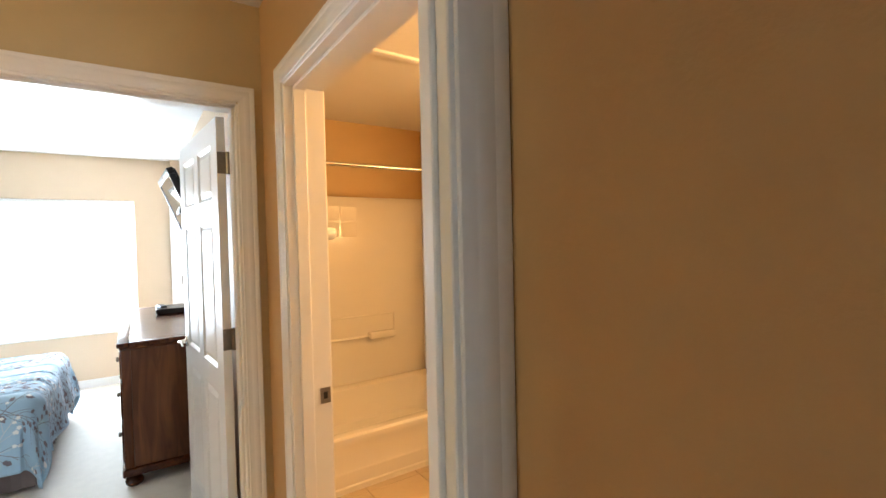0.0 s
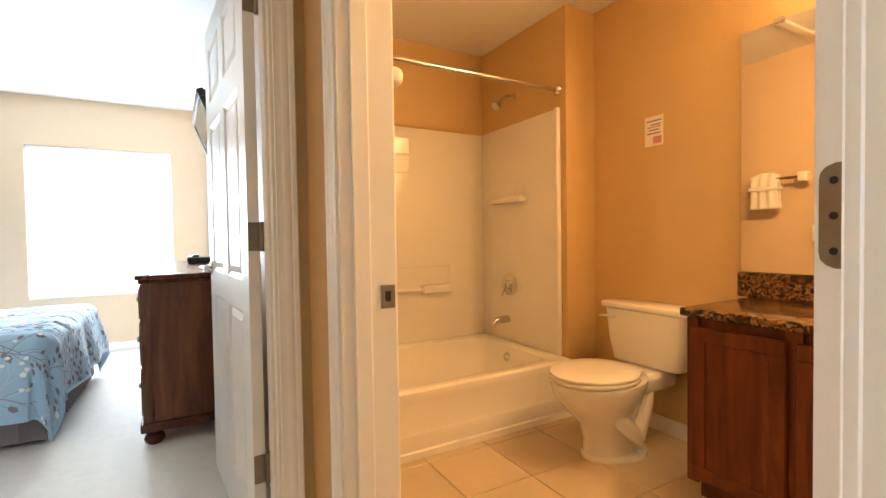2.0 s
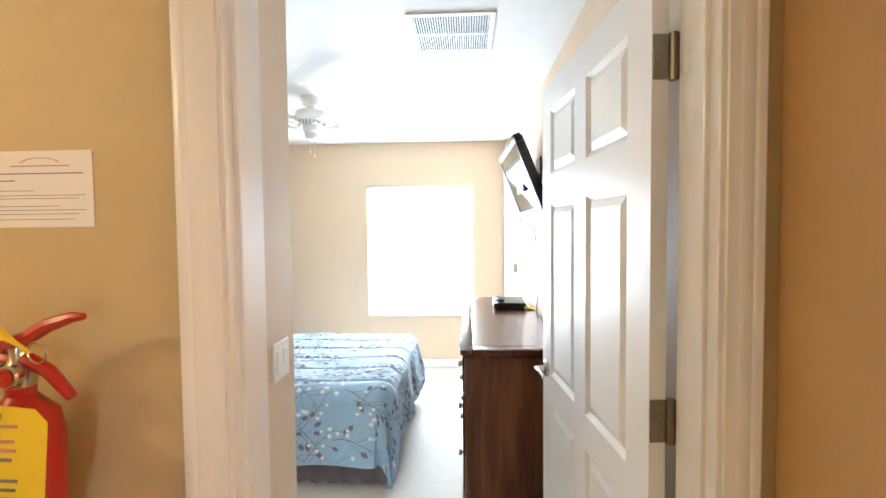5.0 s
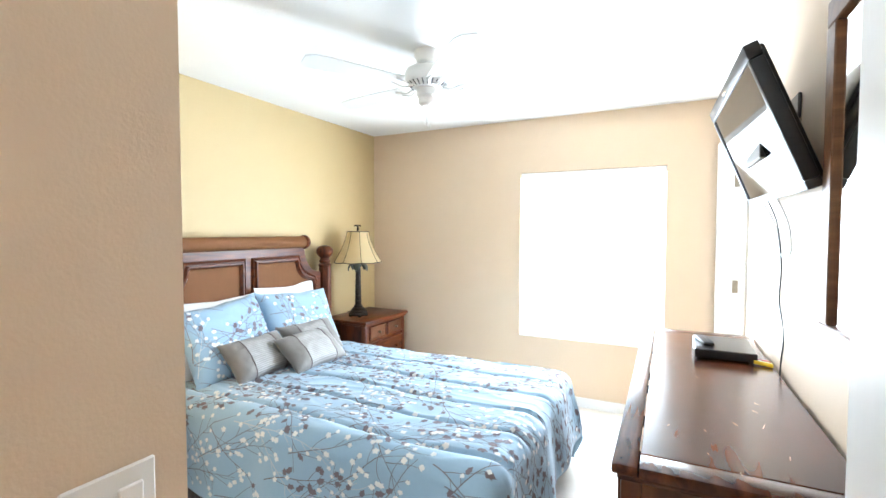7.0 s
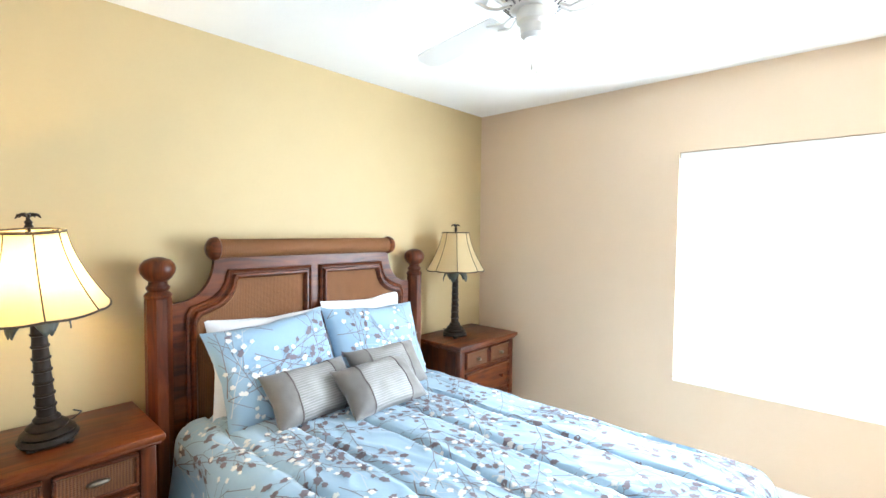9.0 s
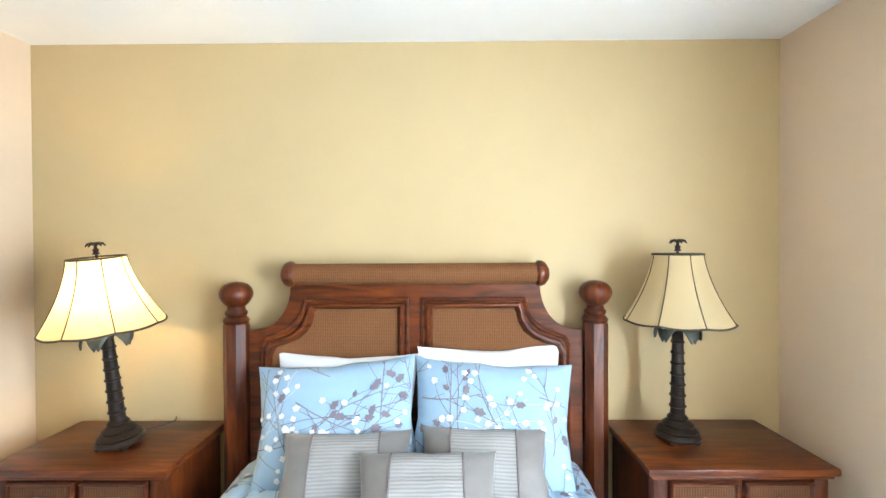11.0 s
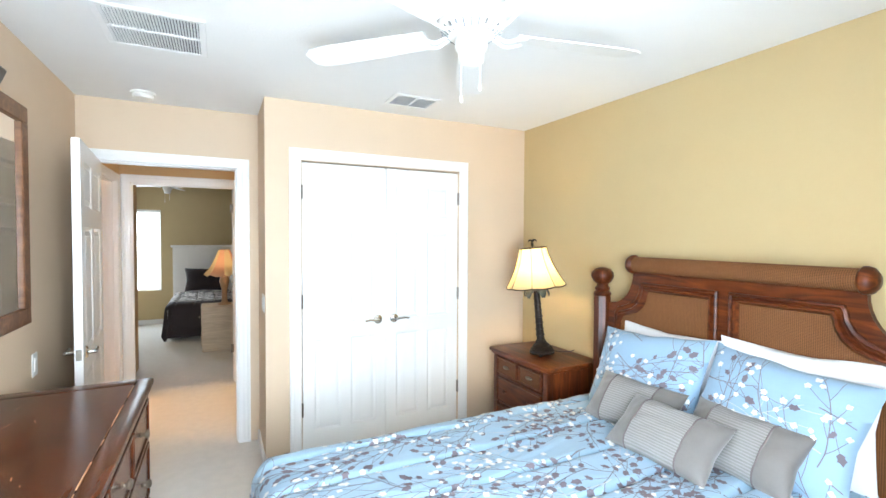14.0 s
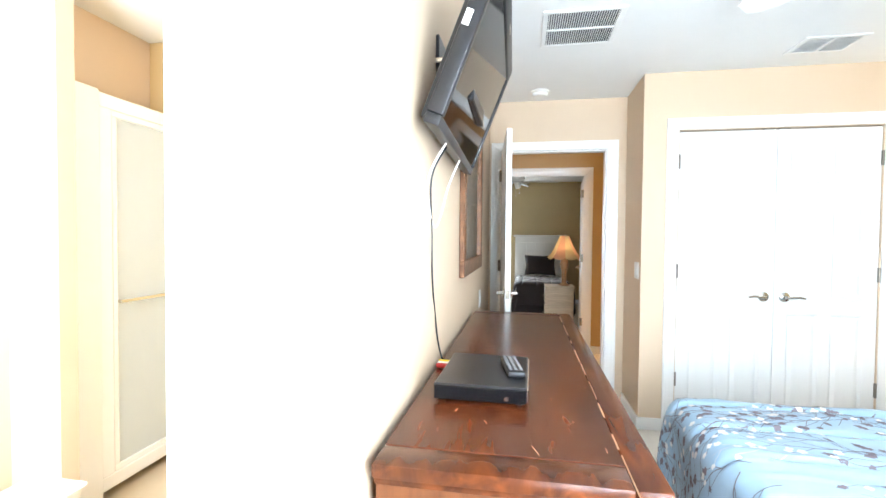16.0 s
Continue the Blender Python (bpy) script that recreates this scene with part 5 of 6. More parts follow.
for k, mt in enumerate((M_RED, M_WHITEP, M_YELLOW)):
    part("plug", tube(bmesh.new(), [(-0.035, -0.02 - k * 0.018, 0.014), (0.0, -0.02 - k * 0.02, 0.010), (0.03, -0.03 - k * 0.02, 0.008)], 0.008, 10), mt, plug)

# framed wall mirror over the dresser's end
wm = thing("wall_mirror", "wall mirror in a plain brown wood frame", "mirror", (XE, 3.70, 1.13))
MW, MH = 0.87, 1.0
bm = bmesh.new()
for a in ((-MW / 2, MW / 2, 0, 0.075), (-MW / 2, MW / 2, MH - 0.075, MH), (-MW / 2, -MW / 2 + 0.075, 0.075, MH - 0.075), (MW / 2 - 0.075, MW / 2, 0.075, MH - 0.075)):
    part("frame_rail", box(-0.026, -0.001, a[0], a[1], a[2], a[3], bevel=0.004), M_BROWNF, wm)
part("mirror_glass", box(-0.012, -0.003, -MW / 2 + 0.07, MW / 2 - 0.07, 0.07, MH - 0.07), M_MIRROR, wm)

# ceiling fan
fan = thing("ceiling_fan", "white five-blade ceiling fan with pull chains", "ceiling fan", (-1.10, 4.625, H))
part("canopy", lathe(bmesh.new(), [(0, -0.0005), (0.07, -0.0005), (0.072, -0.03), (0.055, -0.065), (0.03, -0.075), (0, -0.075)], 28), M_WHITEP, fan)
part("neck", lathe(bmesh.new(), [(0, -0.07), (0.028, -0.07), (0.028, -0.11), (0, -0.11)], 20), M_WHITEP, fan)
part("motor_housing", lathe(bmesh.new(), [(0, -0.10), (0.06, -0.10), (0.115, -0.115), (0.125, -0.135), (0.125, -0.175), (0.115, -0.195), (0.08, -0.225), (0, -0.225)], 32), M_WHITEP, fan)
# slots are raised rods, their shade put into the grey
for k in range(24):
    an = 2 * math.pi * k / 24
    p0, p1 = Vector((0.112, 0, -0.198)), Vector((0.085, 0, -0.222))
    rt = Matrix.Rotation(an, 4, "Z")
    part("vent_slot", tube(bmesh.new(), [rt @ p0, rt @ p1], 0.004, 6), mat("slot_shadow_grey", (0.25, 0.25, 0.25), 0.8) if k == 0 else bpy.data.materials["slot_shadow_grey"], fan)
part("switch_housing", lathe(bmesh.new(), [(0, -0.22), (0.055, -0.225), (0.060, -0.235), (0.060, -0.27), (0.048, -0.285), (0.046, -0.32), (0.03, -0.335), (0, -0.338)], 28), M_WHITEP, fan)
for k in range(5):
    rt = Matrix.Rotation(radians(72 * k + 25), 4, "Z")
    bm = bmesh.new()
    for sg in (-1, 1):
        tube(bm, [rt @ Vector(p) for p in ((0.09, sg * 0.012, -0.215), (0.13, sg * 0.02, -0.235), (0.165, sg * 0.035, -0.228), (0.21, sg * 0.03, -0.215))], 0.007, 8)
    arm = part("blade_iron", bm, M_WHITEP, fan, "scrolled white blade bracket")
    out = [(0.17, -0.052), (0.58, -0.066), (0.665, -0.060), (0.70, -0.035), (0.70, 0.035), (0.665, 0.060), (0.58, 0.066), (0.17, 0.052)]
    bm = prism(bmesh.new(), out, 0.006, rt @ Matrix.Translation((0, 0, -0.212)) @ Euler((radians(11), 0, 0)).to_matrix().to_4x4())
    part("blade", bm, M_WHITEP, arm, "white fan blade")
for x, y, ln in ((0.03, -0.02, 0.12), (-0.02, 0.03, 0.08)):
    bm = tube(bmesh.new(), [(x, y, -0.335), (x, y, -0.335 - ln)], 0.0015, 6)
    lathe(bm, [(0, 0), (0.005, 0.004), (0.006, 0.016), (0.002, 0.030), (0, 0.03)], 10, Matrix.Translation((x, y, -0.335 - ln - 0.028)))
    part("pull_chain", bm, M_WHITEP, fan)
fan.scale = (0.96, 0.96, 0.88)


def grille(name, label, x0, x1, y0, y1, bars, cols, along):
    """A ceiling grille: frame, slanted louvres, flat backing coloured grey for the duct's shade."""
    t = thing(name, label, "ceiling vent")
    f = 0.028
    bm = bmesh.new()
    for a in ((x0, x1, y0, y0 + f), (x0, x1, y1 - f, y1), (x0, x0 + f, y0 + f, y1 - f), (x1 - f, x1, y0 + f, y1 - f)):
        bx(bm, a[0], a[1], a[2], a[3], H - 0.010, H - 0.0005, 0.003)
    part("frame", bm, M_TRIM, t)
    part("backing", box(x0 + f, x1 - f, y0 + f, y1 - f, H - 0.002, H - 0.0006), mat("duct_shade_grey", (0.70, 0.70, 0.70) if bars < 12 else (0.10, 0.10, 0.11), 0.8), t)
    lo, hi = (x0 + f, x1 - f) if along == "y" else (y0 + f, y1 - f)
    for i in range(bars):
        c = lo + (hi - lo) * (i + 0.5) / bars
        bm = bmesh.new()
        wd = (hi - lo) / bars * 0.30
        if along == "y":
            prism(bm, [(c - wd, H - 0.003), (c - wd + 0.002, H - 0.003), (c + wd, H - 0.010), (c + wd - 0.002, H - 0.010)], y1 - y0 - 2 * f, Matrix(((1, 0, 0, 0), (0, 0, 1, y0 + f), (0, 1, 0, 0), (0, 0, 0, 1))))
        else:
            prism(bm, [(c - wd, H - 0.003), (c - wd + 0.002, H - 0.003), (c + wd, H - 0.010), (c + wd - 0.002, H - 0.010)], x1 - x0 - 2 * f, Matrix(((0, 0, 1, x0 + f), (1, 0, 0, 0), (0, 1, 0, 0), (0, 0, 0, 1))))
        part("louvre", bm, M_TRIM, t)
    for k in range(1, cols):
        if along == "y":
            c = y0 + (y1 - y0) * k / cols
            part("divider", box(x0 + f, x1 - f, c - 0.007, c + 0.007, H - 0.0105, H - 0.001, bevel=0.002), M_TRIM, t)
        else:
            c = x0 + (x1 - x0) * k / cols
            part("divider", box(c - 0.007, c + 0.007, y0 + f, y1 - f, H - 0.0105, H - 0.001, bevel=0.002), M_TRIM, t)


grille("return_air_grille", "white ceiling return-air grille with fine louvres", -0.262, 0.14, 3.435, 3.865, 30, 2, "y")
grille("supply_vent", "small white ceiling supply vent with louvres", -1.62, -1.30, 3.10, 3.345, 9, 2, "x")
sm = thing("smoke_detector", "round white smoke detector on the ceiling", "smoke detector", (0.113, 2.604, H))
part("base", lathe(bmesh.new(), [(0, -0.0005), (0.068, -0.0005), (0.070, -0.010), (0.066, -0.014), (0, -0.014)], 28), M_WHITEP, sm)
part("cover", lathe(bmesh.new(), [(0, -0.013), (0.056, -0.014), (0.058, -0.026), (0.050, -0.038), (0.02, -0.042), (0, -0.042)], 28), M_WHITEP, sm)


def wall_plate(name, label, m, w, h, rockers):
    t = thing(name, label, "switch plate")
    t.matrix_world = m
    part("plate", box(-w / 2, w / 2, 0, 0.006, -h / 2, h / 2, bevel=0.003), M_WHITEP, t)
    for i in range(rockers):
        x = (i - (rockers - 1) / 2) * 0.046
        part("rocker", box(x - 0.016, x + 0.016, 0.004, 0.010, -0.033, 0.033, bevel=0.002), M_WHITEP, t)
    return t


wall_plate("light_switch", "white double rocker light switch", pose(-0.575, 2.77, 1.093, 0, 0, -90), 0.116, 0.118, 2)
wall_plate("outlet_plate", "white blank plate on the wall over the dresser", pose(XE, 3.16, 0.908, 0, 0, 90), 0.07, 0.115, 1)

# ---- hall ----
ntc = thing("notice", "printed white notice taped to the hall wall", "notice", (-0.776, YD0 - 0.0015, 1.567))
part("sheet", box(-0.14, 0.14, -0.001, 0.001, -0.098, 0.098), M_PAPER, ntc)
bm = bmesh.new()
arcp = [(0.055 * math.cos(radians(a)), -0.0016, 0.062 + 0.018 * math.sin(radians(a))) for a in range(20, 161, 14)]
tube(bm, arcp, 0.0012, 4)
bx(bm, -0.08, 0.08, -0.0018, -0.001, 0.058, 0.061)
part("emblem", bm, M_PINK, ntc)
for z, x0, x1, th in ((0.040, -0.115, 0.115, 0.004), (0.022, -0.11, -0.07, 0.004), (-0.004, -0.12, -0.02, 0.002), (-0.016, -0.12, 0.12, 0.002), (-0.024, -0.12, 0.10, 0.002), (-0.044, -0.12, 0.05, 0.002), (-0.054, -0.12, 0.12, 0.002), (-0.064, -0.12, 0.10, 0.002), (-0.078, -0.12, 0.09, 0.002)):
    part("text_line", box(x0, x1, -0.0018, -0.001, z - th * 0.35, z + th * 0.35), M_INK, ntc)
fe = thing("fire_extinguisher", "red fire extinguisher with a yellow tag on the hall wall", "fire extinguisher", (-0.75, YD0 - 0.081, 0.803))
part("cylinder", lathe(bmesh.new(), [(0, 0), (0.054, 0), (0.060, 0.012), (0.060, 0.36), (0.053, 0.40), (0.030, 0.425), (0.022, 0.435), (0.022, 0.45), (0, 0.45)], 28), M_RED, fe)
part("base_ring", lathe(bmesh.new(), [(0, 0.0), (0.066, 0.0), (0.067, 0.02), (0.0, 0.021)], 28), M_BLACK, fe)
part("valve", lathe(bmesh.new(), [(0, 0.445), (0.020, 0.445), (0.024, 0.455), (0.024, 0.485), (0.016, 0.495), (0.014, 0.52), (0, 0.52)], 18), M_CHROME, fe)
part("gauge", lathe(bmesh.new(), [(0, 0), (0.020, 0), (0.021, 0.012), (0.018, 0.016), (0, 0.017)], 18, Matrix.Translation((0.012, -0.022, 0.475)) @ Euler((radians(90), 0, 0)).to_matrix().to_4x4()), M_CHROME, fe)
part("gauge_face", lathe(bmesh.new(), [(0, 0), (0.015, 0), (0.015, 0.001), (0, 0.001)], 16, Matrix.Translation((0.012, -0.039, 0.475)) @ Euler((radians(90), 0, 0)).to_matrix().to_4x4()), M_RED, fe)
part("carry_handle", tube(bmesh.new(), [(-0.03, 0, 0.50), (0.02, 0, 0.495), (0.055, 0, 0.475), (0.095, 0, 0.43)], [0.012, 0.014, 0.012, 0.009], 8), M_RED, fe)
part("squeeze_lever", tube(bmesh.new(), [(-0.035, 0, 0.52), (0.015, 0, 0.535), (0.055, 0, 0.558), (0.10, 0, 0.572), (0.122, 0, 0.573)], [0.010, 0.014, 0.013, 0.010, 0.006], 8), M_RED, fe)
part("hose", tube(bmesh.new(), [(-0.02, 0, 0.48), (-0.07, 0, 0.47), (-0.09, -0.005, 0.42), (-0.085, -0.01, 0.30), (-0.075, -0.01, 0.12)], 0.011, 10), M_BLACK, fe)
part("pull_ring", tube(bmesh.new(), [(0.055 + 0.018 * math.cos(radians(a)), -0.022, 0.515 + 0.018 * math.sin(radians(a))) for a in range(0, 361, 24)], 0.0022, 6), M_CHROME, fe)
part("tie", tube(bmesh.new(), [(0.045, -0.024, 0.515), (0.02, -0.028, 0.535), (-0.02, -0.028, 0.558), (-0.06, -0.026, 0.565)], [0.003, 0.004, 0.012, 0.012], 8), M_YELLOW, fe, "yellow plastic seal")
bm = bmesh.new()
prism(bm, [(-0.055, 0.21), (0.052, 0.21), (0.052, 0.375), (0.030, 0.395), (-0.03, 0.395), (-0.055, 0.375)], 0.0015, Matrix.Translation((0.030, -0.068, 0.045)) @ Euler((radians(90), radians(5), 0)).to_matrix().to_4x4())
tag = part("tag", bm, M_YELLOW, fe, "yellow inspection tag")
for z, w2 in ((0.39, 0.035), (0.365, 0.028), (0.35, 0.03), (0.335, 0.022), (0.30, 0.03), (0.285, 0.026), (0.27, 0.03)):
    part("print_line", box(0.030 - w2, 0.030 + w2, -0.0712, -0.0702, z + 0.015, z + 0.020), M_PINK if z > 0.34 else M_INK, tag)
part("tag_eyelet", lathe(bmesh.new(), [(0.003, 0), (0.009, 0), (0.009, 0.002), (0.003, 0.002)], 12, Matrix.Translation((0.030, -0.0702, 0.423)) @ Euler((radians(90), 0, 0)).to_matrix().to_4x4()), M_CHROME, tag)
part("wall_bracket", box(-0.045, -0.005, 0.05, 0.084, 0.22, 0.36, bevel=0.003), M_BLACK, fe)
ntc.scale = (0.71, 0.71, 0.71)
fe.scale = (0.95, 0.95, 0.95)
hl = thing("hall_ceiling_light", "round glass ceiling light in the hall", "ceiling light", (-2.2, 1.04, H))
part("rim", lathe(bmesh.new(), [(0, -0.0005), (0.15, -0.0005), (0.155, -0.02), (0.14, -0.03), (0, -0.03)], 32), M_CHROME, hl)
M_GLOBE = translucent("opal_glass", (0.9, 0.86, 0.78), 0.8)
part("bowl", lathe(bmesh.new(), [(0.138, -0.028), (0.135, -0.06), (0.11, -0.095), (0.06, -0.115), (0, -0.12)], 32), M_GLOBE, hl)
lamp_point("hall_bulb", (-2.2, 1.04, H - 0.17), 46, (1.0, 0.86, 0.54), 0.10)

# ---- bathroom ----
tub = thing("bathtub", "white acrylic bathtub with a stepped apron", "bathtub")
Y0, Y1, ZR = 2.79, BYN, 0.335
bm = bmesh.new()
nx, ny = 20, 14
ro = []
for r, (gx, gy, z) in enumerate(((0.0, 0.0, ZR - 0.012), (0.012, 0.012, ZR), (0.075, 0.075, ZR), (0.095, 0.095, ZR - 0.012), (0.13, 0.125, 0.20), (0.20, 0.17, 0.09), (0.30, 0.25, 0.075))):
    a, b, c, e = XB + 0.002 + gx, BXA - 0.002 - gx, Y0 + gy, Y1 - 0.002 - gy
    rad_ = 0.012 if r < 2 else 0.11
    pts = []
    for cx, cy, s in ((b - rad_, e - rad_, 0), (a + rad_, e - rad_, 90), (a + rad_, c + rad_, 180), (b - rad_, c + rad_, 270)):
        pts += arc(cx, cy, rad_, s, s + 90, 6)
    ro.append([bm.verts.new((x, y, z)) for x, y in pts])
for a, b in zip(ro, ro[1:]):
    n = len(a)
    for k in range(n):
        bm.faces.new((a[k], a[(k + 1) % n], b[(k + 1) % n], b[k]))
bm.faces.new(ro[-1])
part("basin", bm, M_FIBRE, tub)
bm = bmesh.new()
prof = [(Y0, ZR - 0.012), (Y0 - 0.004, ZR - 0.04), (Y0 + 0.002, ZR - 0.06), (Y0 + 0.005, 0.13), (Y0 + 0.001, 0.122), (Y0 - 0.001, 0.115), (Y0 + 0.003, 0.04), (Y0 - 0.003, 0.032), (Y0 - 0.004, 0.0), (Y0 + 0.06, 0.0), (Y0 + 0.06, ZR - 0.02)]
prism(bm, prof, BXA - XB - 0.004, Matrix(((0, 0, 1, XB + 0.002), (1, 0, 0, 0), (0, 1, 0, 0), (0, 0, 0, 1))))
part("apron", bm, M_FIBRE, tub, "white apron with two shallow steps")
part("overflow_plate", lathe(bmesh.new(), [(0, 0), (0.034, 0), (0.036, 0.006), (0.022, 0.011), (0.012, 0.011), (0.010, 0.016), (0, 0.017)], 24, Matrix.Translation((BXA - 0.112, 3.29, 0.25)) @ Euler((0, radians(-82), 0)).to_matrix().to_4x4()), M_CHROME, tub)
sur = thing("tub_surround", "white acrylic tub surround with moulded shelves", "tub surround")
ZT = 1.84
part("back_panel", box(XB + 0.002, BXA - 0.002, BYN - 0.018, BYN - 0.002, ZR, ZT, bevel=0.006, seg=2), M_FIBRE, sur)
part("end_panel", box(BXA - 0.020, BXA - 0.002, 2.895, BYN - 0.002, ZR, ZT, bevel=0.006, seg=2), M_FIBRE, sur)
part("end_panel", box(XB + 0.002, XB + 0.020, 2.895, BYN - 0.002, ZR, ZT, bevel=0.006, seg=2), M_FIBRE, sur)
part("end_trim", box(BXA - 0.034, BXA - 0.001, 2.882, 2.912, ZR, ZT + 0.006, bevel=0.008, seg=2), M_FIBRE, sur, "rounded white panel edge")
bm = bmesh.new()
bx(bm, 1.16, 1.885, BYN - 0.024, BYN - 0.012, 0.865, 0.877, 0.003)
bx(bm, 1.873, 1.885, BYN - 0.024, BYN - 0.012, 0.72, 0.866, 0.003)
part("raised_line", bm, M_FIBRE, sur)
part("soap_ledge", box(1.635, 1.872, BYN - 0.075, BYN - 0.012, 0.675, 0.735, bevel=0.015, seg=3), M_FIBRE, sur)
part("grab_bar", tube(bmesh.new(), [(1.05, BYN - 0.045, 0.705), (1.65, BYN - 0.045, 0.705)], 0.011, 12), M_FIBRE, sur)
part("shelf", box(BXA - 0.085, BXA - 0.012, 3.19, 3.53, 1.30, 1.345, bevel=0.014, seg=3), M_FIBRE, sur)
for y in (3.22, 3.38):
    part("niche_tile", box(BXA - 0.024, BXA - 0.016, y, y + 0.10, 1.335, 1.44, bevel=0.004), M_FIBRE, sur)
bm = bmesh.new()
for x0 in (1.28, 1.43):
    for z0 in (1.52, 1.65):
        part("embossed_tile", box(x0, x0 + 0.135, BYN - 0.0215, BYN - 0.016, z0, z0 + 0.115, bevel=0.003), M_FIBRE, sur)
rodt = thing("shower_rod", "curved brushed metal shower curtain rod", "shower rod")
part("rod", tube(bmesh.new(), [(XB + 0.01, 2.905, 1.955), (BXA - 0.01, 2.905, 1.955)], 0.0125, 14), M_CHROME, rodt)
for x, sg in ((XB, 1), (BXA, -1)):
    part("flange", lathe(bmesh.new(), [(0, 0.0005), (0.032, 0.0005), (0.030, 0.010), (0.017, 0.026), (0, 0.026)], 20, Matrix.Translation((x, 2.905, 1.955)) @ Euler((0, radians(90 * sg), 0)).to_matrix().to_4x4()), M_CHROME, rodt)
shw = thing("wall_shower", "brushed nickel shower head on a short arm", "shower", (BXA, 3.335, 2.03))
part("escutcheon", lathe(bmesh.new(), [(0, 0.0005), (0.030, 0.0005), (0.028, 0.008), (0, 0.014)], 20, Euler((0, radians(-90), 0)).to_matrix().to_4x4()), M_CHROME, shw)
part("arm", tube(bmesh.new(), [(0, 0, 0), (-0.05, 0, 0.004), (-0.09, 0, -0.012), (-0.12, 0, -0.045)], 0.009, 12), M_CHROME, shw)
part("head", lathe(bmesh.new(), [(0, 0), (0.013, 0), (0.016, 0.02), (0.032, 0.045), (0.034, 0.065), (0.026, 0.07), (0, 0.07)], 22, Matrix.Translation((-0.115, 0, -0.035)) @ Euler((0, radians(-142), 0)).to_matrix().to_4x4()), M_CHROME, shw)
fau = thing("tub_faucet", "chrome tub valve and spout on the surround", "faucet", (BXA - 0.020, 3.37, 0))
part("valve_plate", lathe(bmesh.new(), [(0, 0), (0.075, 0), (0.078, 0.006), (0.06, 0.013), (0.03, 0.018), (0.026, 0.05), (0, 0.052)], 32, Matrix.Translation((0, 0, 0.735)) @ Euler((0, radians(-90), 0)).to_matrix().to_4x4()), M_CHROME, fau)
part("valve_lever", tube(bmesh.new(), [(-0.045, 0, 0.735), (-0.055, 0.0, 0.72), (-0.06, 0.012, 0.68), (-0.058, 0.02, 0.655)], [0.016, 0.013, 0.010, 0.007], 12), M_CHROME, fau)
part("spout", tube(bmesh.new(), [(0, 0.03, 0.485), (-0.06, 0.03, 0.487), (-0.11, 0.03, 0.483), (-0.128, 0.03, 0.465), (-0.13, 0.03, 0.452)], [0.026, 0.025, 0.024, 0.021, 0.017], 16), M_CHROME, fau)
# white rounded wall fitting of unidentified use
dsp = thing("wall_dispenser", "small white rounded fitting on the tan bathroom wall", "dispenser", (XB, 2.01, 1.495))
part("body", box(0.010, 0.078, -0.03, 0.03, 0, 0.05, bevel=0.02, seg=3), M_WHITEP, dsp)
part("mount", box(0.0005, 0.014, -0.022, 0.022, 0.006, 0.044, bevel=0.004), M_WHITEP, dsp)

# toilet: tank against the far wall, bowl towards the door
tol = thing("toilet", "white two-piece toilet with closed lid", "toilet", (BX1, 2.37, 0))


def ring_loft(bm, sections, n=28, cap=True):
    """Stacked ovals: (centre x, half length front, half length back, half width, z)."""
    rings = []
    for cx, lf, lb, hw, z in sections:
        ring = []
        for k in range(n):
            a = 2 * math.pi * k / n
            c, s = math.cos(a), math.sin(a)
            ring.append(bm.verts.new((cx + (lb if c > 0 else lf) * c, hw * s, z)))
        rings.append(ring)
    for a, b in zip(rings, rings[1:]):
        for k in range(n):
            bm.faces.new((a[k], a[(k + 1) % n], b[(k + 1) % n], b[k]))
    if cap:
        bm.faces.new(rings[0][::-1])
        bm.faces.new(rings[-1])
    return bm


bm = ring_loft(bmesh.new(), [(-0.50, 0.17, 0.28, 0.11, 0.0), (-0.50, 0.17, 0.28, 0.11, 0.012), (-0.50, 0.16, 0.27, 0.10, 0.022), (-0.51, 0.15, 0.26, 0.095, 0.09), (-0.53, 0.16, 0.24, 0.105, 0.17),
                             (-0.56, 0.22, 0.25, 0.145, 0.24), (-0.58, 0.265, 0.29, 0.178, 0.31), (-0.58, 0.285, 0.31, 0.188, 0.355), (-0.58, 0.285, 0.31, 0.188, 0.372), (-0.58, 0.27, 0.30, 0.175, 0.378)])
part("bowl", bm, M_PORC, tol)
part("seat", ring_loft(bmesh.new(), [(-0.585, 0.275, 0.225, 0.183, 0.379), (-0.585, 0.283, 0.23, 0.19, 0.386), (-0.585, 0.283, 0.23, 0.19, 0.394), (-0.585, 0.275, 0.225, 0.183, 0.398)]), M_PORC, tol)
part("lid", ring_loft(bmesh.new(), [(-0.585, 0.272, 0.222, 0.180, 0.4), (-0.585, 0.28, 0.23, 0.188, 0.406), (-0.585, 0.278, 0.228, 0.186, 0.414), (-0.585, 0.24, 0.19, 0.15, 0.420), (-0.585, 0.12, 0.1, 0.08, 0.422)]), M_PORC, tol)
for sg in (-1, 1):
    part("seat_hinge", box(-0.365, -0.325, sg * 0.075 - 0.022, sg * 0.075 + 0.022, 0.376, 0.402, bevel=0.008, seg=2), M_PORC, tol)
    part("bolt_cap", lathe(bmesh.new(), [(0, 0.012), (0.016, 0.012), (0.015, 0.024), (0.006, 0.032), (0, 0.033)], 14, Matrix.Translation((-0.40, sg * 0.105, 0.006))), M_PORC, tol)
part("base_flange", ring_loft(bmesh.new(), [(-0.44, 0.16, 0.18, 0.135, 0.0), (-0.44, 0.16, 0.18, 0.135, 0.014), (-0.44, 0.14, 0.16, 0.115, 0.022)]), M_PORC, tol)
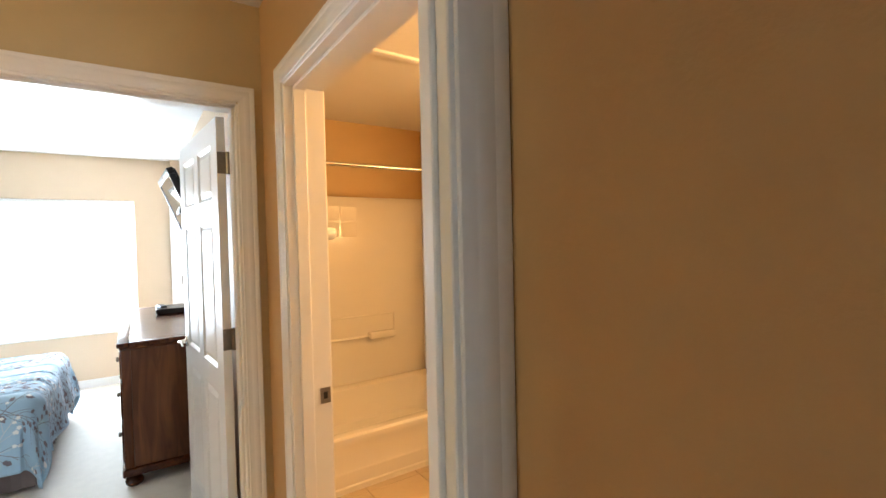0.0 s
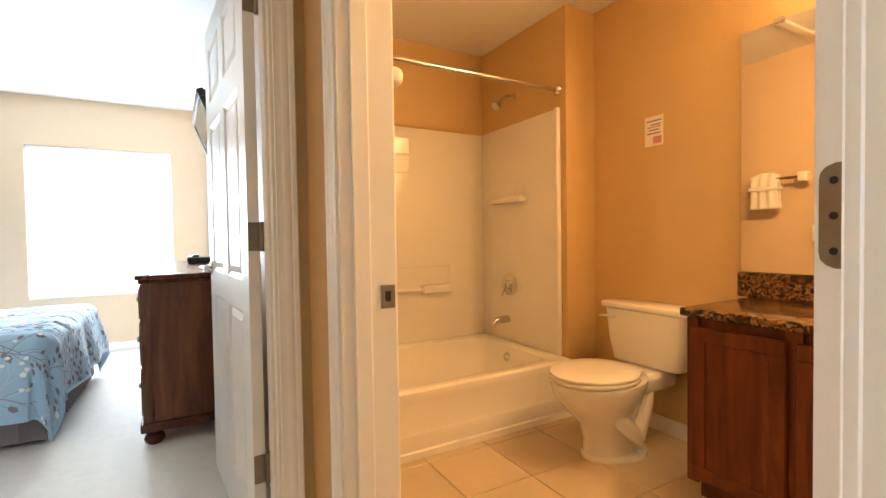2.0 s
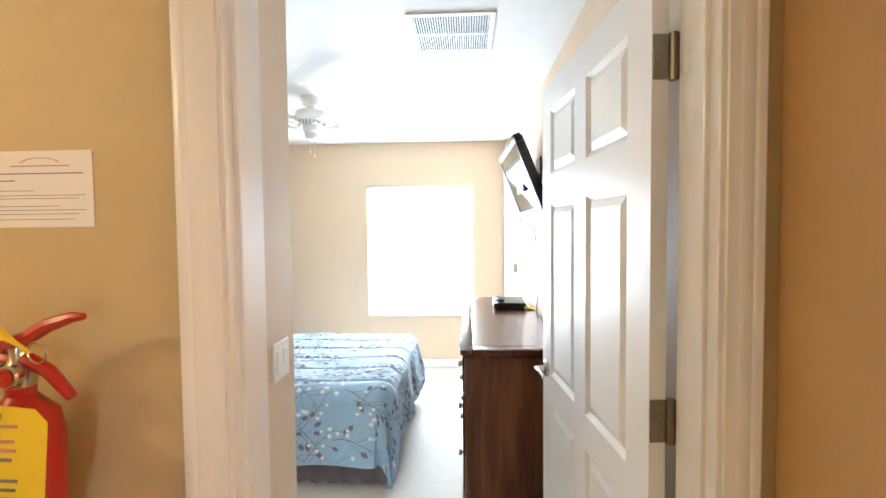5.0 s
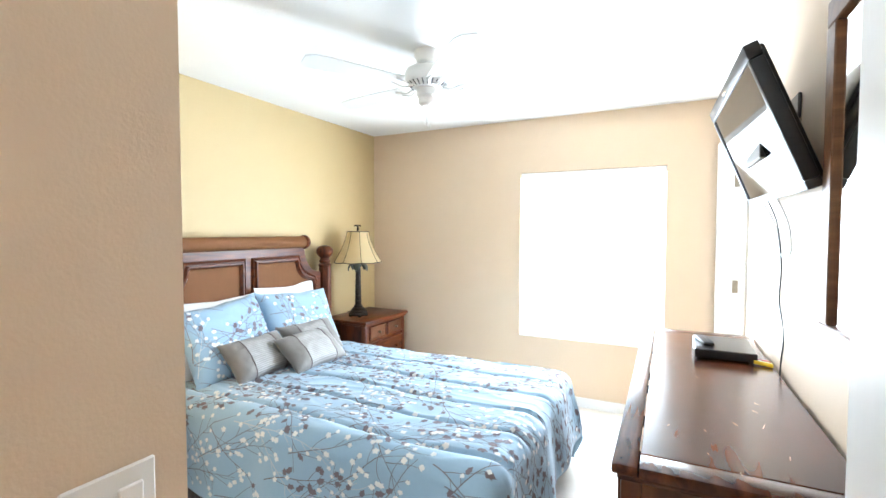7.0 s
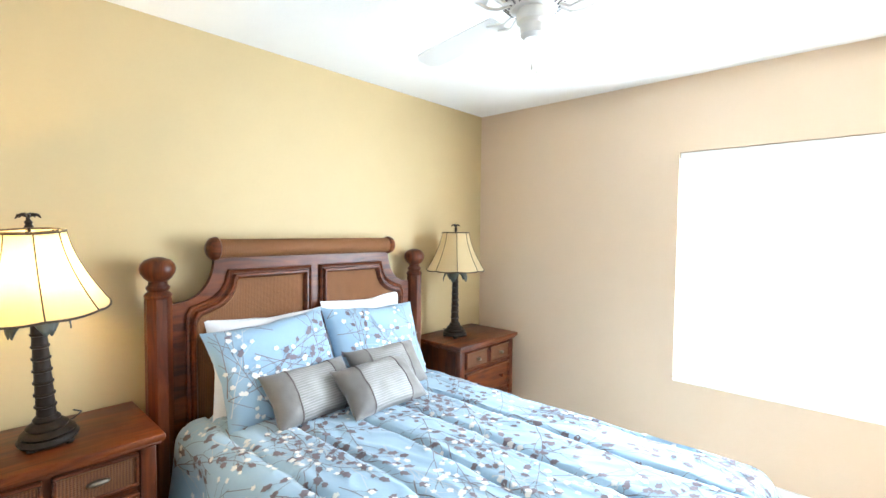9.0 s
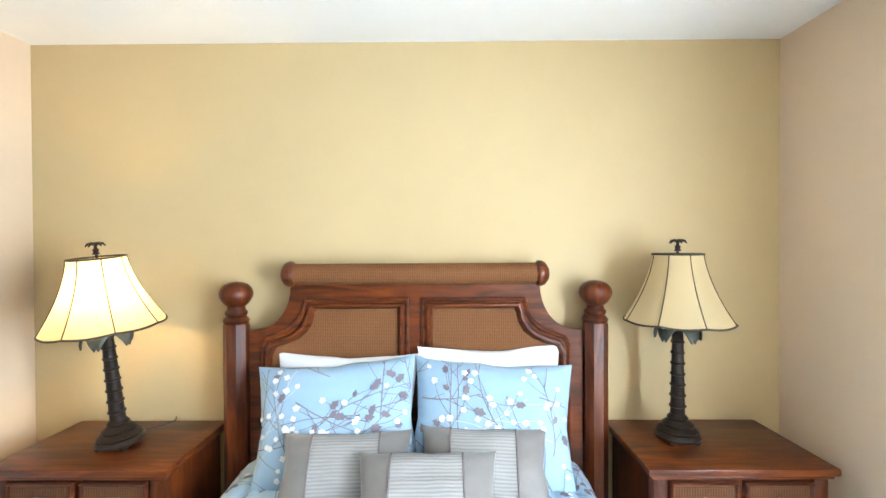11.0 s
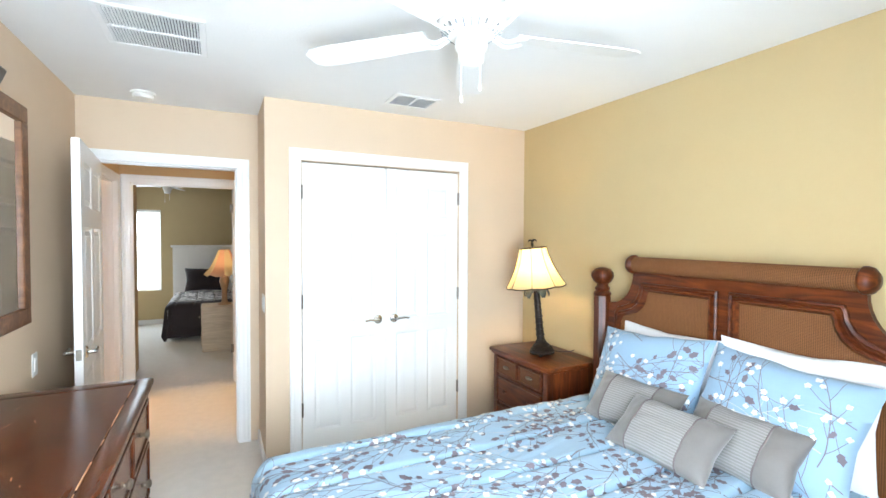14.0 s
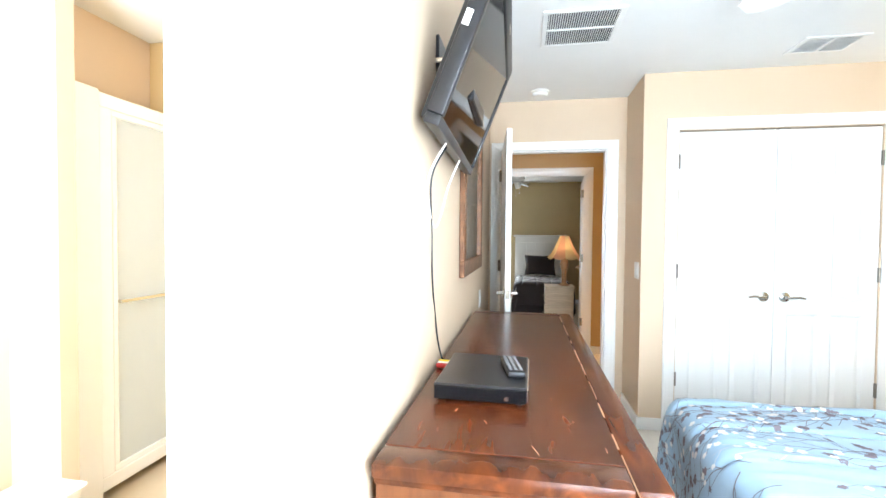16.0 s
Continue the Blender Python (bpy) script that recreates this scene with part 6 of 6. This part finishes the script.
bm = bmesh.new()
for sg in (-1, 1):
    tube(bm, [(-0.60, sg * 0.085, 0.24), (-0.50, sg * 0.105, 0.16), (-0.42, sg * 0.10, 0.10), (-0.36, sg * 0.085, 0.16), (-0.30, sg * 0.075, 0.24), (-0.27, sg * 0.07, 0.33)], [0.04, 0.045, 0.045, 0.045, 0.04, 0.035], 12)
part("trapway", bm, M_PORC, tol)
part("deck", box(-0.36, -0.06, -0.115, 0.115, 0.28, 0.376, bevel=0.03, seg=3), M_PORC, tol)
bm = bmesh.new()
secs = []
for z, hw, d0, d1 in ((0.376, 0.175, -0.195, -0.02), (0.385, 0.19, -0.205, -0.015), (0.50, 0.215, -0.215, -0.012), (0.655, 0.23, -0.222, -0.012)):
    pts = []
    rr = 0.035
    for cx, cy, s in ((d1 - rr, hw - rr, 0), (d0 + rr, hw - rr, 90), (d0 + rr, -hw + rr, 180), (d1 - rr, -hw + rr, 270)):
        pts += arc(cx, cy, rr, s, s + 90, 4)
    secs.append([bm.verts.new((x, y, z)) for x, y in pts])
for a, b in zip(secs, secs[1:]):
    for k in range(len(a)):
        bm.faces.new((a[k], a[(k + 1) % len(a)], b[(k + 1) % len(a)], b[k]))
bm.faces.new(secs[0][::-1])
bm.faces.new(secs[-1])
part("tank", bm, M_PORC, tol)
part("tank_lid", box(-0.235, -0.006, -0.242, 0.242, 0.656, 0.692, bevel=0.014, seg=3), M_PORC, tol)
bm = lathe(bmesh.new(), [(0, 0), (0.014, 0), (0.014, 0.008), (0, 0.010)], 14, Matrix.Translation((-0.218, 0.17, 0.61)) @ Euler((0, radians(-90), 0)).to_matrix().to_4x4())
tube(bm, [(-0.232, 0.17, 0.61), (-0.236, 0.20, 0.612), (-0.234, 0.245, 0.606)], [0.008, 0.007, 0.006], 10)
part("flush_lever", bm, M_PORC, tol, "white flush lever")
tol.scale = (0.88, 1.04, 1.02)

# vanity and granite top
van = thing("vanity_cabinet", "red oak bathroom vanity cabinet with raised panel doors", "vanity cabinet")
VX, VY0, VY1, VZ = 1.957, 0.75, 1.927, 0.745
part("carcass", box(VX, BX1 - 0.002, VY0, VY1, 0.09, VZ - 0.001), M_VANITY, van)
part("toe_kick", box(VX + 0.06, BX1 - 0.002, VY0, VY1 - 0.01, 0.0005, 0.092), M_VANITY, van)
for a, b in ((VY1 - 0.045, VY1), (1.535, 1.585), (VY0, VY0 + 0.045), (1.14, 1.19)):
    part("face_stile", box(VX - 0.018, VX + 0.001, a, b, 0.09, VZ - 0.001, bevel=0.001), M_VANITY, van)
for a, b in ((1.575, 1.897), (1.18, 1.545), (0.78, 1.15)):
    d = part("door", box(VX - 0.036, VX - 0.0185, a, b, 0.115, VZ - 0.035, bevel=0.004), M_VANITY, van)
    bm = bmesh.new()
    for p in ((a, b, 0.115, 0.17), (a, b, VZ - 0.09, VZ - 0.035), (a, a + 0.055, 0.17, VZ - 0.09), (b - 0.055, b, 0.17, VZ - 0.09)):
        bx(bm, VX - 0.043, VX - 0.035, p[0], p[1], p[2], p[3], 0.003)
    part("door_frame", bm, M_VANITY, d)
M_GRANITE = bpy.data.materials.new("brown_speckled_granite")
M_GRANITE.use_nodes = True
_n = M_GRANITE.node_tree
_c = _n.nodes.new("ShaderNodeTexCoord")
_v = _n.nodes.new("ShaderNodeTexVoronoi")
_v.inputs["Scale"].default_value = 75
_d = _n.nodes.new("ShaderNodeTexNoise")
_d.inputs["Scale"].default_value = 30
_a = _n.nodes.new("ShaderNodeVectorMath")
_a.operation = "MULTIPLY_ADD"
_a.inputs[1].default_value = (0.05, 0.05, 0.05)
_n.links.new(_c.outputs["Object"], _d.inputs["Vector"])
_n.links.new(_d.outputs["Color"], _a.inputs[0])
_n.links.new(_c.outputs["Object"], _a.inputs[2])
_n.links.new(_a.outputs[0], _v.inputs["Vector"])
_s = _n.nodes.new("ShaderNodeSeparateColor")
_n.links.new(_v.outputs["Color"], _s.inputs[0])
_r = _n.nodes.new("ShaderNodeValToRGB")
for pos, col in ((0.0, (0.012, 0.009, 0.007, 1)), (0.40, (0.045, 0.022, 0.010, 1)), (0.65, (0.17, 0.08, 0.03, 1)), (1.0, (0.32, 0.18, 0.08, 1))):
    e = _r.color_ramp.elements.new(pos) if pos not in (0.0, 1.0) else _r.color_ramp.elements[0 if pos == 0.0 else -1]
    e.color = col
_n.links.new(_s.outputs[0], _r.inputs[0])
_n.links.new(_r.outputs[0], _n.nodes["Principled BSDF"].inputs["Base Color"])
_n.nodes["Principled BSDF"].inputs["Roughness"].default_value = 0.12
top = thing("granite_worktop", "brown speckled granite vanity top with backsplash", "worktop")
part("slab", box(VX - 0.045, BX1 - 0.002, VY0, VY1 + 0.018, VZ, VZ + 0.035, bevel=0.010, seg=3), M_GRANITE, top)
part("backsplash", box(BX1 - 0.022, BX1 - 0.002, VY0, VY1 + 0.06, VZ + 0.0355, VZ + 0.145, bevel=0.003), M_GRANITE, top)
bas = thing("wash_basin", "white oval wash basin set in the granite", "wash basin", (2.18, 1.38, VZ + 0.035))
bm = bmesh.new()
rings = []
for r, z in ((1.0, 0.001), (1.02, 0.006), (0.96, 0.009), (0.92, 0.004), (0.85, 0.0012)):
    rings.append([bm.verts.new((0.16 * r * math.cos(2 * math.pi * k / 32), 0.21 * r * math.sin(2 * math.pi * k / 32), z)) for k in range(32)])
for a, b in zip(rings, rings[1:]):
    for k in range(32):
        bm.faces.new((a[k], a[(k + 1) % 32], b[(k + 1) % 32], b[k]))
bm.faces.new(rings[-1])
part("bowl", bm, M_PORC, bas)
tap = thing("basin_tap", "brushed nickel single-lever basin tap", "tap", (2.365, 1.39, VZ + 0.0355))
part("body", lathe(bmesh.new(), [(0, 0), (0.026, 0), (0.027, 0.008), (0.020, 0.016), (0.018, 0.09), (0.021, 0.10), (0.020, 0.125), (0, 0.13)], 20), M_CHROME, tap)
part("spout", tube(bmesh.new(), [(0, 0, 0.07), (-0.05, 0, 0.085), (-0.10, 0, 0.08), (-0.115, 0, 0.065)], [0.014, 0.012, 0.011, 0.010], 12), M_CHROME, tap)
part("lever", tube(bmesh.new(), [(0, 0, 0.125), (-0.01, 0.03, 0.14), (-0.02, 0.085, 0.158)], [0.010, 0.008, 0.006], 10), M_CHROME, tap)
mir = thing("vanity_mirror", "large frameless bathroom mirror over the granite", "mirror")
mir.matrix_world = pose(BX1 - 0.013, VY0, 0, 0, 0, 0)
part("glass", box(-0.006, 0, 0, 1.222, VZ + 0.150, 1.965), M_MIRROR, mir)
part("backing", box(0.0005, 0.012, 0.30, 1.22, VZ + 0.152, 1.963), M_BROWNF, mir)
part("clip", box(-0.014, 0.012, 1.05, 1.09, 1.955, 1.975, bevel=0.002), M_CHROME, mir)
vl = thing("vanity_light", "four-globe vanity light bar above the mirror", "vanity light", (BX1, 1.40, 2.16))
part("bar", box(-0.045, -0.0005, -0.45, 0.45, -0.055, 0.055, bevel=0.008, seg=2), M_CHROME, vl)
M_LIT = bpy.data.materials.new("lit_globe")
M_LIT.use_nodes = True
M_LIT.node_tree.nodes["Principled BSDF"].inputs["Emission Color"].default_value = (1.0, 0.56, 0.21, 1)
M_LIT.node_tree.nodes["Principled BSDF"].inputs["Emission Strength"].default_value = 22
for k in range(4):
    y = -0.33 + 0.22 * k
    part("globe", lathe(bmesh.new(), [(0, -0.055), (0.03, -0.048), (0.052, -0.02), (0.056, 0.0), (0.052, 0.02), (0.03, 0.048), (0, 0.055)], 20, Matrix.Translation((-0.095, y, 0))), M_LIT, vl, "lit frosted globe")
    part("socket", lathe(bmesh.new(), [(0, 0), (0.022, 0), (0.02, 0.02), (0, 0.02)], 14, Matrix.Translation((-0.044, y, 0)) @ Euler((0, radians(-90), 0)).to_matrix().to_4x4()), M_CHROME, vl)
lamp_area("vanity_bulbs", pose(BX1 - 0.17, 1.40, 2.16, 0, 75, 0), 0.10, 0.85, 44, WARM)

pq = thing("wall_card", "small printed white card on the bathroom wall", "wall card", (BX1 - 0.001, 2.425, 1.63))
part("card", box(-0.002, 0, -0.055, 0.055, -0.08, 0.08), M_PAPER, pq)
for z, y0, y1, mt in ((0.055, -0.045, 0.045, M_INK), (0.035, -0.04, 0.02, M_INK), (0.022, -0.04, 0.04, M_PINK), (0.006, -0.03, 0.03, M_INK), (-0.012, -0.04, 0.04, M_INK)):
    part("text_line", box(-0.003, -0.0015, y0, y1, z - 0.003, z + 0.003), mt, pq)
part("picture_block", box(-0.003, -0.0015, -0.045, 0.005, -0.068, -0.03), M_PINK, pq)
twb = thing("towel_bar", "white ceramic towel bar with clear rod on the bathroom wall", "towel bar", (XB, 2.60, 1.475))
for y in (-0.17, 0.15):
    part("post", box(0.0005, 0.06, y - 0.03, y + 0.03, -0.035, 0.035, bevel=0.008, seg=2), M_PORC, twb)
part("rod", tube(bmesh.new(), [(0.045, -0.16, 0), (0.045, 0.14, 0)], 0.010, 12), M_BROWNF, twb, "brownish clear rod")
twl = thing("folded_towel", "white hand towel folded into a fan over the bar", "towel", (XB + 0.045, 2.675, 1.475))
rows, uvs = [], []
for i in range(33):
    s = i / 32
    row, ur = [], []
    for j in range(21):
        u = -0.10 + 0.2 * j / 20
        a = s * 2 - 1
        x = 0.030 * (1 if a > 0 else -1) * min(1, abs(a) * 4) + 0.008 * math.sin(u * 90)
        z = 0.03 - abs(a) * 0.255 + (0.025 * math.cos(u * 16) if abs(a) < 0.2 else 0)
        row.append(Vector((x, u * (1 - 0.1 * math.sin(abs(a) * 3)), z)))
        ur.append((s, u))
    rows.append(row)
    uvs.append(ur)
ob = grid_mesh("cloth", rows, M_TERRY, twl, uvs)
md = ob.modifiers.new("thick", "SOLIDIFY")
md.thickness = 0.012
part("fold_band", box(-0.05, 0.05, -0.105, 0.105, -0.085, -0.055, bevel=0.012, seg=2), M_TERRY, twl)
wall_plate("bathroom_switch", "white rocker switch on the bathroom wall", pose(XB, 2.33, 1.06, 0, 0, -90), 0.116, 0.118, 2)
# attic hatch with moulded trim on the bathroom ceiling
ah = thing("attic_hatch", "white attic hatch with moulded trim on the ceiling", "attic hatch")
hx0, hx1, hy0, hy1 = 0.82, 1.43, 1.66, 2.37
for a in ((hx0, hx1, hy0, hy0 + 0.06), (hx0, hx1, hy1 - 0.06, hy1), (hx0, hx0 + 0.06, hy0 + 0.06, hy1 - 0.06), (hx1 - 0.06, hx1, hy0 + 0.06, hy1 - 0.06)):
    bm = bmesh.new()
    bx(bm, a[0], a[1], a[2], a[3], H - 0.022, H - 0.0005, 0.006, 2)
    part("trim", bm, M_TRIM, ah)
part("panel", box(hx0 + 0.06, hx1 - 0.06, hy0 + 0.06, hy1 - 0.06, H - 0.008, H - 0.0006), M_CEIL, ah)
bv = thing("exhaust_vent", "small white exhaust grille on the bathroom ceiling", "exhaust vent", (2.0, 2.375, H))
part("frame", box(-0.13, 0.13, -0.13, 0.13, -0.018, -0.0005, bevel=0.006, seg=2), M_WHITEP, bv)
for k in range(7):
    part("slat", box(-0.10, 0.10, -0.10 + k * 0.03, -0.085 + k * 0.03, -0.024, -0.017, bevel=0.002), M_WHITEP, bv)

# ---- ensuite seen through its doorway ----
M_FROST = translucent("frosted_glass", (0.86, 0.91, 0.93), 0.5)
sd = thing("shower_door", "frosted glass shower door in an aluminium frame", "shower door")
SXP = 2.26
bm = bmesh.new()
for a in ((3.86, 4.333, 1.93, 2.0), (3.86, 4.333, 0.05, 0.12), (4.263, 4.333, 0.12, 1.93)):
    bx(bm, SXP - 0.035, SXP - 0.001, a[0], a[1], a[2], a[3], 0.004)
part("frame", bm, M_TRIM, sd)
bm = bmesh.new()
for a in ((3.86, 4.258, 1.90, 1.93), (3.86, 4.258, 0.12, 0.15), (4.228, 4.258, 0.15, 1.90)):
    bx(bm, SXP - 0.028, SXP - 0.006, a[0], a[1], a[2], a[3], 0.003)
part("sash", bm, M_TRIM, sd, "pale aluminium sash")
part("glass", box(SXP - 0.018, SXP - 0.012, 3.86, 4.229, 0.15, 1.90), M_FROST, sd, "frosted pale green glass")
part("towel_rail", tube(bmesh.new(), [(SXP - 0.055, 3.87, 0.98), (SXP - 0.055, 4.243, 0.98)], 0.009, 10), M_CHROME, sd)
for y in (3.89, 4.223):
    part("bracket", tube(bmesh.new(), [(SXP - 0.055, y, 0.98), (SXP - 0.01, y, 0.98)], 0.007, 8), M_CHROME, sd)
part("side_post", box(SXP - 0.045, SXP - 0.001, 4.335, 4.518, 0.002, 2.01, bevel=0.008, seg=2), M_TRIM, sd, "wide white side post")
wb = thing("waste_bin", "white plastic waste bin on the ensuite floor", "waste bin", (2.13, 4.715, 0.0))
bm = bmesh.new()
rings = []
for hw, hd, z in ((0.10, 0.075, 0.0), (0.13, 0.10, 0.28), (0.142, 0.112, 0.28), (0.142, 0.112, 0.272), (0.126, 0.096, 0.275), (0.097, 0.072, 0.01)):
    pts = []
    for cx, cy, s in ((hw - 0.03, hd - 0.03, 0), (-hw + 0.03, hd - 0.03, 90), (-hw + 0.03, -hd + 0.03, 180), (hw - 0.03, -hd + 0.03, 270)):
        pts += arc(cx, cy, 0.03, s, s + 90, 4)
    rings.append([bm.verts.new((x, y, z)) for x, y in pts])
for a, b in zip(rings, rings[1:]):
    for k in range(len(a)):
        bm.faces.new((a[k], a[(k + 1) % len(a)], b[(k + 1) % len(a)], b[k]))
bm.faces.new(rings[0][::-1])
bm.faces.new(rings[-1])
part("bucket", bm, M_WHITEP, wb)
d = six_panel_door("door_ensuite", 0.40, 2.02, pose(XE + 0.118, EY1 - 0.034, 0, 0, 0, 1), "open white door of the ensuite", M_DOOR)
for z in (0.24, 1.10, 1.84):
    hinge(d, -0.006, 0.016, z, 0, 0.034)

# ---- second bedroom seen across the hall ----
b2 = thing("single_bed", "single bed with a white headboard and dark striped cover", "bed", (0.03, 0.30, 0))
part("mattress", box(-0.60, 0.34, -3.38, -1.78, 0.25, 0.52, bevel=0.05, seg=3), M_PILLOWW, b2)
part("bed_base", box(-0.58, 0.32, -3.38, -1.82, 0.06, 0.26), M_DARKFAB, b2)
bm = bmesh.new()
bx(bm, -0.62, 0.37, -3.46, -3.41, 0.0, 1.33, 0.006)
bx(bm, -0.65, 0.40, -3.475, -3.395, 1.33, 1.37, 0.006)
part("headboard", bm, M_PAPER, b2, "white panelled headboard")
for k in range(5):
    part("headboard_plank", box(-0.56 + k * 0.175, -0.39 + k * 0.175, -3.412, -3.404, 0.55, 1.22, bevel=0.003), M_PAPER, b2)
M_STR2 = bpy.data.materials.new("dark_striped_cover")
M_STR2.use_nodes = True
_n = M_STR2.node_tree
_c = _n.nodes.new("ShaderNodeTexCoord")
_w = _n.nodes.new("ShaderNodeTexWave")
_w.bands_direction = "X"
_w.inputs["Scale"].default_value, _w.inputs["Distortion"].default_value = 2.0, 0.1
_n.links.new(_c.outputs["UV"], _w.inputs["Vector"])
_sx = _n.nodes.new("ShaderNodeSeparateXYZ")
_n.links.new(_c.outputs["UV"], _sx.inputs[0])
_lim = _n.nodes.new("ShaderNodeMath")
_lim.operation = "LESS_THAN"
_lim.inputs[1].default_value = 1.34
_n.links.new(_sx.outputs[0], _lim.inputs[0])
_gt = _n.nodes.new("ShaderNodeMath")
_gt.operation = "GREATER_THAN"
_gt.inputs[1].default_value = 0.55
_n.links.new(_w.outputs["Fac"], _gt.inputs[0])
_mu = _n.nodes.new("ShaderNodeMath")
_mu.operation = "MULTIPLY"
_n.links.new(_lim.outputs[0], _mu.inputs[0])
_n.links.new(_gt.outputs[0], _mu.inputs[1])
_x = _n.nodes.new("ShaderNodeMix")
_x.data_type = "RGBA"
_x.inputs[6].default_value, _x.inputs[7].default_value = (0.020, 0.012, 0.013, 1), (0.72, 0.68, 0.64, 1)
_n.links.new(_mu.outputs[0], _x.inputs[0])
_n.links.new(_x.outputs[2], _n.nodes["Principled BSDF"].inputs["Base Color"])
_n.nodes["Principled BSDF"].inputs["Roughness"].default_value = 0.8
cov, _ = duvet(None, 0.0, 1.62, 0.0, 0.98, 0.56, 0.36, 0.34, M_STR2)
cov.matrix_world = pose(-0.59 + 0.98, -3.08, 0, 0, 0, 90)
cov.name = "striped_cover"
tagged(cov, "dark brown cover with pale stripes on the single bed", "bed cover")
cushion("dark_pillow", 0.60, 0.42, 0.16, Matrix.Translation((-0.09, -2.88, 0.78)) @ Euler((radians(68), 0, radians(180))).to_matrix().to_4x4(), M_DARKFAB, "dark brown pillow on the single bed", seed=21)
n2 = thing("pale_nightstand", "pale washed wood nightstand in the second bedroom", "nightstand", (-0.31, -0.88, 0))
part("top", box(-0.215, 0.215, -0.19, 0.19, 0.575, 0.60, bevel=0.005), M_PALE, n2)
part("body", box(-0.20, 0.20, -0.175, 0.175, 0.0005, 0.575, bevel=0.003), M_PALE, n2)
for z in (0.07, 0.33):
    dd = part("drawer", box(0.198, 0.212, -0.155, 0.155, z, z + 0.22, bevel=0.004), M_PALE, n2)
    bm = bmesh.new()
    knob(bm, Matrix.Translation((0.21, 0, z + 0.11)) @ FACE_X, 0.012)
    part("knob", bm, M_BRONZE, dd)
l2 = thing("shell_lamp", "table lamp with a tiered peach shade and carved base", "table lamp", (-0.38, -0.88, 0.6005))
M_PEACH = translucent("peach_shade", (0.78, 0.46, 0.30), 0.5)
M_TANS = mat("tan_carved_resin", (0.42, 0.24, 0.12), 0.5, tint=0.3, scale=20, bump=0.5, bump_scale=40)
part("base", lathe(bmesh.new(), [(0, 0), (0.085, 0), (0.085, 0.012), (0.05, 0.03), (0.035, 0.05), (0.035, 0.20), (0.05, 0.26), (0.065, 0.32), (0.05, 0.38), (0.02, 0.40), (0.012, 0.50), (0, 0.50)], 16), M_TANS, l2)
for k in range(8):
    an0 = radians(45 * k)
    bm = bmesh.new()
    rows = []
    for i in range(7):
        s = i / 6
        rr = 0.225 - 0.155 * s ** 0.7
        rows.append([bm.verts.new((rr * (1 + 0.12 * (abs(c - 2) / 2) ** 2 * (1 - s)) * math.cos(an0 + radians(45) * c / 4), rr * math.sin(an0 + radians(45) * c / 4), 0.42 + 0.33 * s - 0.03 * math.sin(c / 4 * math.pi) * (1 - s))) for c in range(5)])
    for a, b in zip(rows, rows[1:]):
        for i in range(4):
            bm.faces.new((a[i], a[i + 1], b[i + 1], b[i]))
    part("shade_panel", bm, M_PEACH if k % 2 else M_SHADE, l2, "peach fabric shade panel")
lamp_point("second_room_bulb", (-0.38, -0.88, 1.16), 1.3, (1.0, 0.72, 0.42), 0.03)
f2 = copy_thing(fan, pose(0.34, -1.60, H, 0, 0, 17))

# floor tiles of the bathroom, laid square
for i in range(-2, 6):
    for j in range(-6, 6):
        x0, y0 = 1.185 + 0.345 * i, 2.39 + 0.345 * j
        a, b = max(x0, XH + 0.062), min(x0 + 0.341, BX1 - 0.001)
        c, e = max(y0, 0.603), min(y0 + 0.341, 2.83)
        if b - a < 0.02 or e - c < 0.02:
            continue
        part("tile", box(a, b, c, e, -0.008, 0.0, bevel=0.002), M_TILE, floor_b, smooth=0)
structure("floor_ensuite", box(XE + 0.06, 2.5, BYN + 0.12, YN + 0.05, -0.0055, 0.0), M_TILE, "beige tiled ensuite floor", "floor")
